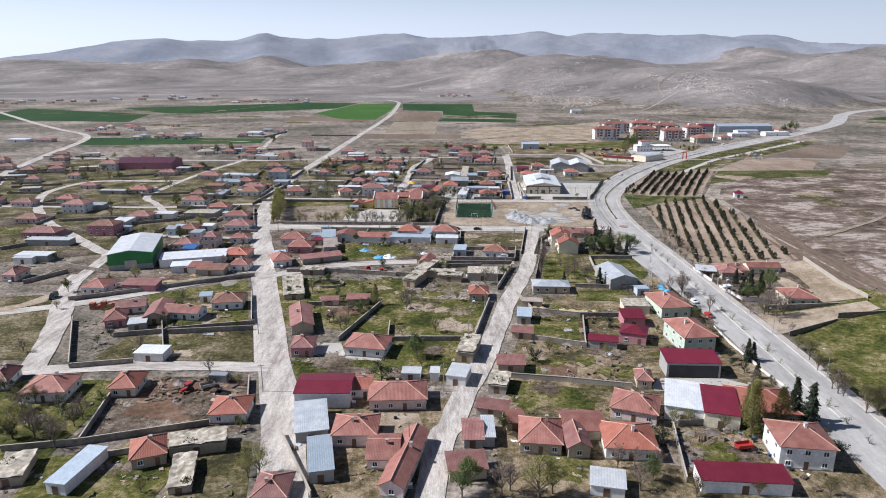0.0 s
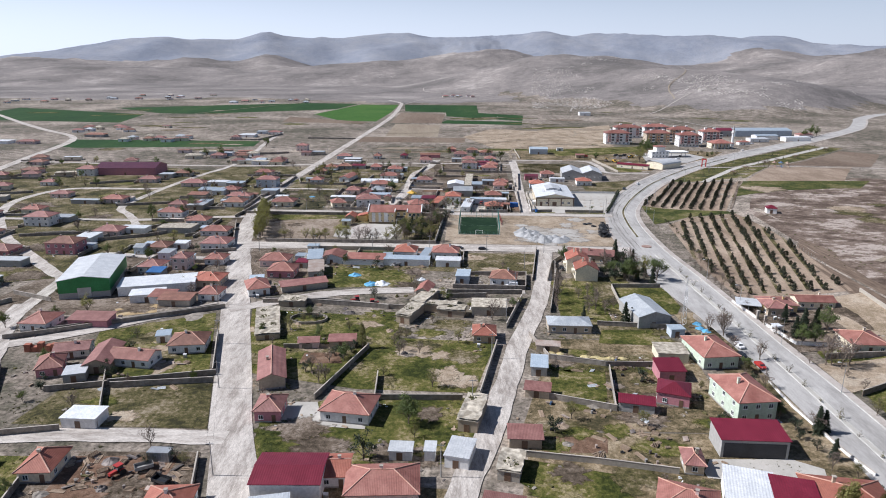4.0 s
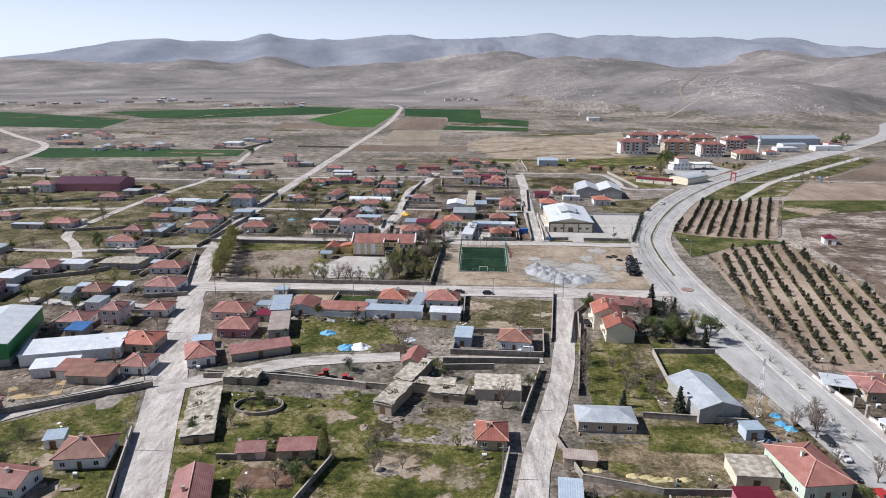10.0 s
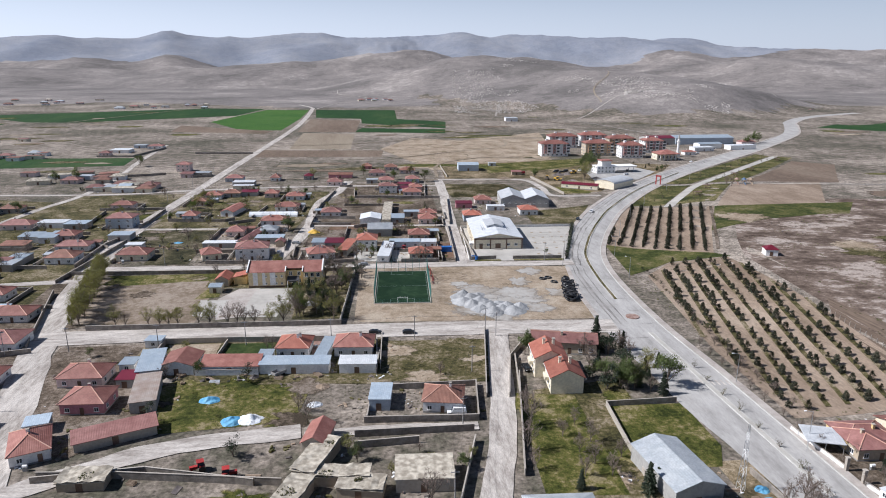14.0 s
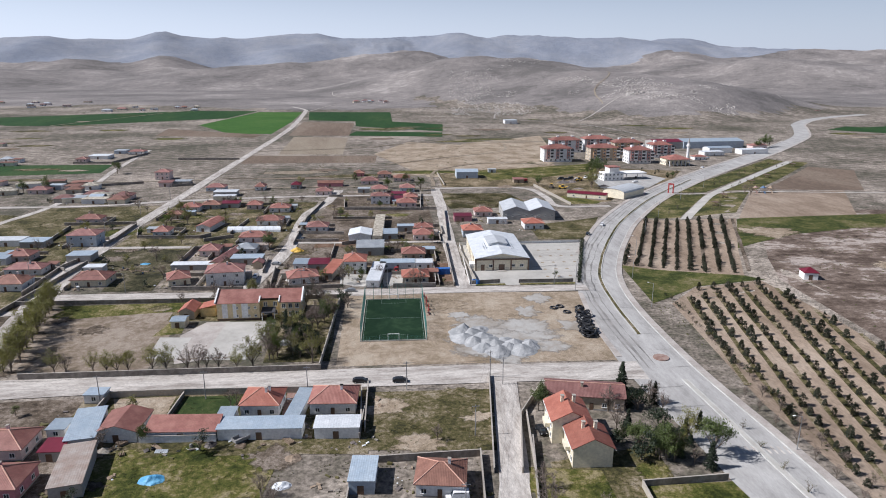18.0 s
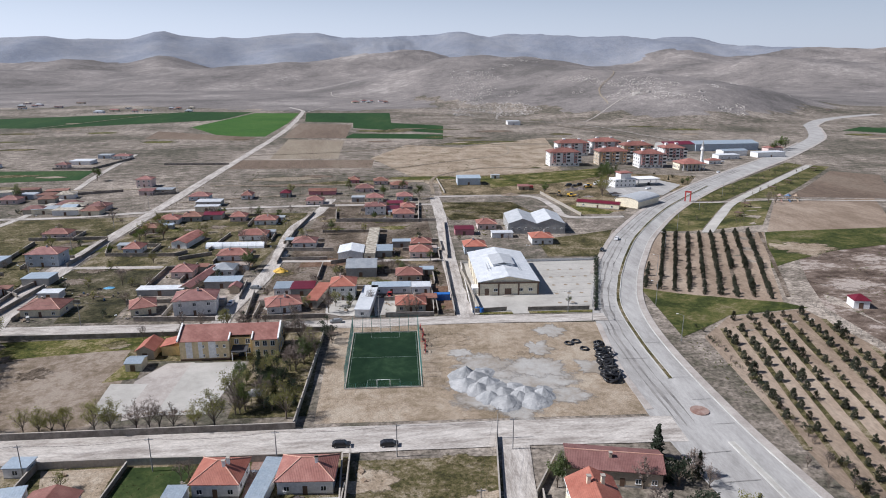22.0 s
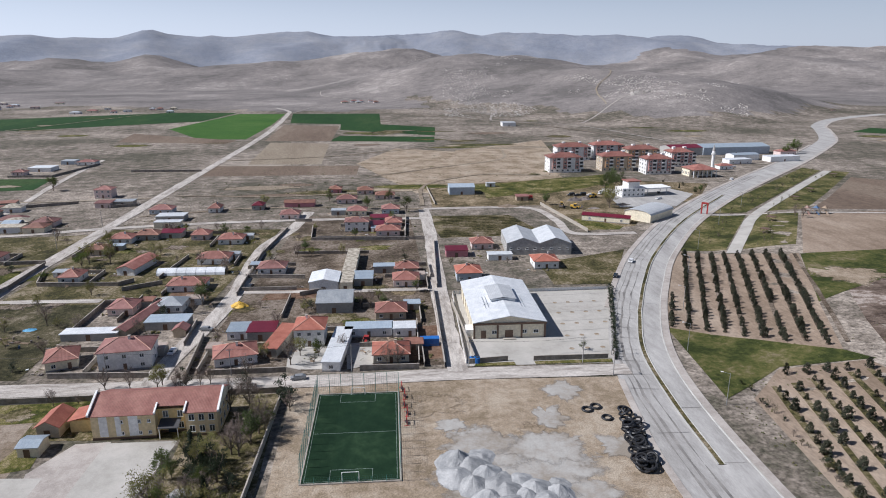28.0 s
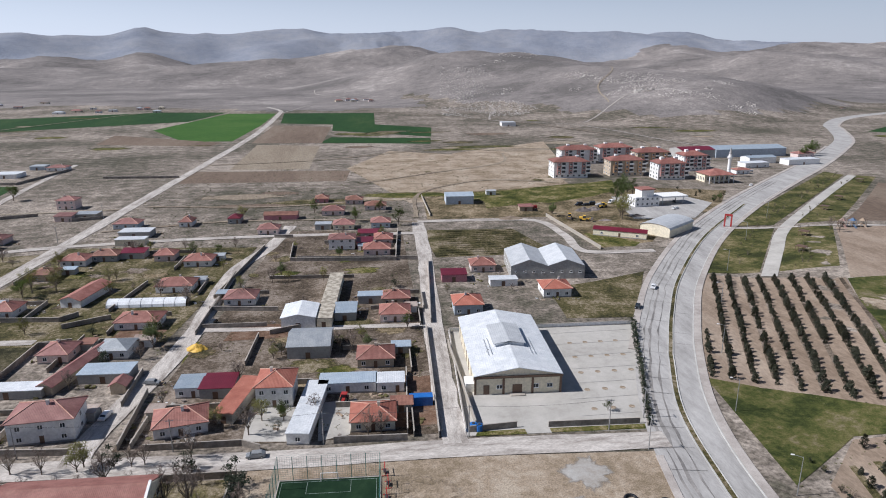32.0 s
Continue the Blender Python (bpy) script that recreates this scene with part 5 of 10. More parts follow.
house(56.3, 169.2, -8.7, 3.9, 6, 2.8, "hip", 1.4, "tan", "tile_pink")
house(62.8, 155.2, -18.0, 9.4, 14, 4, "shed", 0.5, "white", "sheet_white", name="warehouse", plain=True, group="workshops")
house(70.8, 152.1, -16.0, 8.3, 14, 4, "shed", 0.5, "cream", "sheet_maroon", name="warehouse", plain=True, group="workshops")
house(82.5, 154.2, -9.2, 15.1, 13, 3.4, "hip", 2.6, "tan", "tile_new")
house(81.4, 133.6, -8.0, 11.5, 11, 5.8, "hip", 2.6, "white", "tile", floors=2)
house(63.9, 122.6, -4.4, 18.5, 6, 3, "shed", 0.5, "white", "sheet_maroon", name="shed", plain=True, group="sheds")
house(72.0, 176.7, -3.0, 15.2, 8, 4.6, "shed", 0.7, "grey", "sheet_maroon", name="machine_hall", plain=True, group="workshops")
house(78.7, 196.2, 6.0, 10.1, 15, 5.8, "hip", 2.4, "greenish", "tile", floors=2)
house(81.5, 225.9, 6.0, 10.6, 15, 4.2, "hip", 2.2, "greenish", "tile")
house(62.2, 200.1, -20.0, 8.2, 8, 3.6, "hip", 1.6, "rose", "sheet_maroon")
house(65.3, 213.7, 0.0, 7.3, 7, 3.2, "shed", 0.8, "rose", "sheet_maroon", name="shed", plain=True, group="sheds")
house(50.8, 194.6, -13.6, 8.9, 4, 2.6, "shed", 0.4, "grey", "sheet_maroon", name="shed", plain=True, group="sheds")
house(70.9, 258.5, 7.0, 11.2, 18, 4.2, "gy", 1.8, "grey", "sheet_grey", name="barn", plain=True, group="barns")
house(42.5, 248.3, -3.0, 14.2, 8, 3, "hip", 1.4, "tan", "sheet_grey", side=0)
house(16.6, 264.6, -3.0, 12.4, 9, 3.2, "flat", 0, "stone", "mud_roof", name="barn", plain=True, group="barns")
house(13.5, 240.2, -3.0, 7.0, 8, 3, "hip", 1.8, "mud", "tile_new")
house(24.5, 296.6, -10.3, 10.1, 9, 3.4, "hip", 2.2, "white", "tile_old")
house(8.0, 299.7, -6.3, 5.4, 9, 3.2, "flat", 0, "pale_blue", "sheet_blue", name="shed", plain=True, group="sheds")
house(-7.2, 281.1, -12.0, 5.2, 9, 3.2, "gy", 1.6, "stone", "tile", plain=True, name="shed", group="sheds")
house(-7.1, 272.5, -22.0, 5.3, 14, 3, "mud", 0, "mud", "mud_roof", plain=True, name="ruin", group="ruins")
house(-11.7, 258.4, -22.0, 5.0, 12.5, 3, "mud", 0, "mud", "mud_roof", plain=True, name="ruin", group="ruins")
house(-1.2, 265.7, -6.8, 11.9, 4, 2.6, "mud", 0, "mud", "mud_roof", plain=True, name="ruin", group="ruins")
house(3.0, 261.3, -12.0, 9.6, 5, 2.6, "mud", 0, "mud", "mud_roof", plain=True, name="ruin", group="ruins")
house(-56.0, 270.7, -1.8, 9.6, 5, 2.2, "mud", 0, "mud", "mud_roof", plain=True, name="ruin", group="ruins")
house(-74.7, 320.9, -3.0, 12.2, 9, 3.2, "hip", 2.2, "pink", "tile")
house(-68.1, 305.5, -3.0, 10.9, 9, 3.4, "hip", 2.3, "rose", "tile")
house(-73.2, 284.7, 22.0, 8.0, 11, 3.2, "hip", 2.2, "white", "tile")
house(-55.8, 288.6, 22.0, 17.9, 5, 2.4, "shed", 0.8, "stone", "tile_pink", name="shed", plain=True, group="sheds")
house(-76.2, 294.9, 14.0, 5.4, 5, 2.6, "flat", 0, "grey", "sheet_blue", name="shed", plain=True, group="sheds")
house(-54.6, 308.4, 10.1, 6.3, 16, 3.2, "shed", 0.3, "grey", "sheet_rust", name="shed", plain=True, group="sheds")
house(-65.0, 327.2, -3.0, 4.2, 5, 2.6, "flat", 0, "white", "sheet_blue", name="shed", group="sheds")
house(-62.2, 317.4, -3.0, 4.8, 5, 2.6, "shed", 0.4, "grey", "sheet_maroon", name="shed", plain=True, group="sheds")
house(-54.2, 395.1, -3.0, 4.6, 5, 2.6, "gx", 0.6, "cream", "sheet_blue", name="shed", plain=True, group="sheds")
house(-53.1, 404.6, -3.0, 5.1, 8, 3, "gy", 1.6, "tan", "tile_new", name="shed", plain=True, group="sheds")
house(-47.4, 441.0, 4.4, 14.4, 10, 6, "hip", 2.3, "white", "tile_pink", floors=2)
house(-66.6, 442.6, 17.0, 8.3, 9, 3.2, "hip", 2.2, "cream", "tile")
house(-16.5, 439.2, 10.6, 12.0, 9, 3.2, "hip", 2.2, "white", "tile")
house(-4.4, 448.0, -14.0, 4.3, 18, 3, "shed", 0.6, "stone", "tile_new", name="shed", plain=True, group="sheds")
house(-10.7, 456.4, -3.0, 8.6, 8, 3, "shed", 0.4, "grey", "sheet_maroon", name="shed", plain=True, group="sheds")
house(-18.3, 457.1, -3.0, 6.2, 7, 3, "shed", 0.4, "white", "sheet_blue", name="shed", group="sheds")
house(5.1, 450.7, -3.0, 9.2, 10, 6, "hip", 2.2, "white", "tile_new", floors=2)
house(13.9, 440.3, -8.0, 5.2, 26, 3, "flat", 0, "white", "sheet_white", name="workshop", side=0, group="workshops")
house(23.6, 453.8, -3.0, 15.1, 6, 3, "flat", 0, "white", "sheet_blue", name="workshop", side=0, group="workshops")
house(35.0, 452.6, -3.0, 7.3, 6, 3, "flat", 0, "white", "sheet_white", name="workshop", side=0, group="workshops")
house(29.8, 435.4, -2.2, 10.5, 9, 3, "hip", 2, "cream", "tile_new")
house(-45.9, 507.7, -3.0, 13.9, 9, 3, "hip", 2, "white", "tile")
house(-62.5, 484.9, -3.0, 8.6, 9, 3, "hip", 2, "pink", "tile_pink")
house(-46.3, 485.3, -3.0, 9.5, 9, 3, "hip", 2, "white", "sheet_grey")
house(-43.3, 468.9, -3.0, 13.7, 7, 2.8, "flat", 0, "grey", "sheet_blue", name="shed", plain=True, group="sheds")
house(-37.3, 460.6, -3.0, 4.0, 4.2, 2.6, "gy", 1.2, "tan", "tile_pink", name="shed", plain=True, group="sheds")
house(-53.4, 473.2, -14.0, 4.0, 26, 2.6, "gy", 1.2, "tan", "tile_pink", name="barn", plain=True, group="barns")
house(-65.4, 461.8, -3.0, 17.5, 5, 2.4, "flat", 0, "grey", "sheet_white", name="shed", plain=True, group="sheds")
house(-95.0, 524.1, -3.0, 7.8, 9, 3, "hip", 2, "white", "tile")
house(-73.8, 537.6, -12.0, 7.6, 20, 3, "gy", 1.4, "white", "tile", name="barn", plain=True, group="barns")
house(-15.6, 525.9, -3.0, 11.0, 9, 3, "hip", 2, "white", "tile_pink")
house(7.3, 503.7, -3.0, 11.2, 13, 4, "gy", 1.2, "white", "sheet_white", name="workshop", plain=True, group="workshops")
house(17.1, 521.0, -4.0, 4.9, 48, 3.4, "flat", 0, "cream", "mud_roof", name="workshop", plain=True, group="workshops")
house(22.5, 506.5, -3.0, 7.3, 9, 3, "shed", 0.5, "grey", "sheet_blue", name="shed", plain=True, group="sheds")
house(31.6, 519.9, -3.0, 9.4, 5, 3, "flat", 0, "grey", "sheet_blue", name="shed", plain=True, group="sheds")
house(39.3, 503.1, -3.0, 10.0, 9, 3.2, "hip", 2, "pink", "tile")
house(40.6, 518.2, -3.0, 9.7, 8, 3, "hip", 1.8, "tan", "tile")
house(12.1, 480.7, -3.0, 12.6, 14, 4, "gx", 1.8, "grey", "sheet_grey", name="barn", plain=True, group="barns")
house(31.6, 469.6, -3.0, 10.4, 9, 3, "hip", 2, "tan", "tile")
house(-41.0, 576.3, -3.0, 11.6, 9, 3, "hip", 2, "white", "tile")
house(-42.7, 543.5, -3.0, 13.6, 9, 3, "hip", 2, "white", "tile")
house(-57.6, 586.5, -3.0, 8.5, 8, 3, "hip", 2, "pink", "tile")
house(-73.0, 591.6, -3.0, 10.9, 7, 2.8, "shed", 0.5, "grey", "sheet_maroon", name="shed", plain=True, group="sheds")
house(-83.8, 589.4, -3.0, 11.2, 8, 3, "hip", 1.8, "grey", "tile_old")
house(-94.4, 583.8, -3.0, 10.6, 9, 3, "hip", 2, "white", "tile")
house(-83.1, 630.2, -3.0, 15.1, 9, 3, "flat", 0, "grey", "sheet_white", name="shed", plain=True, group="sheds")
house(-63.0, 649.7, -3.0, 6.5, 9, 3, "hip", 2, "white", "tile")
house(-93.2, 649.6, -3.0, 12.6, 9, 3, "hip", 2, "pale_blue", "tile_pink")
house(-38.7, 653.7, -3.0, 6.6, 8, 3, "hip", 1.8, "grey", "sheet_maroon")
house(-14.5, 658.3, -3.0, 17.9, 8, 3, "gx", 1.2, "rose", "tile_old", plain=True)
house(-17.6, 627.8, -3.0, 10.4, 9, 3, "hip", 2, "pink", "tile_pink")
house(14.0, 666.4, -3.0, 12.3, 9, 3, "hip", 2, "pink", "tile_pink")
house(20.4, 632.3, -3.0, 10.6, 9, 3, "hip", 2, "cream", "tile_pink")
house(39.8, 633.6, -3.0, 9.9, 9, 3.2, "hip", 2, "pale_blue", "tile_pink")
house(36.0, 583.2, -3.0, 12.0, 9, 3.2, "hip", 2, "pink", "tile")
house(39.7, 600.4, -3.0, 8.6, 10, 3.2, "hip", 2, "pink", "tile")
house(33.8, 611.9, -3.0, 12.2, 7, 2.8, "shed", 0.4, "grey", "sheet_maroon", name="shed", plain=True, group="sheds")
house(6.0, 700.7, -3.0, 7.9, 8, 3, "hip", 1.8, "rose", "tile_old")
house(25.9, 694.5, -3.0, 10.2, 8, 3, "hip", 1.8, "pink", "tile_old")
house(38.4, 676.4, -3.0, 12.2, 8, 3, "hip", 1.8, "pink", "tile_old")
house(79.3, 552.7, -3.0, 10.1, 9, 3.2, "hip", 2, "pink", "tile")
house(101.1, 519.7, -3.0, 10.5, 10, 3.6, "hip", 1.8, "white", "tile_new")
house(65.2, 506.7, -3.0, 10.0, 10, 4, "hip", 2.2, "pale_blue", "tile_new")
house(65.4, 540.9, -3.0, 9.9, 7, 3, "shed", 0.4, "rose", "sheet_maroon", name="shed", plain=True, group="sheds")
house(83.9, 532.4, -3.0, 10.8, 5, 2.6, "flat", 0, "white", "sheet_white", name="shed", plain=True, group="sheds")
house(90.4, 688.5, -3.0, 16.9, 14, 5, "gx", 1.4, "pale_blue", "sheet_blue", name="depot", plain=True, group="workshops")
house(125.6, 659.8, -3.0, 7.6, 5, 2.6, "shed", 0.6, "mud", "tile_pink", name="shed", plain=True, group="sheds")
house(114.9, 709.1, -3.0, 6.4, 4, 2.6, "flat", 0, "white", "sheet_white", name="shed", plain=True, group="sheds")
house(228.1, 1154.3, -3.0, 18.1, 18, 5, "flat", 0, "white", "sheet_white", name="depot", plain=True, group="workshops")
house(-136.9, 248.7, -3.0, 9.1, 10, 3.2, "hip", 2, "white", "tile")
house(-120.8, 250.7, -3.0, 13.7, 6, 2.6, "shed", 0.8, "rose", "tile_pink", name="shed", plain=True, group="sheds")
house(-189.7, 289.1, -3.0, 8.9, 8, 2.8, "flat", 0, "white", "sheet_white", name="shed", plain=True, group="sheds")
house(-180.1, 264.8, -3.0, 6.0, 9, 3, "hip", 2, "pink", "tile_pink")
house(-141.5, 379.0, -3.0, 18.0, 10, 3, "flat", 0, "grey", "mud_roof", name="shed", plain=True, group="sheds")
house(-101.9, 322.8, -3.0, 8.3, 8, 3, "hip", 1.8, "white", "tile")
house(-95.3, 293.7, -3.0, 11.8, 10, 3.2, "hip", 2, "tan", "tile_new")
house(-88.7, 277.6, -3.0, 7.8, 8, 3, "hip", 1.8, "white", "tile")
house(-99.3, 270.7, -3.0, 11.7, 6, 2.6, "shed", 0.8, "stone", "tile_old", name="shed", plain=True, group="sheds")
house(-80.0, 231.7, 6.9, 10.8, 9, 3.2, "hip", 2.2, "white", "tile_old")
house(-101.5, 220.9, 10.0, 7.2, 15, 3, "gy", 1.6, "mud", "tile_pink", plain=True, name="barn", group="barns")
house(-92.4, 220.9, -9.3, 13.0, 7, 3, "gx", 1.5, "white", "tile")
house(-113.9, 226.8, 14.0, 9.5, 7, 2.8, "gx", 1.3, "white", "tile_pink")
house(-114.4, 215.3, 20.7, 6.5, 9, 3, "hip", 2, "rose", "tile")
house(-104.7, 210.8, 17.5, 5.7, 6, 2.6, "flat", 0, "grey", "sheet_white", name="shed", plain=True, group="sheds")
house(119.7, 264.7, -3.0, 7.6, 9, 3.4, "hip", 1.6, "tan", "tile_pink")
house(132.4, 233.5, -3.0, 10.6, 11, 3.2, "hip", 2, "cream", "tile")
house(183.6, 404.6, -14.0, 5.2, 5.2, 3, "hip", 1.5, "white", "sheet_maroon", plain=True, name="hut", group="workshops")

# the walled compound south of the cross street
house(-49.8, 326.2, -5.0, 9.4, 9.5, 3.2, "gy", 1.5, "white", "tile", name="barn", plain=True, group="barns")
house(-35.0, 323.0, -5.0, 16.4, 5, 2.6, "shed", 1.3, "white", "tile", name="shed", plain=True, group="sheds")
house(-58.2, 325.5, 8.0, 6.4, 14, 3.2, "shed", 0.5, "white", "sheet_blue", name="shed", plain=True, group="sheds")
house(-16.5, 321.4, -4.6, 20.0, 5, 3.0, "shed", 0.35, "white", "sheet_blue", name="shed", plain=True, group="sheds")
house(1.8, 319.8, -4.6, 10.6, 5, 3.0, "shed", 0.35, "white", "sheet_white", name="shed", plain=True, group="sheds")
house(-8.4, 331.5, -10.0, 3.4, 15, 2.7, "flat", 0, "white", "sheet_blue", name="shed", plain=True, group="sheds")
house(-26.0, 327.4, -4.6, 4.0, 7, 2.7, "flat", 0, "white", "sheet_blue", name="shed", plain=True, group="sheds")
house(-17.8, 334.2, -6.0, 9.6, 9, 3.6, "hip", 2.4, "white", "tile_new", chimneys=2)
house(0.6, 333.2, -5.0, 11.6, 9, 3.6, "hip", 2.4, "white", "tile", chimneys=2)
house(-62.5, 343.5, -5.0, 5.0, 4, 2.6, "flat", 0, "white", "sheet_blue", name="shed", group="sheds")

# the quarter west of the village road, and houses between the lanes
house(-158.1, 414.1, -3.0, 14.4, 9, 3.4, "hip", 2, "white", "tile")
house(-163.9, 437.0, -3.0, 9.4, 8, 3, "hip", 2, "pink", "tile_pink")
house(-135.9, 394.9, -3.0, 11.0, 9, 3.2, "hip", 2, "white", "tile")
house(-118.9, 373.0, -3.0, 13.8, 9, 3, "hip", 1.8, "white", "tile")
house(-109.9, 347.8, -3.0, 12.7, 11, 3.6, "hip", 2.2, "white", "tile_pink")
house(-127.2, 347.4, -3.0, 6.4, 6, 2.8, "flat", 0, "white", "sheet_white", name="shed", plain=True, group="sheds")
house(-123.1, 320.8, -3.0, 5.3, 7, 6, "flat", 0, "pale_blue", "sheet_grey", floors=2)
house(-114.1, 315.3, -3.0, 6.5, 8, 5.6, "hip", 1.6, "pink", "tile_pink", floors=2)
house(-125.8, 311.6, -3.0, 9.3, 9, 3, "hip", 2, "white", "tile_pink")
house(-120.7, 303.2, -3.0, 6.0, 6, 2.6, "shed", 0.6, "grey", "sheet_deepblue", name="shed", plain=True, group="sheds")
house(-142.4, 338.1, -3.0, 4.6, 7, 3.6, "gx", 1, "pale_blue", "sheet_grey")
house(-135.0, 342.1, -3.0, 9.1, 9, 3, "hip", 1.8, "tan", "tile_old")
house(-174.2, 372.2, -3.0, 13.5, 10, 3, "hip", 2, "pink", "tile_pink")
house(-163.4, 377.0, -3.0, 14.0, 7, 2.8, "flat", 0, "white", "sheet_white", name="shed", plain=True, group="sheds")
house(-178.4, 358.1, -3.0, 8.8, 12, 3.2, "flat", 0, "white", "sheet_white", name="shed", plain=True, group="sheds")
house(-178.5, 338.8, -3.0, 14.1, 10, 5.8, "hip", 2, "rose", "tile_old", floors=2)
house(-214.9, 401.7, -3.0, 11.1, 8, 2.8, "flat", 0, "grey", "sheet_grey", name="shed", plain=True, group="sheds")
house(-210.4, 452.6, -3.0, 13.7, 9, 3, "hip", 2, "pink", "tile")
house(-226.4, 448.1, -3.0, 18.7, 4, 2.6, "flat", 0, "grey", "sheet_grey", name="shed", plain=True, group="sheds")
house(-253.8, 469.5, -3.0, 12.1, 8, 2.8, "hip", 1.4, "pink", "tile_pink")
house(-280.0, 553.2, -3.0, 14.3, 9, 5.8, "hip", 2, "white", "tile_pink", floors=2)
house(-219.7, 524.9, -3.0, 13.1, 8, 3, "hip", 1.8, "pink", "tile_pink")
house(-214.8, 545.3, -3.0, 10.5, 8, 3, "flat", 0, "grey", "sheet_grey", name="shed", plain=True, group="sheds")
house(-151.1, 433.8, -3.0, 9.8, 8, 3, "flat", 0, "stone", "sheet_grey", name="shed", plain=True, group="sheds")
house(-159.7, 483.0, -3.0, 9.6, 7, 2.8, "flat", 0, "white", "sheet_white", name="shed", plain=True, group="sheds")
house(-127.3, 508.6, -3.0, 14.0, 10, 6, "hip", 2, "pale_blue", "tile_pink", floors=2)
house(-118.7, 481.3, -3.0, 10.6, 8, 3, "flat", 0, "grey", "sheet_blue", name="shed", plain=True, group="sheds")
house(-146.1, 484.5, -3.0, 10.8, 9, 3, "hip", 2, "pink", "tile")
house(-134.0, 463.2, -3.0, 15.1, 8, 3, "hip", 1.8, "white", "tile_pink")
house(-130.8, 443.2, -3.0, 12.5, 10, 3.4, "hip", 2.2, "white", "tile_old")
house(-154.2, 437.0, -3.0, 6.4, 8, 2.8, "shed", 0.5, "pink", "tile_pink", name="shed", plain=True, group="sheds")
house(-150.3, 444.1, -3.0, 7.4, 10, 2.8, "flat", 0, "grey", "sheet_blue", name="shed", plain=True, group="sheds")
house(-181.1, 510.0, -3.0, 16.2, 9, 3, "hip", 2, "pink", "tile_pink")
house(-164.2, 512.3, -3.0, 14.0, 8, 3, "flat", 0, "white", "sheet_white", name="shed", plain=True, group="sheds")
house(-150.5, 508.6, -3.0, 11.3, 9, 3, "flat", 0, "grey", "sheet_blue", name="shed", plain=True, group="sheds")
house(-162.0, 482.2, -3.0, 9.8, 8, 3, "shed", 0.6, "white", "sheet_blue", name="shed", plain=True, group="sheds")
house(-152.4, 479.8, -3.0, 7.8, 8, 3, "shed", 0.6, "white", "sheet_blue", name="shed", plain=True, group="sheds")
house(-162.4, 466.9, -3.0, 11.6, 6, 2.6, "shed", 0.8, "stone", "tile_old", name="shed", plain=True, group="sheds")
house(-142.4, 556.1, -3.0, 12.8, 8, 3.2, "hip", 1.8, "pink", "tile")
house(-204.6, 552.3, -3.0, 12.1, 8, 3, "hip", 1.8, "stone", "tile_old")
house(-210.9, 651.5, -3.0, 12.5, 9, 3, "hip", 1.8, "pink", "tile_pink")
house(-206.5, 666.7, -3.0, 9.2, 8, 3, "flat", 0, "pale_blue", "sheet_grey", name="shed", plain=True, group="sheds")
house(-162.5, 621.9, -3.0, 8.5, 8, 3, "gx", 1.2, "pale_blue", "sheet_blue")
house(-147.1, 624.8, -3.0, 11.2, 9, 3, "hip", 1.8, "pink", "tile_pink")
house(-143.4, 703.1, -3.0, 10.6, 9, 5.8, "hip", 1.8, "pink", "tile_pink", floors=2)
house(-132.9, 670.8, -3.0, 9.1, 7, 3, "shed", 0.6, "pink", "tile_pink", name="shed", plain=True, group="sheds")
house(-122.6, 675.0, -3.0, 12.0, 8, 3, "flat", 0, "stone", "sheet_grey", name="shed", plain=True, group="sheds")
house(-233.2, 825.0, -3.0, 17.8, 14, 3, "flat", 0, "white", "sheet_white", name="shed", plain=True, group="sheds")
house(-241.1, 803.2, -3.0, 9.2, 8, 3, "hip", 1.5, "pink", "tile_pink")
house(-226.5, 861.0, -3.0, 11.3, 10, 3, "flat", 0, "pale_blue", "sheet_grey", name="shed", plain=True, group="sheds")
house(-209.1, 853.5, -3.0, 14.9, 10, 3, "hip", 1.5, "white", "tile_pink")
house(-100.8, 445.7, -3.0, 13.7, 10, 3.2, "hip", 2.2, "cream", "tile")
house(-106.1, 461.9, -3.0, 7.7, 5, 2.6, "flat", 0, "white", "sheet_white", name="shed", plain=True, group="sheds")
house(-99.0, 564.4, -3.0, 8.2, 8, 3, "hip", 1.6, "tan", "tile_old")
house(-80.9, 614.2, -3.0, 13.7, 6, 3, "flat", 0, "cream", "sheet_white", name="shed", plain=True, group="sheds")
house(20.1, 594.3, -3.0, 12.0, 9, 5.4, "hip", 1.6, "white", "tile_pink", floors=2)
house(30.6, 595.5, -3.0, 7.4, 8, 3, "shed", 0.4, "rose", "sheet_maroon", name="shed", plain=True, group="sheds")
house(9.6, 632.9, -3.0, 8.1, 6, 2.8, "flat", 0, "grey", "sheet_grey", name="shed", plain=True, group="sheds")
house(-264.8, 410.5, -3.0, 13.5, 9, 3, "hip", 1.8, "pink", "tile_pink")
house(-221.9, 392.6, -3.0, 14.1, 10, 5.6, "hip", 2, "white", "tile_pink", floors=2)
house(-235.0, 366.4, -3.0, 13.2, 9, 3, "hip", 2, "pink", "tile_old")
house(-209.4, 335.4, -3.0, 18.0, 10, 3, "hip", 2, "rose", "tile_pink")
house(-196.0, 318.1, -3.0, 22.2, 6, 3, "flat", 0, "grey", "sheet_white", name="shed", plain=True, group="sheds")
house(-187.7, 291.3, -3.0, 15.5, 7, 3, "flat", 0, "grey", "sheet_white", name="shed", plain=True, group="sheds")
house(-286.5, 511.5, -3.0, 10.1, 8, 3, "hip", 1.4, "white", "tile_pink")
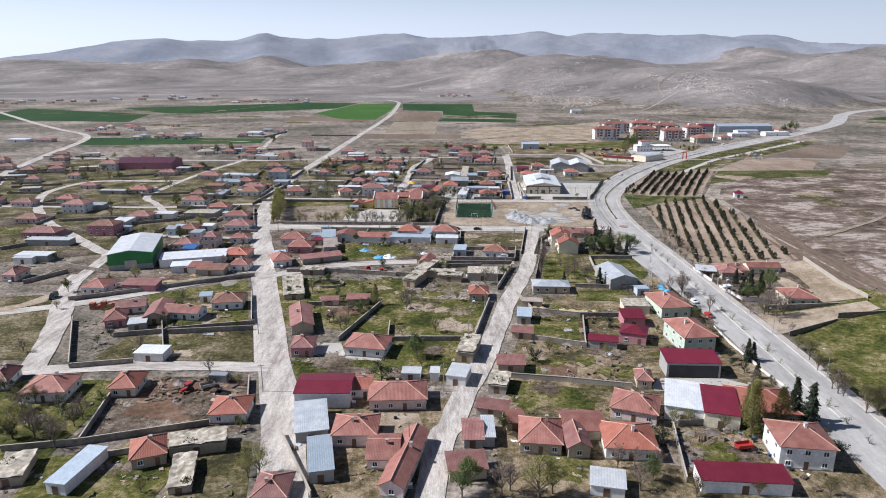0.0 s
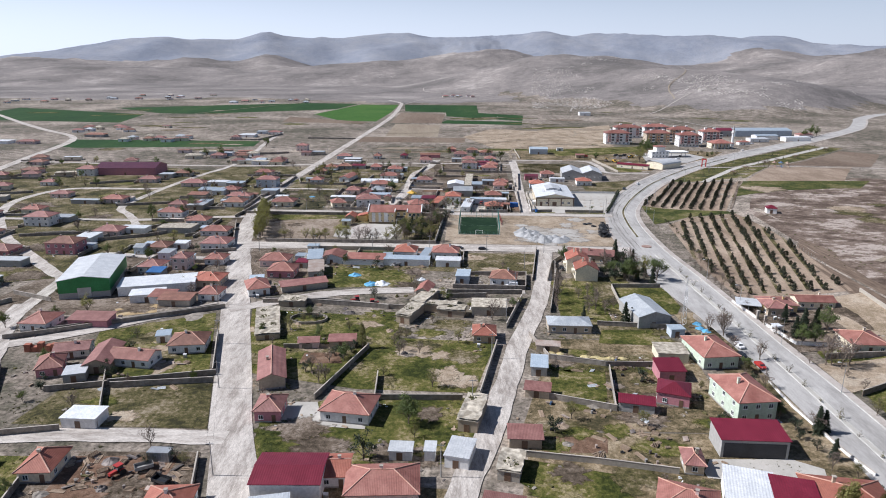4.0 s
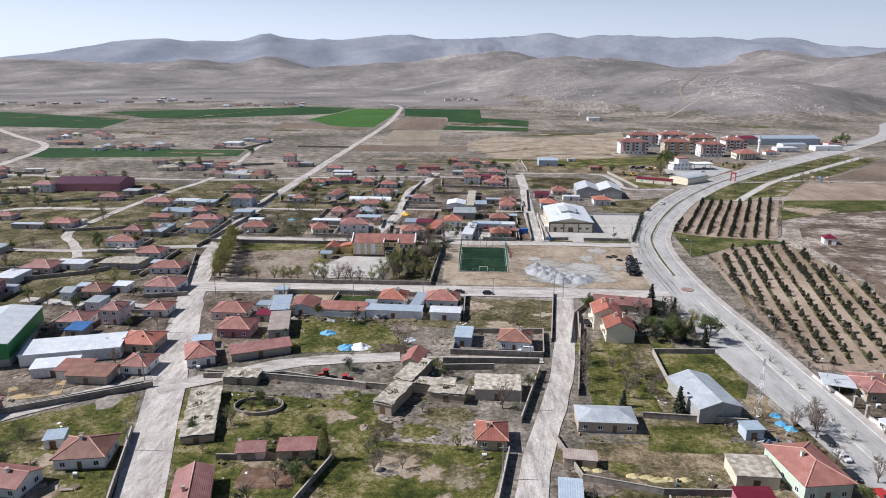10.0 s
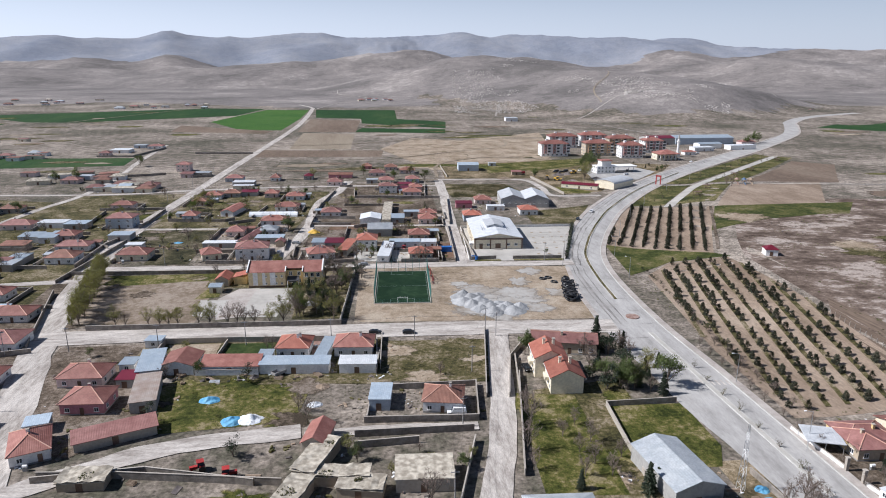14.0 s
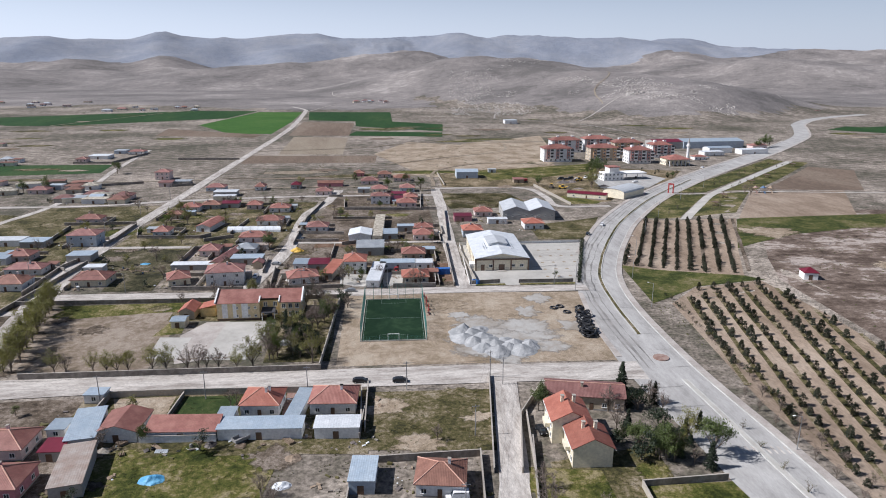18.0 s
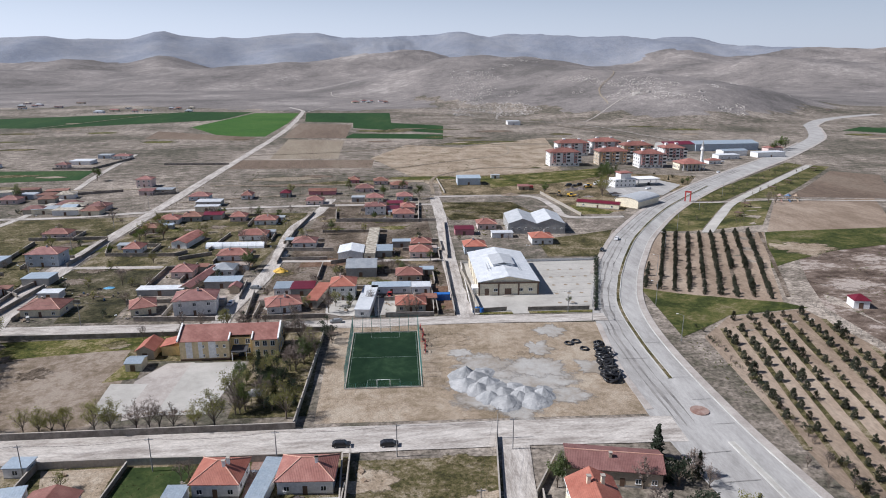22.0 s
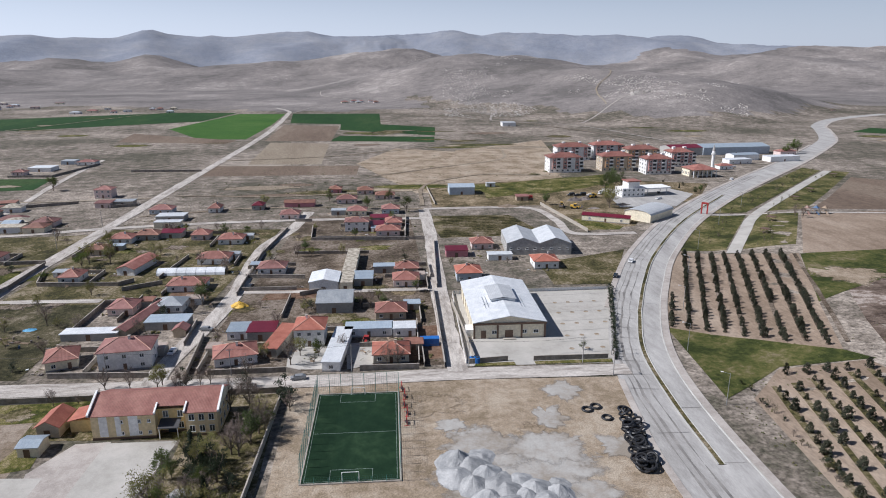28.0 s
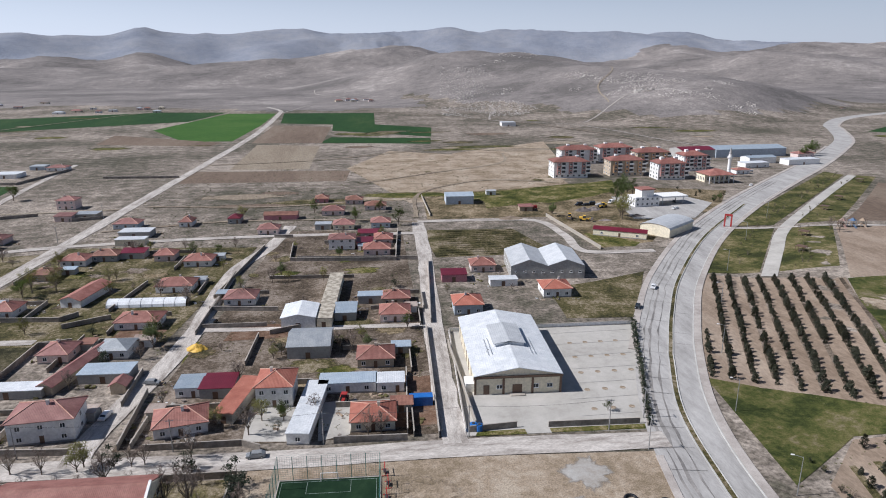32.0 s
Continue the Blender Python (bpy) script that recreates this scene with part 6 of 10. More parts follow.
house(-331.0, 564.7, -3.0, 14.8, 8, 3, "hip", 1.6, "pink", "tile_old")
house(-481.2, 755.9, -3.0, 23.0, 14, 3, "flat", 0, "white", "sheet_white", name="shed", plain=True, group="sheds")
house(-450.1, 753.3, -3.0, 19.7, 10, 3, "hip", 1.6, "pink", "tile_pink")
house(-352.3, 608.6, -3.0, 11.9, 10, 3, "hip", 1.6, "pink", "tile_old")
house(-412.1, 822.2, -3.0, 23.2, 10, 3, "hip", 1.6, "grey", "tile_old")
house(-105.4, 273.4, -3.0, 8.5, 6, 2.8, "shed", 0.8, "white", "tile", name="shed", plain=True, group="sheds")

# ---- garden walls ----
garden_wall(-103.8, 135.9, -87.1, 138.9, 1.7)
garden_wall(-87.1, 138.9, -58.9, 147.6, 1.7)
garden_wall(-87.1, 138.9, -90.6, 161.7, 1.7)
garden_wall(-82.1, 132.4, -72.7, 135.4, 1.5)
garden_wall(-111.5, 179.5, -94.0, 183.0, 1.7)
garden_wall(-98.3, 214.9, -85.2, 184.2, 1.7)
garden_wall(-92.3, 205.0, -64.7, 208.5, 1.8)
garden_wall(-49.8, 148.5, -55.7, 171.8, 1.7)
garden_wall(-112.0, 180.2, -130.8, 217.3, 1.8)
garden_wall(-27.9, 118.9, -39.7, 142.8, 1.6, "wall_stone")
garden_wall(-66.7, 213.7, -74.8, 242.6, 1.8)
garden_wall(-93.8, 206.6, -65.5, 213.1, 1.8)
garden_wall(-109.3, 202.6, -93.5, 206.1, 1.7)
garden_wall(-18.2, 199.0, 5.5, 199.1, 1.7)
garden_wall(10.3, 201.1, 17.3, 235.1, 1.8, "wall_stone")
garden_wall(-34.3, 199.0, -23.4, 232.2, 1.7)
garden_wall(-18.1, 198.3, -18.6, 212.9, 1.7)
garden_wall(-50.3, 231.4, -41.3, 231.5, 1.6)
garden_wall(23.5, 203.7, 27.9, 200.3, 1.8)
garden_wall(27.9, 200.3, 45.6, 193.7, 1.8)
garden_wall(32.5, 224.7, 48.6, 219.9, 1.7)
garden_wall(48.6, 219.9, 63.7, 219.6, 1.7)
garden_wall(45.4, 194.4, 49.2, 217.8, 1.6)
garden_wall(28.6, 242.7, 32.5, 224.7, 1.6)
garden_wall(-67.8, 271.9, -44.5, 273.4, 1.7)
garden_wall(-44.5, 273.4, -20.1, 266.3, 1.7)
garden_wall(-135.5, 242.6, -114.3, 251.7, 1.6)
garden_wall(-113.9, 250.8, -82.7, 266.8, 1.7)
garden_wall(-67.2, 273.6, -50.1, 272.0, 1.8)
garden_wall(-50.1, 272.0, -14.1, 265.7, 1.8)
garden_wall(1.2, 283.3, 30.6, 283.1, 1.8)
garden_wall(1.2, 278.4, 16.6, 279.2, 1.8)
garden_wall(21.5, 248.6, 30.1, 278.3, 1.9, "wall_stone")
garden_wall(3.5, 289.5, 32.5, 287.7, 1.8)
garden_wall(32.5, 287.7, 34.8, 306.7, 1.8)
garden_wall(4.2, 290.0, 5.8, 304.9, 1.7)
garden_wall(11.0, 306.4, 34.7, 306.4, 1.7)
garden_wall(48.2, 310.8, 38.7, 263.3, 1.9, "wall_stone")
garden_wall(67.2, 291.0, 86.8, 291.2, 1.6)
garden_wall(67.2, 291.0, 64.8, 260.0, 1.6, "wall_stone")
garden_wall(53.0, 251.6, 78.8, 248.5, 1.7)
garden_wall(88.7, 259.0, 90.1, 247.7, 1.5)
garden_wall(8.3, 319.5, 9.4, 342.9, 1.8, "wall_stone")
garden_wall(-89.4, 358.3, -44.6, 356.6, 1.9)
garden_wall(-44.6, 356.6, -4.3, 355.0, 1.9)
garden_wall(-4.8, 355.7, -0.3, 415.0, 1.9, "wall_stone")
garden_wall(-120.2, 421.5, -61.0, 418.6, 1.6)
garden_wall(-61.0, 418.6, 0.1, 416.7, 1.6)
garden_wall(44.1, 345.6, 36.6, 299.3, 1.4)
garden_wall(42.8, 298.5, 47.9, 321.9, 1.7, "wall_stone")
garden_wall(47.9, 321.9, 55.6, 334.7, 1.7, "wall_stone")
garden_wall(7.0, 316.2, 8.3, 329.4, 1.8)
garden_wall(-59.6, 344.5, -42.0, 343.9, 1.9, "wall_stone")
garden_wall(-42.0, 343.9, -23.0, 342.6, 1.9, "wall_stone")
garden_wall(-23.0, 342.6, 7.6, 341.0, 1.8, "wall_stone")
garden_wall(7.6, 341.0, 7.4, 322.6, 1.8, "wall_stone")
garden_wall(-60.2, 333.5, -59.6, 344.5, 1.9)
garden_wall(-41.6, 327.0, -40.2, 343.4, 1.3)
garden_wall(-45.0, 320.7, -26.9, 319.3, 1.9, "wall_white")
garden_wall(-22.8, 429.7, -0.8, 428.9, 1.6)
garden_wall(-0.8, 428.9, 3.7, 426.3, 1.6)
garden_wall(-67.1, 433.1, -38.9, 430.1, 1.7)
garden_wall(-28.7, 430.5, -29.7, 457.9, 1.7, "wall_stone")
garden_wall(20.3, 427.1, 37.5, 426.1, 1.7)
garden_wall(37.7, 428.5, 39.9, 461.2, 1.7)
garden_wall(45.0, 426.0, 49.0, 492.2, 1.8)
garden_wall(-68.7, 462.9, -73.7, 464.3, 1.6)
garden_wall(-34.3, 451.1, -34.6, 470.7, 1.7)
garden_wall(-24.7, 501.6, -3.7, 500.7, 1.6)
garden_wall(0.5, 576.7, 53.6, 570.0, 1.7)
garden_wall(-60.3, 498.0, -61.8, 474.2, 1.6)
garden_wall(-71.1, 507.6, -57.7, 514.7, 1.7)
garden_wall(54.3, 478.1, 54.4, 429.5, 1.8, "wall_stone")
garden_wall(52.5, 427.5, 64.3, 428.2, 1.6)
garden_wall(71.9, 427.2, 94.6, 425.9, 1.6)
garden_wall(133.4, 643.5, 140.0, 574.4, 1.7, "wall_stone")
garden_wall(69.0, 707.8, 68.4, 651.8, 1.4, "wall_stone")
garden_wall(-8.7, 550.9, 25.4, 548.2, 1.5)
garden_wall(-56.1, 552.1, -60.7, 521.3, 1.5)
garden_wall(-26.6, 530.3, -16.4, 599.7, 1.5)
garden_wall(-214.6, 307.5, -193.4, 328.9, 1.7)
garden_wall(-172.7, 257.1, -162.4, 272.3, 1.7)
garden_wall(-143.3, 237.3, -128.8, 243.1, 1.7)
garden_wall(-128.8, 243.1, -80.1, 266.6, 1.7)
garden_wall(-147.8, 272.4, -166.9, 280.4, 1.7)
garden_wall(-178.6, 359.8, -154.6, 388.7, 1.6)
garden_wall(-218.6, 366.2, -181.7, 373.5, 1.6)
garden_wall(-204.4, 440.1, -162.1, 450.6, 1.6)
garden_wall(-133.6, 367.0, -115.1, 381.5, 1.6)
garden_wall(-259.2, 514.1, -208.9, 533.8, 1.6)
garden_wall(-311.3, 470.1, -281.1, 481.8, 1.6)
garden_wall(157.3, 276.6, 154.3, 245.3, 1.6, "wall_stone")
garden_wall(154.3, 245.3, 155.6, 227.8, 1.6, "wall_stone")
garden_wall(116.2, 224.2, 155.6, 227.8, 1.5)
garden_wall(114.4, 202.4, 136.5, 213.4, 1.6, "bark")
garden_wall(136.5, 213.4, 154.5, 215.3, 1.6, "bark")
garden_wall(-176.4, 357.6, -154.6, 366.7, 1.7)
garden_wall(-154.6, 366.7, -132.5, 385.0, 1.7)
garden_wall(-101.7, 343.8, -116.6, 398.5, 1.7)
garden_wall(-121.0, 410.6, -113.8, 473.8, 1.7)
garden_wall(-114.8, 338.1, -99.1, 341.7, 1.7)
garden_wall(-211.5, 368.9, -192.9, 372.9, 1.7)
garden_wall(-164.8, 400.2, -146.2, 399.5, 1.7)
garden_wall(-115.4, 546.6, -115.8, 515.3, 1.7)
garden_wall(-115.8, 515.3, -117.2, 502.6, 1.7)
garden_wall(-122.4, 432.4, -122.1, 468.0, 1.7)
garden_wall(-122.1, 468.0, -116.3, 487.2, 1.7)
garden_wall(-154.6, 550.4, -116.2, 549.5, 1.7)
garden_wall(-147.5, 515.4, -148.9, 544.3, 1.7)
garden_wall(-131.4, 471.3, -119.2, 463.1, 1.7)
garden_wall(-173.9, 464.1, -156.4, 462.4, 1.7)
garden_wall(-146.9, 433.0, -133.5, 431.7, 1.7)
garden_wall(-245.0, 791.0, -212.1, 788.2, 1.7)
garden_wall(-212.1, 788.2, -199.4, 847.7, 1.7)
garden_wall(-159.4, 806.4, -103.8, 801.8, 1.7)
garden_wall(-179.9, 673.8, -152.8, 683.2, 1.7)
garden_wall(-130.0, 667.0, -114.2, 671.4, 1.7)
garden_wall(-160.2, 436.3, -146.9, 433.0, 1.7)
garden_wall(-106.3, 517.7, -74.5, 514.2, 1.7)
garden_wall(-74.5, 514.2, -69.9, 519.1, 1.7)
garden_wall(-73.7, 460.7, -72.1, 493.1, 1.7)
garden_wall(-72.1, 493.1, -62.8, 494.9, 1.7)
garden_wall(-106.3, 517.7, -111.0, 535.5, 1.7)
garden_wall(-94.8, 441.3, -100.0, 457.5, 1.7)
garden_wall(-25.7, 496.2, -23.2, 559.9, 1.7)
garden_wall(-25.7, 518.2, -1.4, 514.5, 1.7)
garden_wall(-1.9, 493.5, 10.7, 498.4, 1.7)
garden_wall(-2.6, 574.9, 43.7, 569.8, 1.7)
garden_wall(-3.3, 600.2, -2.6, 574.9, 1.7)
garden_wall(48.0, 621.6, 43.7, 569.8, 1.7)
garden_wall(-5.2, 491.9, -6.3, 471.1, 1.7)
garden_wall(-4.6, 615.3, -13.9, 616.4, 1.7)
garden_wall(57.7, 566.4, 51.0, 496.1, 1.9, "wall_stone")

# ---- large buildings ----
def wins(parent, w, d, floors, nf, ns, z0=1.0, fh=3.0, back=False, ww=1.3, wh=1.4):
    for k in range(floors):
        for i in range(nf):
            window_on(parent, w * ((i + 0.5) / nf - 0.5), -d / 2, z0 + k * fh, 0, ww, wh)
        for i in range(ns):
            q = d * ((i + 0.5) / ns - 0.5)
            window_on(parent, -w / 2, q, z0 + k * fh, -90, ww, wh)
            window_on(parent, w / 2, q, z0 + k * fh, 90, ww, wh)


def trading_hall():
    w, d, h, rh = 23.0, 41.0, 5.6, 2.2
    e = thing("trading_hall", 69.6, 444.6 + d / 2, -3.0, "large tan-panelled trading hall with a white metal gable roof", "hall")
    b = Build().box(-w / 2, -d / 2, -0.4, w / 2, d / 2, h)
    b.add([(q, s * d / 2, z) for s in (-1, 1) for q, z in ((-w / 2, h), (w / 2, h), (0, h + rh))], [(0, 1, 2), (3, 5, 4), (0, 3, 4, 1), (1, 4, 5, 2), (2, 5, 3, 0)])
    part("wall", b, "wall_cream", e)
    P, R = roof_planes("gy", w, d, h + 0.1, rh, 0.5)
    part("roof", Build().shell(P, 0.2), "sheet_white", e, "white folded metal roof")
    part("fascia", Build().box(-w / 2 - 0.5, -d / 2 - 0.56, h - 0.75, w / 2 + 0.5, -d / 2 - 0.02, h - 0.2), "door_brown", e, "dark brown fascia")
    for q in (-0.5, -0.17, 0.17, 0.5):
        part("pilaster", Build().box(q * w - 0.3, -d / 2 - 0.18, -0.4, q * w + 0.3, -d / 2 - 0.02, h - 0.8), "door_brown", e, "dark brown pilaster")
    for i in range(7):
        y = -d / 2 + (i + 0.5) * d / 7
        for s in (-1, 1):
            part("pilaster", Build().box(s * w / 2 - 0.12, y - 0.25, -0.4, s * w / 2 + 0.12, y + 0.25, h - 0.3), "door_brown", e, "dark brown pilaster")
    part("monitor", Build().box(-4.2, -6, h + 1.2, 4.2, 7, h + rh + 0.5), "sheet_white", e, "raised white ridge monitor")
    part("monitor_roof", Build().shell([[(-4.7, -6.5, h + rh + 0.45), (0, -6.5, h + rh + 1.25), (0, 7.5, h + rh + 1.25), (-4.7, 7.5, h + rh + 0.45)], [(0, -6.5, h + rh + 1.25), (4.7, -6.5, h + rh + 0.45), (4.7, 7.5, h + rh + 0.45), (0, 7.5, h + rh + 1.25)]], 0.12), "sheet_white", e)
    for s in (-1, 1):
        for q in (5.6, 6.6):
            part("roof_rail", Build().bar((s * q, -11, h + rh * (1 - q / 11.5) + 0.45), (s * q, 0, h + rh * (1 - q / 11.5) + 0.45), 0.06), "steel", e, "thin steel roof rail")
    for x, ww in ((-0.2, 2.6), (-8.5, 1.6)):
        part("door", Build().box(x - ww / 2, -d / 2 - 0.1, 0, x + ww / 2, -d / 2 - 0.02, 2.8), "door_brown", e)
    for x in (-5, 4.8, 8.6):
        window_on(e, x, -d / 2, 1.6, 0, 1.6, 1.2)
    part("step", Build().box(-2.2, -d / 2 - 1.6, -0.2, 1.8, -d / 2 - 0.02, 0.3), "coping", e)
    part("annex", Build().box(-w / 2 - 2.4, -d / 2 + 1.5, -0.3, -w / 2 - 0.02, -d / 2 + 6, 2.6), "wall_white", e, "small white boiler annex")


def twin_hall():
    w, d, h = 30.0, 25.0, 5.6
    e = thing("storage_hall", 104.6, 536.2 + d / 2, -6.0, "twin-gabled pale grey storage hall with white metal roofs", "hall")
    b = Build().box(-w / 2, -d / 2, -0.3, w / 2, d / 2, h)
    for o in (-w / 4, w / 4):
        b.add([(o + q, s * d / 2, z) for s in (-1, 1) for q, z in ((-w / 4, h), (w / 4, h), (0, h + 2.6))], [(0, 1, 2), (3, 5, 4), (0, 3, 4, 1), (1, 4, 5, 2), (2, 5, 3, 0)])
    part("wall", b, "wall_grey", e)
    for o in (-w / 4, w / 4):
        P, R = roof_planes("gy", w / 2 - 0.4, d, h + 0.08, 2.6, 0.2)
        part("roof", Build().shell([[(x + o, y, z) for x, y, z in r] for r in P], 0.14), "sheet_white", e)
    for i in range(8):
        window_on(e, w * ((i + 0.5) / 8 - 0.5), -d / 2, 2.6, 0, 1.2, 0.8)
    for i in range(6):
        window_on(e, -w / 2, d * ((i + 0.5) / 6 - 0.5), 3.0, -90, 1.2, 0.8)


def school():
    e = thing("school", -27.8, 404.0, -2.0, "cream and yellow two-storey school with a red tiled roof", "school")
    d, h = 13.0, 6.4
    blocks = ((-14.4, 0.2, -6.4), (0.2, 7.2, -4.2), (7.2, 14.6, -6.4))
    for x0, x1, f in blocks:
        part("wall", Build().box(x0 + 0.003, f, -0.4, x1 - 0.003, 6.4, h), "wall_butter" if x0 != 0.2 else "wall_yellow", e)
        part("plinth", Build().box(x0 - 0.03, f - 0.06, -0.4, x1 + 0.03, f + 1, 0.7), "door_brown", e, "dark red painted plinth")
    b = Build()
    for s, x0, x1, f in ((1, -14.6, 0.4, -6.9), (1, 0.4, 7.0, -4.7), (1, 7.0, 14.8, -6.9)):
        zf = 9.4 - 2.9 * (abs(f) / 6.9)
        b.shell([[(x0, f, zf), (x1, f, zf), (x1, 0, 9.4), (x0, 0, 9.4)], [(x1, 6.9, 6.5), (x0, 6.9, 6.5), (x0, 0, 9.4), (x1, 0, 9.4)]], 0.16)
    part("roof", b, "tile", e, "red tiled roof")
    for x in (-14.75, 14.95):
        part("gable", Build().add([(x - 0.15, -6.3, h), (x - 0.15, 6.3, h), (x - 0.15, 0, 9.3), (x + 0.15, -6.3, h), (x + 0.15, 6.3, h), (x + 0.15, 0, 9.3)], [(0, 2, 1), (3, 4, 5), (0, 1, 4, 3), (1, 2, 5, 4), (2, 0, 3, 5)]), "wall_cream", e)
    for x, f in ((-14.75, -6.9), (14.95, -6.9)):
        part("parapet", Build().add([(x - 0.25, f, 6.5), (x + 0.25, f, 6.5), (x + 0.25, 0, 9.5), (x - 0.25, 0, 9.5), (x - 0.25, f, 7.0), (x + 0.25, f, 7.0), (x + 0.25, 0, 9.95), (x - 0.25, 0, 9.95)],
                                [(0, 3, 2, 1), (4, 5, 6, 7), (0, 1, 5, 4), (1, 2, 6, 5), (2, 3, 7, 6), (3, 0, 4, 7)]), "wall_white", e, "white raised parapet")
    for x, w in ((-12.6, 1.9), (-8.9, 1.2), (-5.9, 2.2)):
        part("panel", Build().box(x, -6.44, 0.9, x + w, -6.402, 6.2), "wall_white", e, "white painted wall panel")
    for x in (0.3, 7.1):
        part("parapet", Build().add([(x - 0.2, -6.9, 6.5), (x + 0.2, -6.9, 6.5), (x + 0.2, -4.0, 7.75), (x - 0.2, -4.0, 7.75), (x - 0.2, -6.9, 6.95), (x + 0.2, -6.9, 6.95), (x + 0.2, -4.0, 8.15), (x - 0.2, -4.0, 8.15)],
                                [(0, 3, 2, 1), (4, 5, 6, 7), (0, 1, 5, 4), (1, 2, 6, 5), (2, 3, 7, 6), (3, 0, 4, 7)]), "wall_white", e, "white raised parapet")
    for k in range(2):
        for x in (-7.6, -3.4, -1.2):
            window_on(e, x, -6.4, 1.2 + 3.0 * k, 0, 1.0 if x < -4 else 0.8, 0.9)
        for x in (2.0, 5.4):
            window_on(e, x, -4.2, 1.2 + 3.0 * k, 0, 1.3, 1.7)
        for x in (8.6, 10.9, 13.2):
            window_on(e, x, -6.4, 1.2 + 3.0 * k, 0, 1.3, 1.7)
        for y in (-3.5, 0, 3.5):
            window_on(e, 14.6, y, 1.2 + 3.0 * k, 90, 1.3, 1.7)
    part("porch_roof", Build().shell([[(0.8, -7.4, 3.0), (5.6, -7.4, 3.0), (5.6, -4.25, 3.9), (0.8, -4.25, 3.9)]], 0.2), "dark", e, "dark hipped porch roof")
    for x in (1.1, 5.3):
        part("porch_post", Build().bar((x, -7.1, 0), (x, -7.1, 2.9), 0.12), "frame_white", e)
    part("door", Build().box(2.3, -4.32, 0.1, 4.1, -4.22, 2.6), "glass", e, "glazed entrance door")
    a = thing("school_annex", -46.4, 405.5, -2, "small yellow annex with a red tiled lean-to roof", "annex")
    part("wall", Build().box(-2.6, -3, -0.3, 2.6, 3, 3.2), "wall_yellow", a)
    part("roof", Build().shell([[(-3, -3.4, 3.2), (3, -3.4, 4.6), (3, 3.4, 4.6), (-3, 3.4, 3.2)]], 0.15), "tile_new", a)
    for k in range(6):
        alone("yard_bench", Build().box(-1.1, -0.2, 0.4, 1.1, 0.2, 0.5).box(-0.9, -0.15, 0, -0.75, 0.15, 0.4).box(0.75, -0.15, 0, 0.9, 0.15, 0.4), "wood_pile", -50 + 3.4 * k, 366.5, 4 * k, "plain wooden bench in the school yard", "bench", "yard benches")
    g = thing("gazebo", -16.1, 371.1, 0, "small round garden gazebo with a grey roof", "gazebo")
    for i in range(6):
        t = math.pi / 3 * i
        part("post", Build().bar((2 * math.cos(t), 2 * math.sin(t), 0), (2 * math.cos(t), 2 * math.sin(t), 2.3), 0.08), "bark", g)
    part("roof", Build().bar((0, 0, 2.3), (0, 0, 3.4), 2.6, 6, 0.15), "plinth", g)


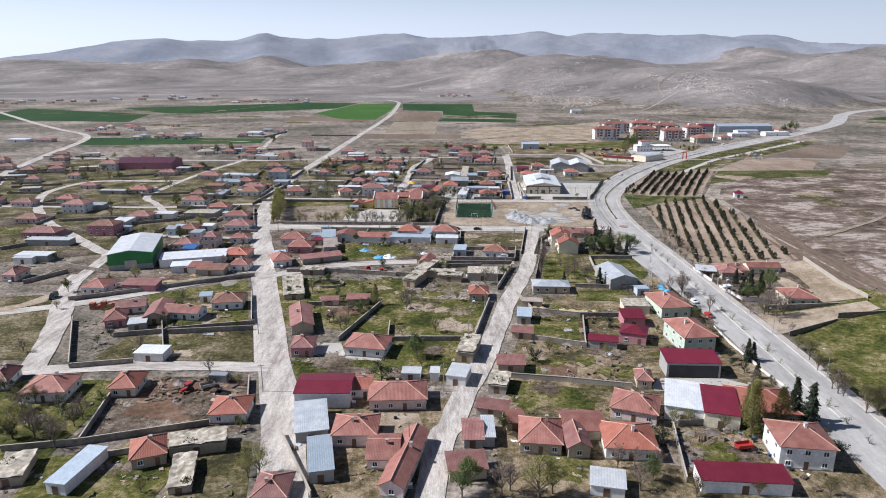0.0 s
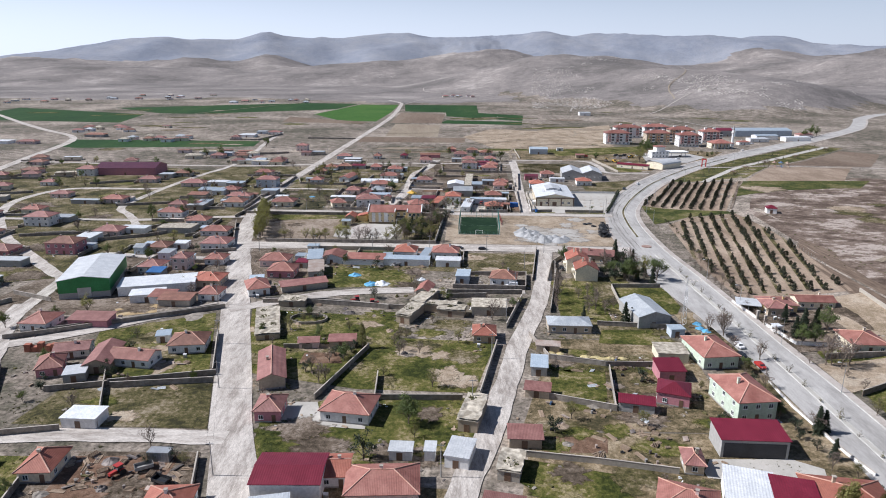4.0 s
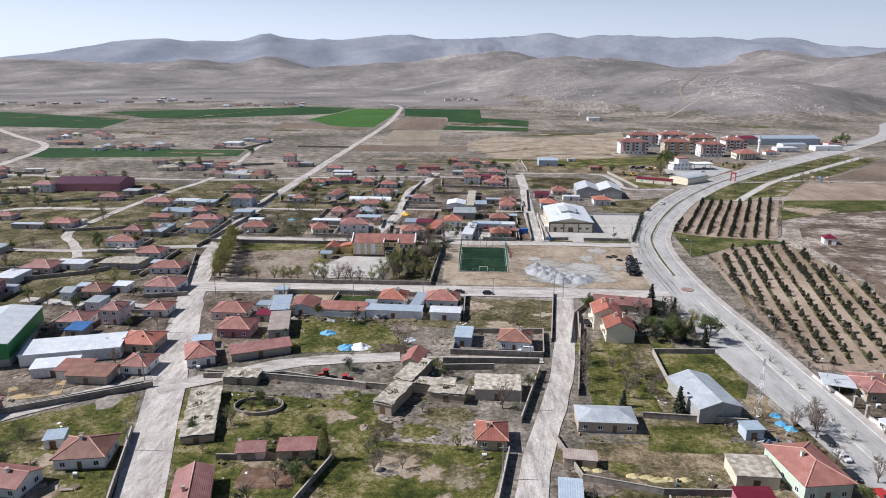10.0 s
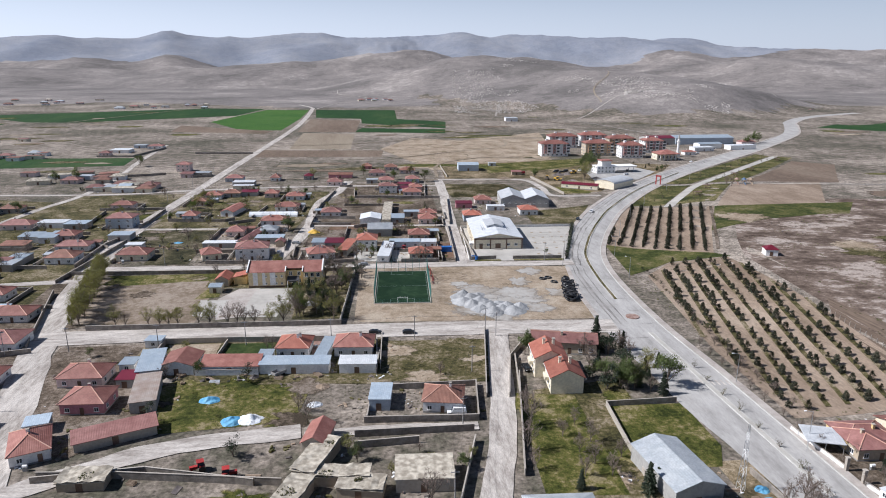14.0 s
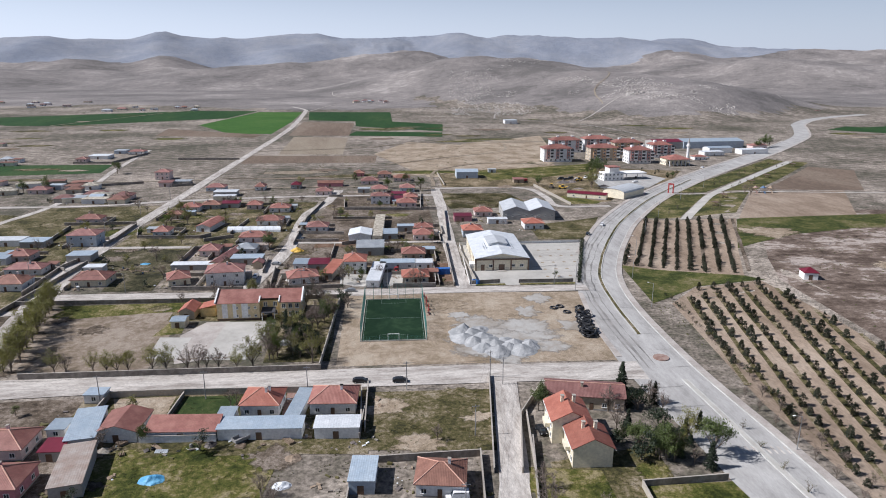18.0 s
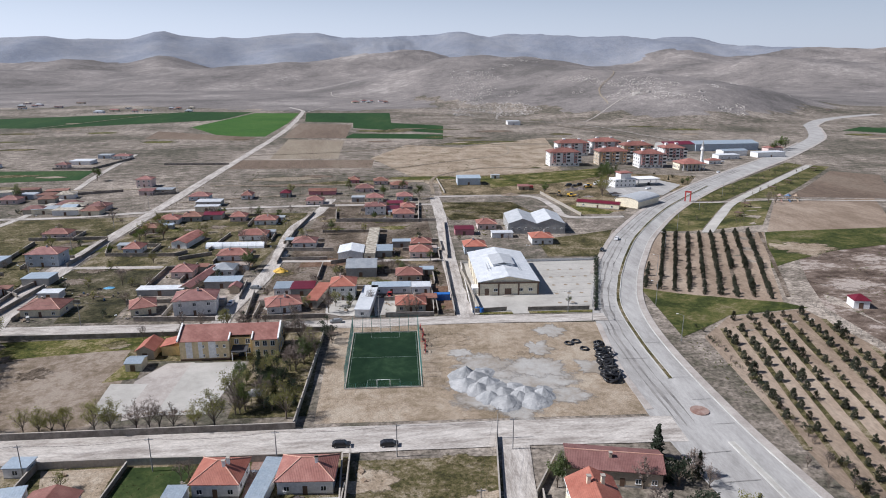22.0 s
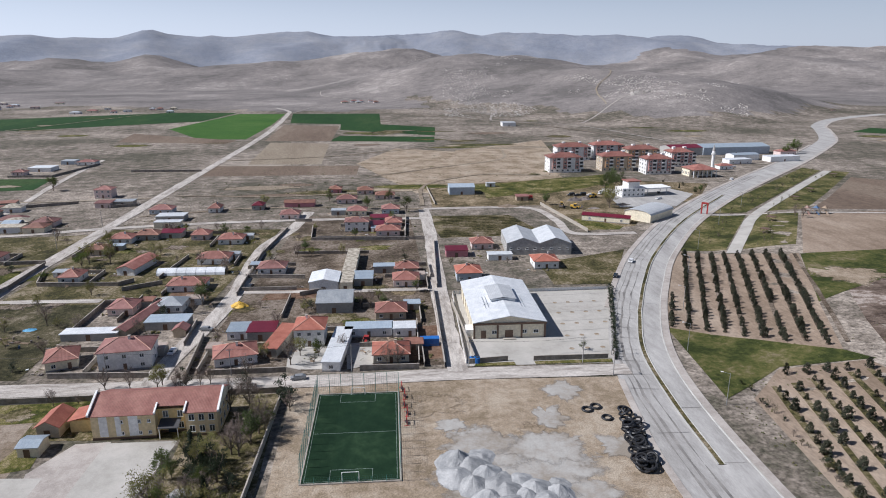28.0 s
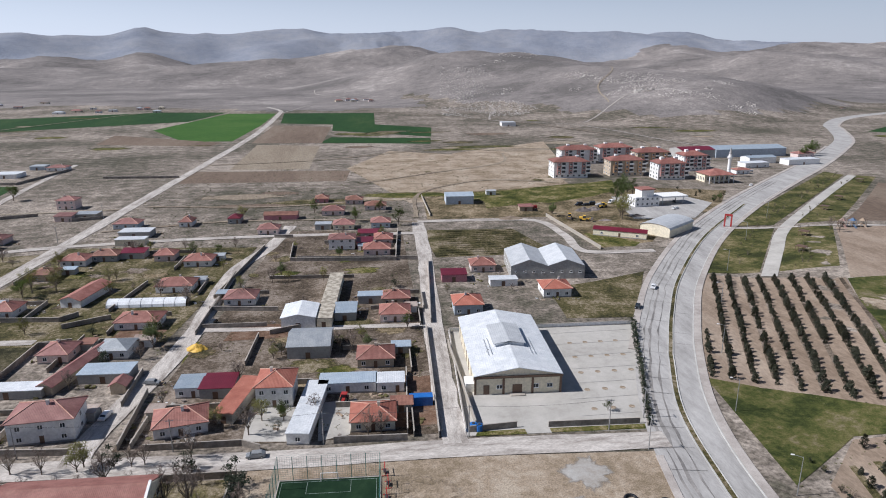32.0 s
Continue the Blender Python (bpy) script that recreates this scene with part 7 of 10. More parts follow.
def pitch():
    cx, cy, rot, w, d = 18.9, 393.6, -2.8, 21.0, 39.0
    e = thing("football_pitch", cx, cy, rot, "small fenced artificial-turf football pitch", "pitch")
    part("turf", Build().box(-w / 2, -d / 2, -0.1, w / 2, d / 2, 0.22), "turf", e, "dark green artificial turf")
    t, z = 0.07, 0.226
    for n, q in (("touch_line", (-w / 2 + 0.5, -d / 2 + 0.5, -w / 2 + 0.5 + t, d / 2 - 0.5)), ("touch_line", (w / 2 - 0.5 - t, -d / 2 + 0.5, w / 2 - 0.5, d / 2 - 0.5)),
                 ("goal_line", (-w / 2 + 0.5, -d / 2 + 0.5, w / 2 - 0.5, -d / 2 + 0.5 + t)), ("goal_line", (-w / 2 + 0.5, d / 2 - 0.5 - t, w / 2 - 0.5, d / 2 - 0.5)), ("halfway_line", (-w / 2 + 0.5, -t / 2, w / 2 - 0.5, t / 2)),
                 ("box_line", (-4.6, d / 2 - 4.6, 4.6, d / 2 - 4.6 + t)), ("box_line", (-4.6, d / 2 - 4.5, -4.6 + t, d / 2 - 0.6)), ("box_line", (4.6 - t, d / 2 - 4.5, 4.6, d / 2 - 0.6)),
                 ("box_line", (-4.6, -d / 2 + 4.6 - t, 4.6, -d / 2 + 4.6)), ("box_line", (-4.6, -d / 2 + 0.6, -4.6 + t, -d / 2 + 4.5)), ("box_line", (4.6 - t, -d / 2 + 0.6, 4.6, -d / 2 + 4.5))):
        part(n, Build().box(q[0], q[1], 0.21, q[2], q[3], z), "line_white", e)
    part("rim", Build().box(-w / 2 - 0.4, -d / 2 - 0.4, -0.1, w / 2 + 0.4, -d / 2 - 0.003, 0.3), "coping", e)
    part("rim", Build().box(-w / 2 - 0.4, d / 2 + 0.003, -0.1, w / 2 + 0.4, d / 2 + 0.4, 0.3), "coping", e)
    part("rim", Build().box(-w / 2 - 0.4, -d / 2, -0.1, -w / 2 - 0.003, d / 2, 0.3), "coping", e)
    part("rim", Build().box(w / 2 + 0.003, -d / 2, -0.1, w / 2 + 0.4, d / 2, 0.3), "coping", e)
    X, Y, H = w / 2 + 0.25, d / 2 + 0.25, 6.0
    ring = [(-X, -Y), (X, -Y), (X, Y), (-X, Y)]
    for (x0, y0), (x1, y1) in zip(ring, ring[1:] + ring[:1]):
        L = math.hypot(x1 - x0, y1 - y0)
        hh = 1.6 if y0 == y1 == -Y else H
        n = round(L / 3)
        for i in range(n):
            u = i / n
            part("fence_post", Build().bar((x0 + (x1 - x0) * u, y0 + (y1 - y0) * u, 0), (x0 + (x1 - x0) * u, y0 + (y1 - y0) * u, hh), 0.07), "fence_teal", e)
        net = Build()
        for k in range(int(hh / 0.5) + 1):
            net.bar((x0, y0, 0.3 + k * 0.5), (x1, y1, 0.3 + k * 0.5), 0.016, 3)
        m = int(L / 0.5)
        for i in range(m):
            u = i / m
            net.bar((x0 + (x1 - x0) * u, y0 + (y1 - y0) * u, 0.3), (x0 + (x1 - x0) * u, y0 + (y1 - y0) * u, hh), 0.014, 3)
        part("fence_net", net, "fence_teal", e, "green wire netting")
    for s in (-1, 1):
        g = thing("goal", *(pose(cx, cy, 0, 0, 0, rot) @ Vector((0, s * (d / 2 - 0.6), 0))).xy, rot + (180 if s > 0 else 0), "white tubular football goal", "goal", "goals", 0.22)
        for x in (-1.8, 1.8):
            part("post", Build().bar((x, 0, 0), (x, 0, 2.0), 0.07), "frame_white", g)
            part("brace", Build().bar((x, 0, 2.0), (x, -0.9, 0), 0.04), "frame_white", g)
        part("crossbar", Build().bar((-1.8, 0, 2.0), (1.8, 0, 2.0), 0.07), "frame_white", g)


def flats():
    for x, y, w, d, h, rh, shape, lab in ((59.3, 303.6, 9.0, 9.4, 5.0, 2.4, "gy", "nearer"), (57.4, 314.0, 9.0, 10.0, 6.2, 2.4, "gy", "taller")):
        e = thing("teachers_house", x, y, -5, "cream two-storey staff house with orange gabled tile roof", "house", "staff houses")
        b = Build().box(-w / 2, -d / 2, -0.4, w / 2, d / 2, h)
        b.add([(q, s * d / 2, z) for s in (-1, 1) for q, z in ((-w / 2, h), (w / 2, h), (0, h + rh))], [(0, 1, 2), (3, 5, 4), (0, 3, 4, 1), (1, 4, 5, 2), (2, 5, 3, 0)])
        part("wall", b, "wall_cream", e)
        P, R = roof_planes("gy", w, d, h + 0.08, rh, 0.45)
        part("roof", Build().shell(P, 0.18), "tile_new", e)
        part("gutter", Build().box(-w / 2 - 0.5, -d / 2 - 0.5, h - 0.45, -w / 2 - 0.38, d / 2 + 0.5, h - 0.3), "frame_white", e)
        part("gutter", Build().box(w / 2 + 0.38, -d / 2 - 0.5, h - 0.45, w / 2 + 0.5, d / 2 + 0.5, h - 0.3), "frame_white", e)
        for q in (-1.2, 1.6):
            c = part("chimney", Build().box(q - 0.35, 0.5, h, q + 0.35, 1.2, h + rh + 1.0), "wall_cream", e)
            part("cap", Build().box(q - 0.45, 0.4, h + rh + 1.0, q + 0.45, 1.3, h + rh + 1.15), "coping", c)
        for k in range(2):
            for i in range(3):
                window_on(e, -w / 2, d * ((i + 0.5) / 3 - 0.5), 0.9 + 2.7 * k, -90, 1.2, 1.3)
                window_on(e, w / 2, d * ((i + 0.5) / 3 - 0.5), 0.9 + 2.7 * k, 90, 1.2, 1.3)
        part("balcony", Build().box(-w / 2 - 1.2, -2, 2.7, -w / 2 - 0.02, 1.5, 3.7), "wall_cream", e)
    house(66.5, 328.2, -14, 20, 8.5, 4.0, "gx", 1.6, "tan", "tile_pink", name="clinic", group="staff houses")


def apartment(x, y, rot, w, d, floors, wall, band):
    e = thing("apartment_block", x, y, rot, f"{floors}-storey {wall} apartment block with red bands and a tiled roof", "apartments", "new apartment blocks")
    h = floors * 2.9 + 0.6
    part("wall", Build().box(-w / 2, -d / 2, -0.4, w / 2, d / 2, h), "wall_" + wall, e)
    P, R = roof_planes("hip", w, d, h + 0.1, 3.0, 0.9)
    part("roof", Build().shell(P, 0.25), "tile", e)
    for q in (-0.25, 0.25):
        part("roof_dormer", Build().box(q * w - 1.2, -1.5, h + 1, q * w + 1.2, 1.5, h + 3.6), "wall_white", e)
    for q in (-0.36, -0.02, 0.36):
        part("facade_bay", Build().box(q * w - 1.3, -d / 2 - 1.0, 2.9, q * w + 1.3, -d / 2 - 0.005, h - 0.5), band, e, "coloured projecting bay")
        for k in range(1, floors):
            bal = part("balcony", Build().box(q * w + 2.2, -d / 2 - 1.4, 0.1 + 2.9 * k, q * w + 5.2, -d / 2 - 0.01, 1.1 + 2.9 * k), "wall_white", e)
            # dark panel on the wall for the shade in the balcony recess
            part("opening", Build().box(q * w + 2.4, -d / 2 - 0.09, 0.75 + 2.9 * k, q * w + 5.0, -d / 2 - 0.004, 2.7 + 2.9 * k), "dark", bal)
            window_on(e, q * w, -d / 2 - 1.0, 0.7 + 2.9 * k, 0, 1.6, 1.5)
    for k in range(floors):
        for i in range(3):
            window_on(e, -w / 2, d * ((i + 0.5) / 3 - 0.5), 0.9 + 2.9 * k, -90, 1.6, 1.5)
    for i in range(6):
        window_on(e, w * ((i + 0.5) / 6 - 0.5), -d / 2, 0.9, 0, 1.6, 1.5)


def civic():
    for x, y, w, d, f, wl, bd in ((186.5, 769, 26, 15, 4, "white", "wall_red_band"), (214, 833, 30, 15, 4, "white", "wall_red_band"), (230.6, 770, 26, 15, 4, "tan", "wall_orange_band"), (250, 842, 28, 15, 4, "white", "wall_red_band"),
                                 (269, 809, 27, 15, 4, "tan", "wall_orange_band"), (257, 751, 21, 15, 4, "white", "wall_red_band"), (294, 787, 19, 15, 4, "white", "wall_red_band")):
        apartment(x, y, -1, w, d, f, wl, bd)
    m = thing("mosque", 285.5, 735, 3, "small cream mosque with a red hipped roof and arcade", "mosque")
    part("wall", Build().box(-10, -4, -0.3, 10, 8, 6), "wall_cream", m)
    P, R = roof_planes("hip", 20, 18, 6.1, 3.2, 0.8)
    part("roof", Build().shell([[(a, b - 1, c) for a, b, c in r] for r in P], 0.2), "tile", m)
    for i in range(6):
        part("column", Build().bar((-9.4 + 3.76 * i, -9.2, 0), (-9.4 + 3.76 * i, -9.2, 6), 0.35, 8), "wall_white", m)
    for i in range(5):
        window_on(m, -7.5 + 3.75 * i, -4, 1.2, 0, 1.3, 2.6)
        window_on(m, -10, -2.5 + 2.2 * i, 1.2, -90, 1.0, 2.4)
    t = thing("minaret", 305, 750, 0, "slender white minaret with a balcony and pointed cap", "minaret")
    part("base", Build().box(-1.6, -1.6, -0.3, 1.6, 1.6, 4), "wall_white", t)
    part("shaft", Build().bar((0, 0, 4), (0, 0, 17), 1.15, 12), "wall_white", t)
    part("balcony", Build().bar((0, 0, 14), (0, 0, 15.1), 1.9, 12), "wall_white", t)
    part("cap", Build().bar((0, 0, 17), (0, 0, 22), 1.3, 12, 0.05), "plinth", t)
    house(381, 857, 2, 69, 26, 7, "gx", 2.2, "pale_blue", "sheet_blue", name="factory", plain=True, group="workshops")
    house(338, 855, 4, 48, 22, 7, "gx", 2.0, "grey", "sheet_maroon", name="factory", plain=True, group="workshops")
    house(368, 812, 6, 26, 12, 5, "gx", 1.2, "white", "sheet_blue", name="workshop", plain=True, group="workshops")
    house(398, 800, 6, 30, 11, 4.5, "flat", 0, "white", "sheet_white", name="workshop", plain=True, group="workshops")
    house(350, 790, 6, 22, 10, 4, "flat", 0, "white", "sheet_white", name="workshop", group="workshops")
    house(425, 835, 10, 18, 9, 4, "hip", 1.6, "pink", "tile_pink", group="village houses")
    house(322, 762, 6, 12, 7, 3.4, "hip", 1.2, "white", "tile", group="village houses")
    s = thing("filling_station", 200, 664, 6, "white filling station with a square tower and canopy", "station")
    part("wall", Build().box(-8, -5, -0.3, 8, 5, 6), "wall_white", s)
    part("tower", Build().box(-3.5, -4, 6, 4.5, 4, 10), "wall_white", s)
    part("tower_roof", Build().box(-4.2, -4.7, 10, 5.2, 4.7, 10.6), "tile", s)
    part("canopy", Build().box(10, -4, 4.6, 28, 8, 5.4), "wall_white", s, "flat white pump canopy")
    for a, b in ((12, -2), (26, -2), (12, 6), (26, 6)):
        part("canopy_post", Build().bar((a, b, 0), (a, b, 4.6), 0.25), "steel", s)
    wins(s, 16, 10, 2, 5, 3)
    sheet("forecourt", "asphalt", [(180, 630), (215, 628), (245, 664), (236, 690), (190, 690)], "grey asphalt forecourt", 0.06)
    house(158.5, 597, -29, 26, 7, 3.2, "gx", 1.0, "cream", "sheet_maroon", name="market_hall", group="workshops")
    h = thing("sports_shed", 186, 603, 38, "cream shed with a curved white metal roof", "shed", "workshops")
    part("wall", Build().box(-13, -8, -0.3, 13, 8, 4.2), "wall_cream", h)
    n = 8
    part("roof", Build().arch(-13.4, 13.4, [(-8.4 * math.cos(math.pi * i / n), 4.2 + 2.2 * math.sin(math.pi * i / n)) for i in range(n + 1)], 0.15), "sheet_white", h)
    for s in (-1, 1):
        part("end_wall", Build().add([(s * 13, -8.2 * math.cos(math.pi * i / n), 4.2 + 2.1 * math.sin(math.pi * i / n)) for i in range(n + 1)], [tuple(range(n + 1)) if s > 0 else tuple(range(n, -1, -1))]), "wall_cream", h)
    g = thing("street_arch", 221.5, 606, -40, "bright red metal arch beside the road", "arch")
    for x in (-1.6, 1.6):
        part("leg", Build().box(x - 0.35, -0.35, 0, x + 0.35, 0.35, 6), "red_paint", g)
    part("beam", Build().box(-1.95, -0.35, 6, 1.95, 0.35, 7), "red_paint", g)


def west_quarter():
    g = thing("green_hall", -141.0, 292.0, 14.5, "tall green-clad hall with a white gabled roof", "hall")
    w, d, h = 18.0, 32.0, 7.4
    part("base_wall", Build().box(-w / 2, -d / 2, -0.3, w / 2, d / 2, 2.4), "wall_grey", g)
    b = Build().box(-w / 2 - 0.05, -d / 2 - 0.05, 2.4, w / 2 + 0.05, d / 2 + 0.05, h)
    b.add([(q, s * (d / 2 + 0.05), z) for s in (-1, 1) for q, z in ((-w / 2, h), (w / 2, h), (0, h + 1.4))], [(0, 1, 2), (3, 5, 4), (0, 3, 4, 1), (1, 4, 5, 2), (2, 5, 3, 0)])
    part("cladding", b, "clad_green", g, "deep green metal cladding")
    P, R = roof_planes("gy", w, d, h + 0.1, 1.4, 0.35)
    part("roof", Build().shell(P, 0.16), "sheet_white", g)
    part("door", Build().box(-2.4, -d / 2 - 0.15, 0, 2.4, -d / 2 - 0.06, 4.2), "steel", g)
    house(-113, 287, 14, 28, 11, 3.6, "shed", 0.4, "white", "sheet_white", name="workshop", plain=True, group="workshops")
    house(-112, 275, 14, 12, 6, 3, "shed", 0.4, "white", "sheet_white", name="workshop", plain=True, group="workshops")
    house(-252, 566, 1, 47, 24, 5.5, "gx", 3.2, "rose", "sheet_purple", name="warehouse", plain=True, group="workshops")
    rnd = random.Random(5)
    spots = 0
    walls, roofs = ("white", "pink", "grey", "cream", "tan", "stone"), ("tile_pink", "tile_old", "tile_pink", "tile", "sheet_grey", "sheet_white", "mud_roof")
    taken = [(o.location.x, o.location.y) for o in scene.objects if o.parent is None and o.type == "EMPTY"]
    while spots < 16:
        x, y = rnd.uniform(-400, -235), rnd.uniform(300, 640)
        if x < -0.62 * y - 40 or x > -0.0 * y - 128 or any(math.hypot(x - a, y - b) < 17 for a, b in taken) or math.hypot(x + 252, y - 566) < 40 or (y > 600 and rnd.random() < 0.5):
            continue
        if min((Vector((x, y)) - q).length for q in smooth_line([(-158, 300), (-168, 308), (-230, 371), (-275, 450), (-272, 498), (-273, 525)], 4)) < 11:
            continue
        r = rnd.choice(roofs)
        if r == "mud_roof" or r.startswith("sheet"):
            house(x, y, rnd.choice((-3, 8, 14)), rnd.uniform(7, 15), rnd.uniform(5, 8), 2.8, "flat", 0, rnd.choice(walls), r, name="shed", plain=True, group="sheds")
        else:
            house(x, y, rnd.choice((-3, 8, 14)), rnd.uniform(9, 13), rnd.uniform(8, 10), 3.1, "hip", 2.0, rnd.choice(walls), r, front=1, side=0)
        taken.append((x, y))
        a = rnd.uniform(10, 16)
        garden_wall(x - a, y - 9, x + a, y - 9 + rnd.uniform(-1, 1), 1.5)
        if rnd.random() < 0.6:
            garden_wall(x - a, y - 9, x - a + 2, y + 8, 1.5)
        spots += 1


def hamlets():
    """Scattered low houses far out on the plain."""
    rnd = random.Random(9)
    for cx, cy, n, r in ((-330, 790, 9, 40), (-215, 660, 8, 45), (-160, 620, 6, 24), (-420, 900, 10, 50), (-380, 1500, 9, 90), (-700, 1650, 12, 140), (30, 1720, 6, 50), (420, 1880, 5, 60), (-560, 700, 12, 60), (-900, 1500, 10, 120), (900, 1900, 5, 60), (820, 1330, 4, 50)):
        for _ in range(n):
            x, y = cx + rnd.uniform(-r, r), cy + rnd.uniform(-r, r) * 0.6
            house(x, y, rnd.choice((-3, 6, 12)), rnd.uniform(9, 17), rnd.uniform(7, 10), 3.0, rnd.choice(("flat", "hip", "hip")), 1.8, rnd.choice(("white", "pink", "stone", "cream")), rnd.choice(("tile_old", "tile_pink", "sheet_grey", "mud_roof")), plain=True)


trading_hall()
twin_hall()
school()
pitch()
flats()
civic()
west_quarter()
hamlets()


def parcels():
    """Yard walls and lean-to sheds round the houses of the north quarter."""
    rnd = random.Random(17)
    for o in [q for q in scene.objects if q.parent is None and q.name.split(".")[0] == "house" and (430 < q.location.y < 610 and -112 < q.location.x < 48 or 305 < q.location.y < 560 and -240 < q.location.x <= -112)]:
        x, y = o.location.x, o.location.y
        a, b = rnd.uniform(8, 10), rnd.uniform(7.5, 9)
        garden_wall(x - a, y + b, x + a, y + b - 0.8, 1.6)
        if rnd.random() < 0.75:
            s = rnd.choice((-1, 1))
            garden_wall(x + s * a, y - b, x + s * a + 0.6, y + b, 1.6)
        if rnd.random() < 0.55:
            s = rnd.choice((-1, 1))
            house(x + s * (a - 2), y + b - 3, -3, rnd.uniform(3.5, 6), 3.6, 2.3, "shed", 0.3, rnd.choice(("grey", "white", "stone")), rnd.choice(("sheet_grey", "sheet_rust", "tile_old", "sheet_blue")), name="shed", plain=True, group="sheds")


parcels()


def gardens():
    """The overgrown gardens of the school and of the staff houses."""
    rnd = random.Random(83)
    for x0, x1, y0, y1, n in ((-21, -4, 363, 390, 20), (67, 86, 296, 326, 20), (-12, -2, 392, 412, 8)):
        for _ in range(n):
            plant(rnd.choice(("leafy", "bare", "spring", "dark", "conifer", "bare")), rnd.uniform(x0, x1), rnd.uniform(y0, y1), rnd.uniform(3.5, 7.0))


def yard_growth():
    """Shrubs and fruit trees close to the houses."""
    rnd = random.Random(71)
    homes = [(o.location.x, o.location.y) for o in scene.objects if o.parent is None and o.type == "EMPTY" and 110 < o.location.y < 620 and not (350 < o.location.y < 424 and -100 < o.location.x < 100)]
    made = 0
    for x, y in homes:
        if x > 92 or made > 150 or rnd.random() < 0.3:
            continue
        a = rnd.uniform(0, 6.3)
        p, q = x + 9.5 * math.cos(a), y + 8.0 * math.sin(a)
        if 348 < q < 430 or any(math.hypot(p - i, q - j) < 7.2 for i, j in homes) or ((RX - p) ** 2 + (RY - q) ** 2 < (RW + 2.5) ** 2).any():
            continue
        plant(rnd.choice(("bare", "leafy", "dark", "bare", "spring", "dark")), p, q, rnd.uniform(2.4, 5.0))
        made += 1

# ---- trees ----
def limbs(b, rnd, base, tip, r, depth, spread, shoots, out, keep=0.62):
    """A limb and, from it, smaller ones; out gathers the ends."""
    b.bar(base, tip, r, 5 if r > 0.05 else 3, r * 0.6)
    if depth == 0:
        out.append(tip)
        return
    d = tip - base
    for _ in range(shoots):
        u = rnd.uniform(0.45, 1.0)
        p = base + d * u
        t = Vector((rnd.uniform(-1, 1), rnd.uniform(-1, 1), rnd.uniform(0.1, 0.9))) * spread + d.normalized() * 0.6
        limbs(b, rnd, p, p + t.normalized() * d.length * keep * rnd.uniform(0.75, 1.15), r * 0.5, depth - 1, spread, shoots, out, keep)


def leaves(b, rnd, p, n, r, size, flat=1.0):
    for _ in range(n):
        q = p + Vector((rnd.gauss(0, r), rnd.gauss(0, r), rnd.gauss(0, r * flat)))
        u = Vector((rnd.uniform(-1, 1), rnd.uniform(-1, 1), rnd.uniform(-1, 1))).normalized()
        v = u.orthogonal().normalized()
        s = size * rnd.uniform(0.6, 1.3)
        b.add([q - u * s, q + v * s * 0.7, q + u * s, q - v * s * 0.7], [(0, 1, 2, 3)])


TREES = {}


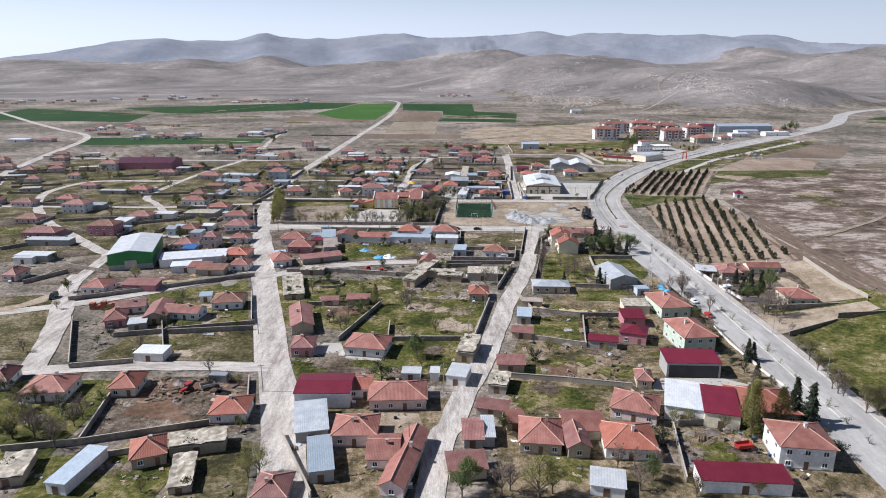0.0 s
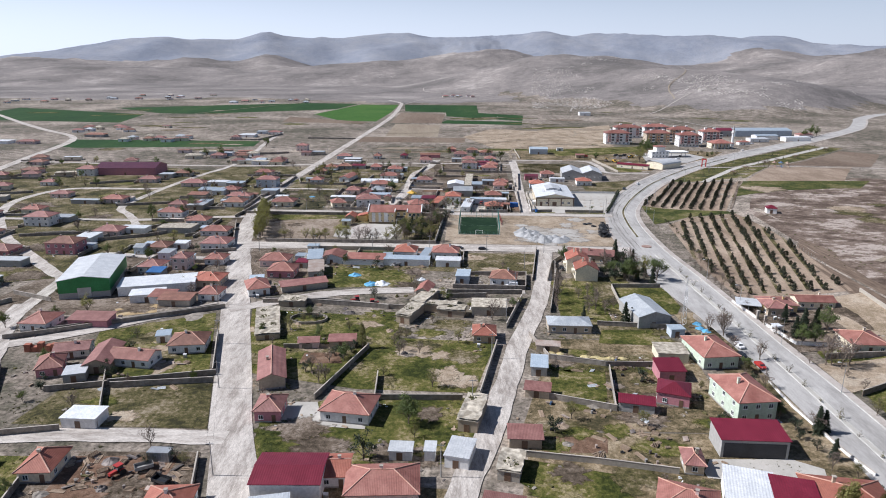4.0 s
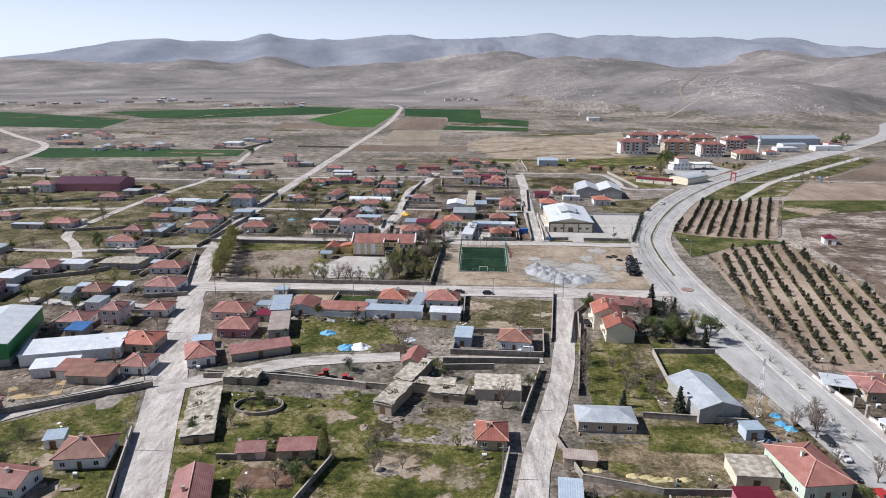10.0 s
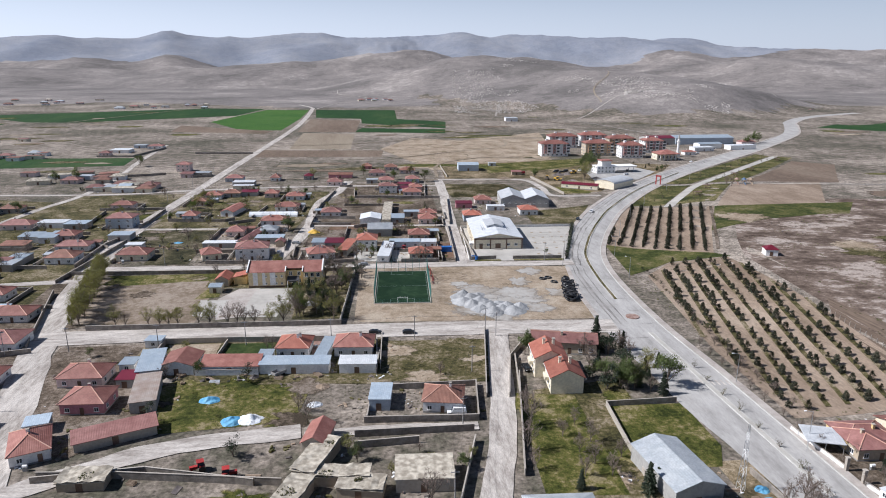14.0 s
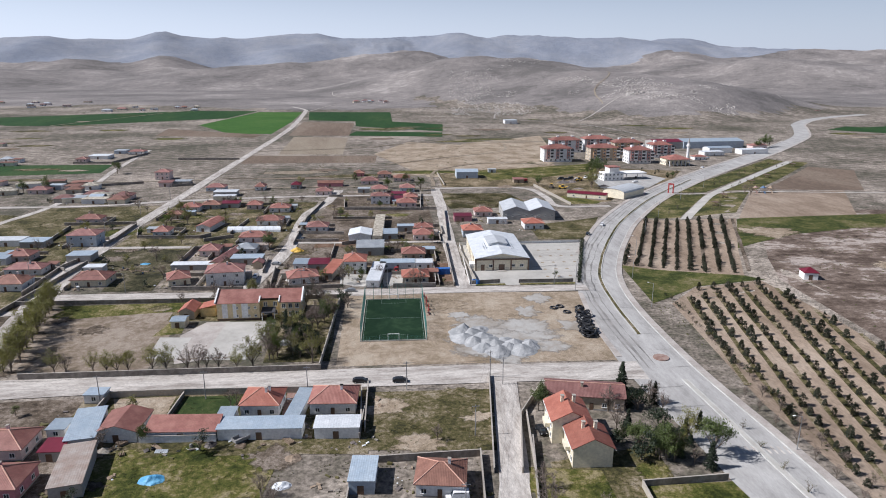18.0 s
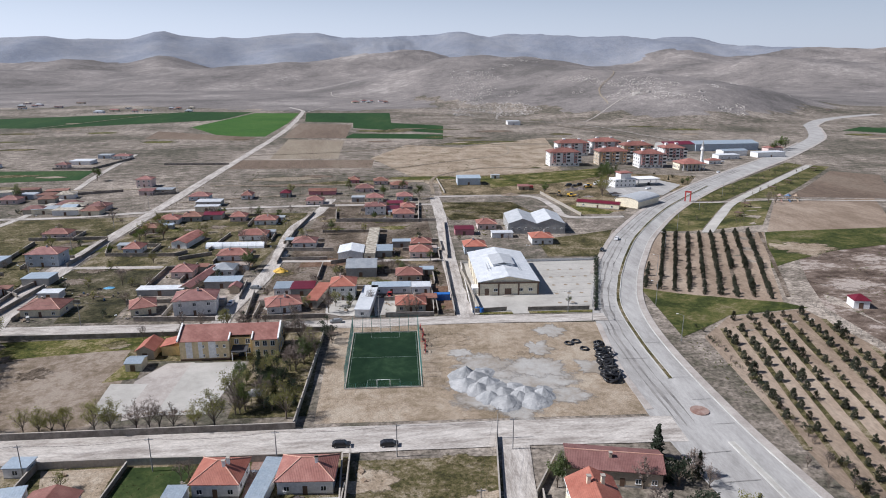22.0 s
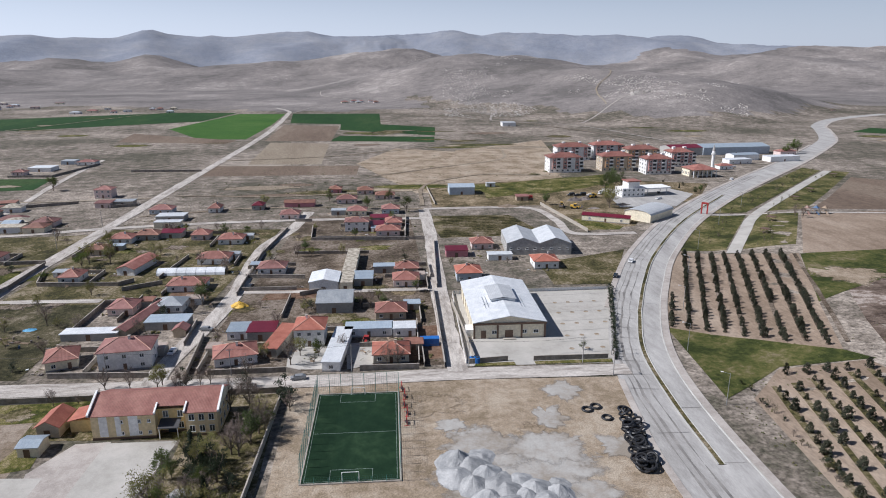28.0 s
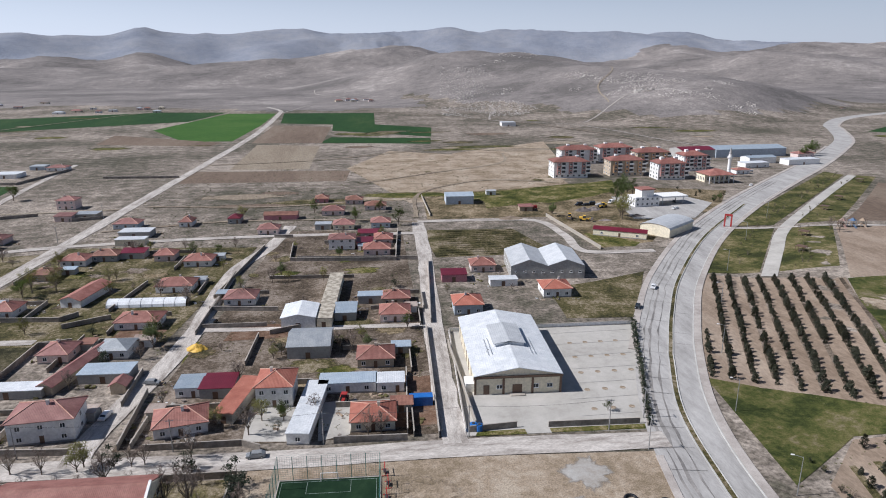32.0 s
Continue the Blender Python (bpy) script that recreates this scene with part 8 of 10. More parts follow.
def tree_meshes(kind, form):
    """Trunk and crown of a tree one metre high, of several forms a kind."""
    if (kind, form) in TREES:
        return TREES[kind, form]
    rnd = random.Random(f"{kind}{form}")
    t, c, ends = Build(), Build(), []
    mat = {"bare": "twig", "spring": "leaf_spring", "poplar": "leaf_spring", "leafy": "leaf_green", "conifer": "leaf_dark", "dark": "leaf_dark", "orchard": "leaf_orchard", "sapling": "leaf_bush", "olive": "leaf_olive"}[kind]
    if kind == "conifer":
        t.bar((0, 0, -0.03), (0, 0, 0.95), 0.028, 6, 0.006)
        for k in range(17):
            z = 0.08 + 0.90 * k / 17
            R = 0.225 * (1 - k / 17.2) * rnd.uniform(0.8, 1.15) + 0.012
            for i in range(9):
                a = rnd.uniform(0, 6.3)
                e = Vector((R * math.cos(a), R * math.sin(a), z - 0.06)) * rnd.uniform(0.85, 1.1)
                for u in (0.3, 0.5, 0.7, 0.85, 1.0):
                    leaves(c, rnd, Vector((0, 0, z)).lerp(e, u), 8, 0.016, 0.017, 0.6)
    elif kind == "poplar":
        t.bar((0, 0, -0.03), (0, 0, 0.9), 0.022, 6, 0.005)
        for k in range(130):
            z = 0.08 + 0.90 * rnd.random() ** 0.85
            R = 0.165 * math.sin(math.pi * min(1, (0.08 + 0.92 * z) ** 0.75)) * rnd.uniform(0.25, 1.1) + 0.012
            a = rnd.uniform(0, 6.3)
            e = Vector((R * math.cos(a), R * math.sin(a), z))
            if k % 3 == 0:
                t.bar((0, 0, max(0.05, z - 0.12)), e, 0.005, 3, 0.002)
            leaves(c, rnd, e, 34, 0.024, 0.0125, 1.7)
    elif kind == "orchard":
        t.bar((0, 0, -0.05), (0, 0, 0.8), 0.04, 5, 0.012)
        for _ in range(70):  # tufts round a low blunt cone, with gaps
            z = 0.16 + 0.82 * rnd.random() ** 1.25
            R = 0.40 * (1.04 - z) ** 0.62 * min(1.0, (z + 0.12) / 0.36) * rnd.uniform(0.45, 1.1)
            a = rnd.uniform(0, 6.3)
            leaves(c, rnd, Vector((R * math.cos(a), R * math.sin(a), z)), 9, 0.045, 0.056, 0.9)
    elif kind in ("dark", "sapling"):
        t.bar((0, 0, -0.05), (0, 0, 0.3), 0.05, 5, 0.035)
        for _ in range(7):
            limbs(t, rnd, Vector((0, 0, rnd.uniform(0.08, 0.3))), Vector((rnd.uniform(-0.32, 0.32), rnd.uniform(-0.32, 0.32), rnd.uniform(0.3, 0.85))), 0.022, 1, 0.8, 2, ends)
        for p in ends:
            leaves(c, rnd, p, 44 if kind != "sapling" else 9, 0.085, 0.040, 0.9)
    else:
        slim, fan = False, kind in ("spring", "olive")
        t.bar((0, 0, -0.03), (0, 0, 0.3), 0.03, 7, 0.022)
        top = Vector((rnd.uniform(-0.04, 0.04), rnd.uniform(-0.04, 0.04), 0.95))
        limbs(t, rnd, Vector((0, 0, 0.28)), top, 0.018, 2, 0.3 if slim else 0.7, 4, ends, 0.40)
        for k in range(8):
            a = 2 * math.pi * k / 8 + rnd.uniform(-0.4, 0.4)
            z = rnd.uniform(0.08, 0.5) if slim else rnd.uniform(0.14, 0.34)
            R = 0.12 if slim else rnd.uniform(0.14, 0.30)
            limbs(t, rnd, Vector((0, 0, z)), Vector((R * math.cos(a), R * math.sin(a), z + (0.25 if slim else rnd.uniform(0.28, 0.5)))), 0.014, 2, 0.3 if slim else 0.7, 3, ends, 0.55)
        if kind == "bare":
            for p in ends:
                for _ in range(5):
                    c.bar(p, p + Vector((rnd.uniform(-1, 1), rnd.uniform(-1, 1), rnd.uniform(0, 1.2))).normalized() * rnd.uniform(0.06, 0.13), 0.0045, 3, 0.002)
        else:
            for p in ends:
                leaves(c, rnd, p, {"leafy": 30, "spring": 22, "olive": 24}[kind], 0.055, 0.017 if fan else 0.021)
    TREES[kind, form] = t.mesh("trunk", "bark"), c.mesh("crown", mat)
    return TREES[kind, form]


TREE_WORDS = dict(bare="bare leafless tree with fine brown twigs", spring="young tree in thin yellow-green spring leaf", poplar="tall slender poplar in yellow-green spring leaf", leafy="bushy green garden tree", conifer="dark green pointed conifer",
                  dark="dense dark evergreen shrub beside a wall", olive="round roadside tree in dull olive leaf", orchard="small olive-green orchard tree in raked soil", sapling="thin young park sapling")
planted = [0]


def plant(kind, x, y, size, group=""):
    planted[0] += 1
    t, c = tree_meshes(kind, planted[0] % 4)
    rnd = random.Random(planted[0])
    e = new(dict(dark="shrub", orchard="orchard_tree", bare="bare_tree", poplar="poplar", conifer="conifer", sapling="sapling", spring="spring_tree", leafy="garden_tree", olive="roadside_tree")[kind], t)
    s = size * rnd.uniform(0.88, 1.12)
    e.matrix_basis = pose(x, y, float(rise(x, y)), 0, 0, rnd.uniform(0, 360)) @ Matrix.Diagonal((s * rnd.uniform(0.9, 1.15), s, s, 1))
    tagged(e, TREE_WORDS[kind], "shrub" if kind == "dark" else "tree", group or {"orchard": "orchard trees", "sapling": "park saplings"}.get(kind, ""))
    part("crown", c, "", e)


def inside(x, y, ring):
    hit = False
    for (x0, y0), (x1, y1) in zip(ring, ring[1:] + ring[:1]):
        if (y0 > y) != (y1 > y) and x < (x1 - x0) * (y - y0) / (y1 - y0) + x0:
            hit = not hit
    return hit


def rows_of_trees(ring, dx, dy, gap, step_, size, limit, first):
    """Planting rows across a plot, along (dx, dy): the first ones as trees of their own, the rest as one mass."""
    rnd = random.Random(first)
    d = Vector((dx, dy)).normalized()
    n = Vector((d.y, -d.x))
    c = Vector((sum(p[0] for p in ring) / len(ring), sum(p[1] for p in ring) / len(ring)))
    spots = []
    for i in range(-40, 41):
        for k in range(-60, 61):
            p = c + n * (i * gap) + d * (k * step_) + Vector((rnd.uniform(-0.25, 0.25), rnd.uniform(-0.4, 0.4)))
            if inside(p.x, p.y, ring) and rnd.random() > 0.06:
                spots.append(p)
    spots.sort(key=lambda p: p.y)
    for p in spots[:limit]:
        plant("orchard", p.x, p.y, size * rnd.uniform(0.55, 1.2))
    if spots[limit:]:
        t, cr = tree_meshes("orchard", 0)
        for nm, src in (("orchard_trunks", t), ("orchard_crowns", cr)):
            co = np.empty(len(src.vertices) * 3)
            src.vertices.foreach_get("co", co)
            co = co.reshape(-1, 3)
            fs = [tuple(q.vertices) for q in src.polygons]
            V, F = [], []
            r2 = random.Random(3)
            for p in spots[limit:]:
                a, s, k = r2.uniform(0, 6.3), size * r2.uniform(0.6, 1.2), len(V)
                ca, sa, z0 = math.cos(a) * s, math.sin(a) * s, float(rise(p.x, p.y))
                V += [(p.x + x * ca - y * sa, p.y + x * sa + y * ca, z0 + z * s) for x, y, z in co]
                F += [tuple(j + k for j in f) for f in fs]
            me = bpy.data.meshes.new(nm)
            me.from_pydata(V, [], F)
            me.materials.append(src.materials[0])
            tagged(new(nm, me), "far rows of small olive-green orchard trees", "trees", kind="stuff")


ORCHARD_SOUTH = [(114.5, 283), (115, 322), (126, 397), (140, 409), (163, 405), (164, 368), (162, 338), (154, 281)]
ORCHARD_NORTH = [(124, 447), (145, 434), (162, 418), (180, 453), (209, 506), (168, 532)]
rows_of_trees(ORCHARD_SOUTH, 0.25, 1, 5.4, 5.0, 3.2, 205, 1)
rows_of_trees(ORCHARD_NORTH, 0.48, 1, 5.6, 2.8, 3.0, 60, 2)
for q in range(17):
    plant("spring", -93.5 - 0.80 * q + random.uniform(-1, 1), 363 + 3.7 * q, random.uniform(6.5, 9), "poplars along the school fence")
    if q % 2 == 0:
        plant("poplar", -96 - 0.80 * q, 364 + 3.7 * q, random.uniform(7, 9), "poplars along the school fence")
drawn = random.getstate()
for kind, x, y, h in (("leafy", 197.6, 692, 11), ("leafy", 206, 694, 9), ("spring", 173, 630, 11), ("dark", 138.5, 650, 3), ("dark", 251, 691, 3), ("dark", 247, 666, 3), ("dark", 261, 680, 3.5), ("dark", 243, 706, 2.5)):
    plant(kind, x, y, h)
random.setstate(drawn)
prnd = random.Random(21)
for q in range(22):
    u, o = prnd.random(), prnd.choice((-1, 1)) * prnd.uniform(5, 12)
    plant("sapling", 194 + 53 * u + 0.8 * (o + math.copysign(4, o)), 527 + 73 * u - 0.6 * (o + math.copysign(4, o)), prnd.uniform(1.6, 2.6))
drawn, prnd_far = random.getstate(), random.Random(5)
for q in range(26):
    u, o = prnd_far.random(), prnd_far.choice((-1, 1)) * prnd_far.uniform(5, 14)
    plant("sapling", 251 + 140 * u + 0.7 * o, 607 + 132 * u - 0.7 * o, prnd_far.uniform(1.6, 2.6))
random.setstate(drawn)
for q in range(26):
    u = q / 25
    plant("sapling", 246 + 146 * u + prnd.uniform(-3, 3), 614 + 133 * u, prnd.uniform(1.6, 2.6))
for q in range(40):
    plant(prnd.choice(("bare", "spring", "leafy", "bare")), prnd.uniform(-110, 48), prnd.uniform(440, 610), prnd.uniform(3.5, 6))
for q in range(46):
    y = prnd.uniform(290, 620)
    plant(prnd.choice(("bare", "spring", "leafy", "bare")), prnd.uniform(-0.55 * y, -125), y, prnd.uniform(3.5, 7))
for q in range(11):
    plant("bare", -58 + 5.2 * q + prnd.uniform(-1, 1), 416.5 - 0.15 * q, prnd.uniform(2.6, 4.2))
for q in range(40):
    u = q / 39
    plant("dark", 96.5 + 21.5 * u + 0.2, 425 + 61 * u, 2.0, "hedge shrubs along the yard")
for q in range(22):
    plant("sapling", 101.3 + prnd.uniform(-0.3, 0.3), 130 + 8.6 * q, prnd.uniform(1.6, 2.6), "median saplings")
for q in range(16):
    plant("bare", 116.5 - 0.3 * q * 0.2, 205 + 8 * q, prnd.uniform(2.5, 4), "roadside saplings")

# ---- trees where they stand ----
plant("spring", -40.6, 126.3, 6)
plant("bare", -99.0, 141.3, 8)
plant("bare", -92.2, 137.6, 7)
plant("spring", -104.5, 141.2, 9)
plant("bare", -92.7, 147.2, 6)
plant("bare", -92.3, 150.5, 6)
plant("leafy", 5.7, 123.2, 6)
plant("leafy", 3.8, 119.0, 6)
plant("bare", 12.1, 119.0, 7)
plant("bare", 14.1, 120.9, 6)
plant("spring", 19.8, 118.7, 8)
plant("spring", 22.9, 120.0, 7)
plant("bare", 39.0, 129.1, 5)
plant("bare", 43.1, 130.2, 4)
plant("bare", 41.7, 121.0, 6)
plant("poplar", 75.1, 143.2, 15)
plant("poplar", 75.4, 146.3, 12)
plant("poplar", 82.6, 144.5, 13)
plant("conifer", 88.4, 149.1, 12)
plant("conifer", 91.0, 146.4, 12)
plant("conifer", 93.8, 183.6, 7)
plant("bare", 92.1, 184.3, 6)
plant("bare", -68.4, 176.0, 5)
plant("leafy", 14.8, 143.0, 5)
plant("spring", 57.6, 147.0, 4)
plant("leafy", -8.3, 187.1, 6)
plant("poplar", -25.4, 232.2, 8)
plant("leafy", -30.1, 223.0, 5)
plant("bare", -35.0, 208.9, 6)
plant("bare", -33.3, 210.0, 5)
plant("conifer", 92.2, 183.7, 7)
plant("bare", 92.8, 242.7, 6)
plant("bare", 96.7, 224.8, 5)
plant("leafy", 1.9, 272.7, 4)
plant("bare", 17.3, 256.0, 8)
plant("bare", -10.7, 290.6, 6)
plant("bare", -13.4, 297.2, 5)
plant("leafy", 25.5, 267.3, 4)
plant("conifer", 78.7, 332.7, 9)
plant("conifer", 49.5, 257.4, 6)
plant("conifer", 63.3, 254.6, 7)
plant("conifer", 66.1, 256.5, 6)
plant("leafy", 88.2, 300.0, 8)
plant("conifer", 85.1, 295.7, 7)
plant("spring", 84.7, 306.2, 7)
plant("conifer", 76.4, 305.3, 6)
plant("leafy", 71.5, 304.0, 6)
plant("leafy", 75.0, 301.7, 6)
plant("leafy", 78.4, 299.4, 6)
plant("conifer", 90.6, 311.6, 6)
plant("leafy", 69.4, 308.1, 5)
plant("leafy", 53.3, 325.0, 6)
plant("leafy", 55.1, 327.1, 5)
plant("bare", 45.7, 293.0, 6)
plant("bare", 45.0, 283.7, 7)
plant("bare", 41.6, 272.9, 6)
plant("bare", 41.2, 265.3, 5)
plant("bare", 94.7, 248.6, 7)
plant("bare", 94.0, 245.5, 6)
plant("conifer", 116.1, 242.1, 8)
plant("conifer", 120.4, 245.3, 9)
plant("conifer", 126.1, 248.1, 9)
plant("conifer", 119.2, 255.5, 7)
plant("leafy", 127.8, 244.5, 7)
plant("leafy", 119.4, 235.9, 6)
plant("leafy", 115.1, 235.8, 6)
plant("bare", 114.9, 221.4, 8)
plant("bare", 118.1, 218.8, 8)
plant("bare", 122.0, 221.4, 7)
plant("bare", 120.5, 228.2, 7)
plant("olive", 111.1, 183.7, 6)
plant("olive", 109.9, 176.9, 6)
plant("olive", 107.9, 165.8, 7)
plant("olive", 108.6, 161.7, 6)
plant("olive", 109.3, 152.7, 8)
plant("olive", 111.3, 151.4, 7)
plant("olive", 111.8, 191.8, 5)
plant("bare", 108.0, 163.2, 6)
plant("conifer", -14.9, 385.8, 8)
plant("conifer", -17.7, 388.5, 8)
plant("spring", -20.9, 367.9, 8)
plant("spring", -24.2, 358.1, 8)
plant("spring", -7.1, 360.6, 8)
plant("leafy", -18.1, 365.6, 7)
plant("leafy", -21.7, 380.1, 6)
plant("bare", -14.6, 371.0, 7)
plant("bare", -7.2, 387.2, 8)
plant("bare", -4.0, 396.4, 8)
plant("bare", -7.6, 407.4, 8)
plant("bare", -12.6, 408.0, 8)
plant("bare", -11.3, 425.5, 7)
plant("dark", 1.4, 409.0, 5)
plant("dark", 0.2, 413.2, 5)
plant("bare", 2.4, 406.1, 5)
plant("spring", -80.8, 361.1, 6)
plant("bare", -77.4, 360.7, 5)
plant("spring", -69.8, 360.4, 6)
plant("spring", -65.9, 359.9, 6)
plant("spring", -62.8, 359.5, 6)
plant("spring", -59.9, 359.8, 6)
plant("spring", -52.8, 359.0, 7)
plant("spring", -49.0, 358.8, 7)
plant("bare", -43.0, 359.1, 7)
plant("bare", -39.8, 358.7, 7)
plant("bare", -37.6, 359.1, 6)
plant("bare", -34.1, 358.7, 7)
plant("spring", -28.9, 358.0, 6)
plant("spring", 2.4, 439.5, 5)
plant("spring", -7.9, 437.5, 5)
plant("leafy", -37.6, 494.0, 6)
plant("leafy", -36.3, 487.2, 6)
plant("leafy", 7.8, 438.8, 5)
plant("bare", 0.1, 433.3, 6)
plant("bare", -27.0, 417.4, 7)
plant("spring", -34.6, 423.0, 6)
plant("spring", -33.8, 424.7, 6)
plant("bare", -41.8, 423.1, 6)
plant("bare", -48.6, 424.0, 6)
plant("bare", -23.4, 423.4, 5)
plant("bare", -20.8, 423.9, 5)
plant("dark", -27.3, 423.9, 4)
plant("dark", -12.0, 420.6, 4)
plant("dark", -9.7, 419.0, 4)
plant("bare", 20.8, 477.4, 6)
plant("bare", 24.5, 476.9, 6)
plant("bare", 31.5, 429.3, 6)
plant("bare", 28.4, 429.1, 6)
plant("leafy", 29.3, 478.7, 4)
plant("spring", -97.0, 546.6, 8)
plant("spring", -88.4, 547.0, 8)
plant("leafy", -98.3, 541.6, 6)
plant("spring", -35.7, 658.9, 7)
plant("leafy", 3.0, 669.5, 7)
plant("leafy", 40.5, 666.4, 7)
plant("leafy", 49.4, 635.0, 9)
plant("leafy", 26.6, 645.1, 6)
plant("leafy", 187.1, 673.8, 11)
plant("leafy", 194.3, 680.4, 11)
plant("spring", 175.2, 638.3, 10)
plant("leafy", 136.8, 643.1, 6)
plant("leafy", 247.3, 666.2, 4)
plant("leafy", 252.8, 669.2, 4)
plant("conifer", 245.5, 685.6, 4)
plant("leafy", 436.7, 841.3, 10)
plant("leafy", 449.6, 851.4, 9)
plant("leafy", 424.3, 831.6, 8)
plant("leafy", -187.1, 730.3, 8)
plant("bare", 261.2, 580.9, 6)
plant("bare", 261.9, 575.3, 6)
plant("leafy", -133.2, 323.9, 6)
plant("spring", -128.0, 261.0, 6)
plant("leafy", -148.6, 246.9, 5)
plant("leafy", -211.5, 661.7, 8)
plant("leafy", -222.8, 653.2, 7)
plant("spring", -142.6, 228.3, 4)
plant("conifer", -93.7, 291.4, 5)
plant("bare", -132.4, 191.3, 4)

# ---- small things ----
def car(x, y, rot, paint="car_dark", van=False):
    e = thing("van" if van else "car", x, y, rot, f"{ {'car_dark': 'dark', 'car_white': 'white', 'car_grey': 'grey', 'red_paint': 'red'}[paint] } {'delivery van' if van else 'hatchback car'} parked on dusty ground", "van" if van else "car", "parked cars", 0.14)
    L, W, H = (5.0, 1.9, 2.1) if van else (4.3, 1.75, 1.45)
    body = bmesh.new()
    prof = [(-L / 2, 0.35), (-L / 2, 0.85), (-L * 0.30, 0.95), (-L * 0.18, H), (L * (0.47 if van else 0.30), H), (L / 2, 0.95), (L / 2, 0.35)]
    a = [body.verts.new((p, -W / 2 * (0.86 if z > 1.2 else 1), z)) for p, z in prof]
    b = [body.verts.new((p, W / 2 * (0.86 if z > 1.2 else 1), z)) for p, z in prof]
    body.faces.new(a[::-1])
    body.faces.new(b)
    for i in range(len(prof)):
        j = (i + 1) % len(prof)
        body.faces.new((a[i], a[j], b[j], b[i]))
    bmesh.ops.recalc_face_normals(body, faces=body.faces)
    bmesh.ops.bevel(body, geom=body.edges[:], offset=0.07, segments=2, affect="EDGES")
    me = bpy.data.meshes.new("body")
    body.to_mesh(me)
    body.free()
    me.materials.append(MATS[paint])
    part("body", me, "", e)
    part("windscreen", Build().add([(-L * 0.295, -W * 0.41, 1.0), (-L * 0.295, W * 0.41, 1.0), (-L * 0.2, W * 0.37, H - 0.08), (-L * 0.2, -W * 0.37, H - 0.08), (-L * 0.25, -W * 0.4, 1.0), (-L * 0.25, W * 0.4, 1.0), (-L * 0.17, W * 0.36, H - 0.1), (-L * 0.17, -W * 0.36, H - 0.1)],
                                   [(0, 3, 2, 1), (4, 5, 6, 7), (0, 1, 5, 4), (1, 2, 6, 5), (2, 3, 7, 6), (3, 0, 4, 7)]), "glass", e)
    for s in (-1, 1):
        part("side_window", Build().box(-L * 0.17, s * W * 0.44 - 0.02, 1.0, L * 0.27, s * W * 0.44 + 0.02, H - 0.12), "glass", e)
        part("headlight", Build().box(-L / 2 - 0.02, s * W * 0.36 - 0.15, 0.65, -L / 2 + 0.1, s * W * 0.36 + 0.15, 0.8), "frame_white", e)
        for q in (-0.31, 0.31):
            w = part("wheel", Build().bar((q * L, s * W / 2 - 0.16 * s, 0.32), (q * L, s * W / 2 + 0.03 * s, 0.32), 0.32, 12), "black_plastic", e)
            part("rim", Build().bar((q * L, s * W / 2, 0.32), (q * L, s * W / 2 + 0.045 * s, 0.32), 0.19, 10), "steel", w)


for c in ((7.2, 345.9, 176), (18.4, 344.9, 178), (51.3, 314.6, 95), (94.5, 240.5, 96), (92.0, 226.5, 98)):
    car(*c, "car_dark")
car(27.3, 291.3, -4, "car_white", True)
car(94.3, 234.0, 98, "car_white")
car(3.1, 423.6, 3, "car_grey")
car(140.8, 519.5, 60, "car_white")
car(126, 500, 62, "car_dark")
car(-36.5, 446, 80, "car_white")
car(-22, 505, 75, "car_dark")
car(-30.0, 463, 170, "car_grey")
car(-78, 533, 20, "car_white")
car(-150.5, 240, 95, "car_dark", True)
car(214, 650, 20, "car_white")
car(222, 668, 70, "car_dark")
car(300, 712, 45, "car_white")
car(334, 768, 10, "car_white")
car(94.5, 219.6, 95, "red_paint")


def lamp_post(x, y, rot, h=9.0):
    e = thing("street_lamp", x, y, rot, "tall grey steel street lamp with one arm", "lamp", "street lamps")
    part("pole", Build().bar((0, 0, 0), (0, 0, h), 0.11, 6, 0.06), "steel", e)
    part("arm", Build().bar((0, 0, h - 0.05), (1.9, 0, h + 0.35), 0.05, 5), "steel", e)
    part("lamp_head", Build().box(1.7, -0.14, h + 0.28, 2.4, 0.14, h + 0.42), "frame_white", e)


def utility_pole(x, y, rot, h=8.5):
    e = thing("utility_pole", x, y, rot, "weathered pole with a crossarm for wires", "pole", "utility poles")
    part("pole", Build().bar((0, 0, -0.3), (0, 0, h), 0.15, 6, 0.09), "plinth", e)
    part("crossarm", Build().box(-0.9, -0.06, h - 0.6, 0.9, 0.06, h - 0.48), "steel", e)


ends_ = [(101.0, 140 + 32 * i) for i in range(6)]
for x, y in ends_:
    lamp_post(x + 0.6 + east(y), y, 180)
for x, y in ((115, 395), (121, 428), (136, 461), (156, 497), (181, 536), (216, 580), (254, 622)):
    lamp_post(x, y, 160)
wire_runs = ([(-88 + 27 * i, 341.5 - 0.9 * i * 0.3) for i in range(6)], [(44.3, 345), (35, 315), (28, 285), (22, 255), (15, 225), (8, 195), (0, 165), (-8, 135)], [(-106, 340), (-95, 305), (-84, 270), (-72, 235), (-62, 205), (-50, 165)],
             [(-118 + 34 * i, 433 - 1.5 * i) for i in range(7)], [(-127, 450), (-127, 490), (-126, 530), (-122, 575), (-117, 620), (-113, 670)], [(92, 415), (96.5, 428)])
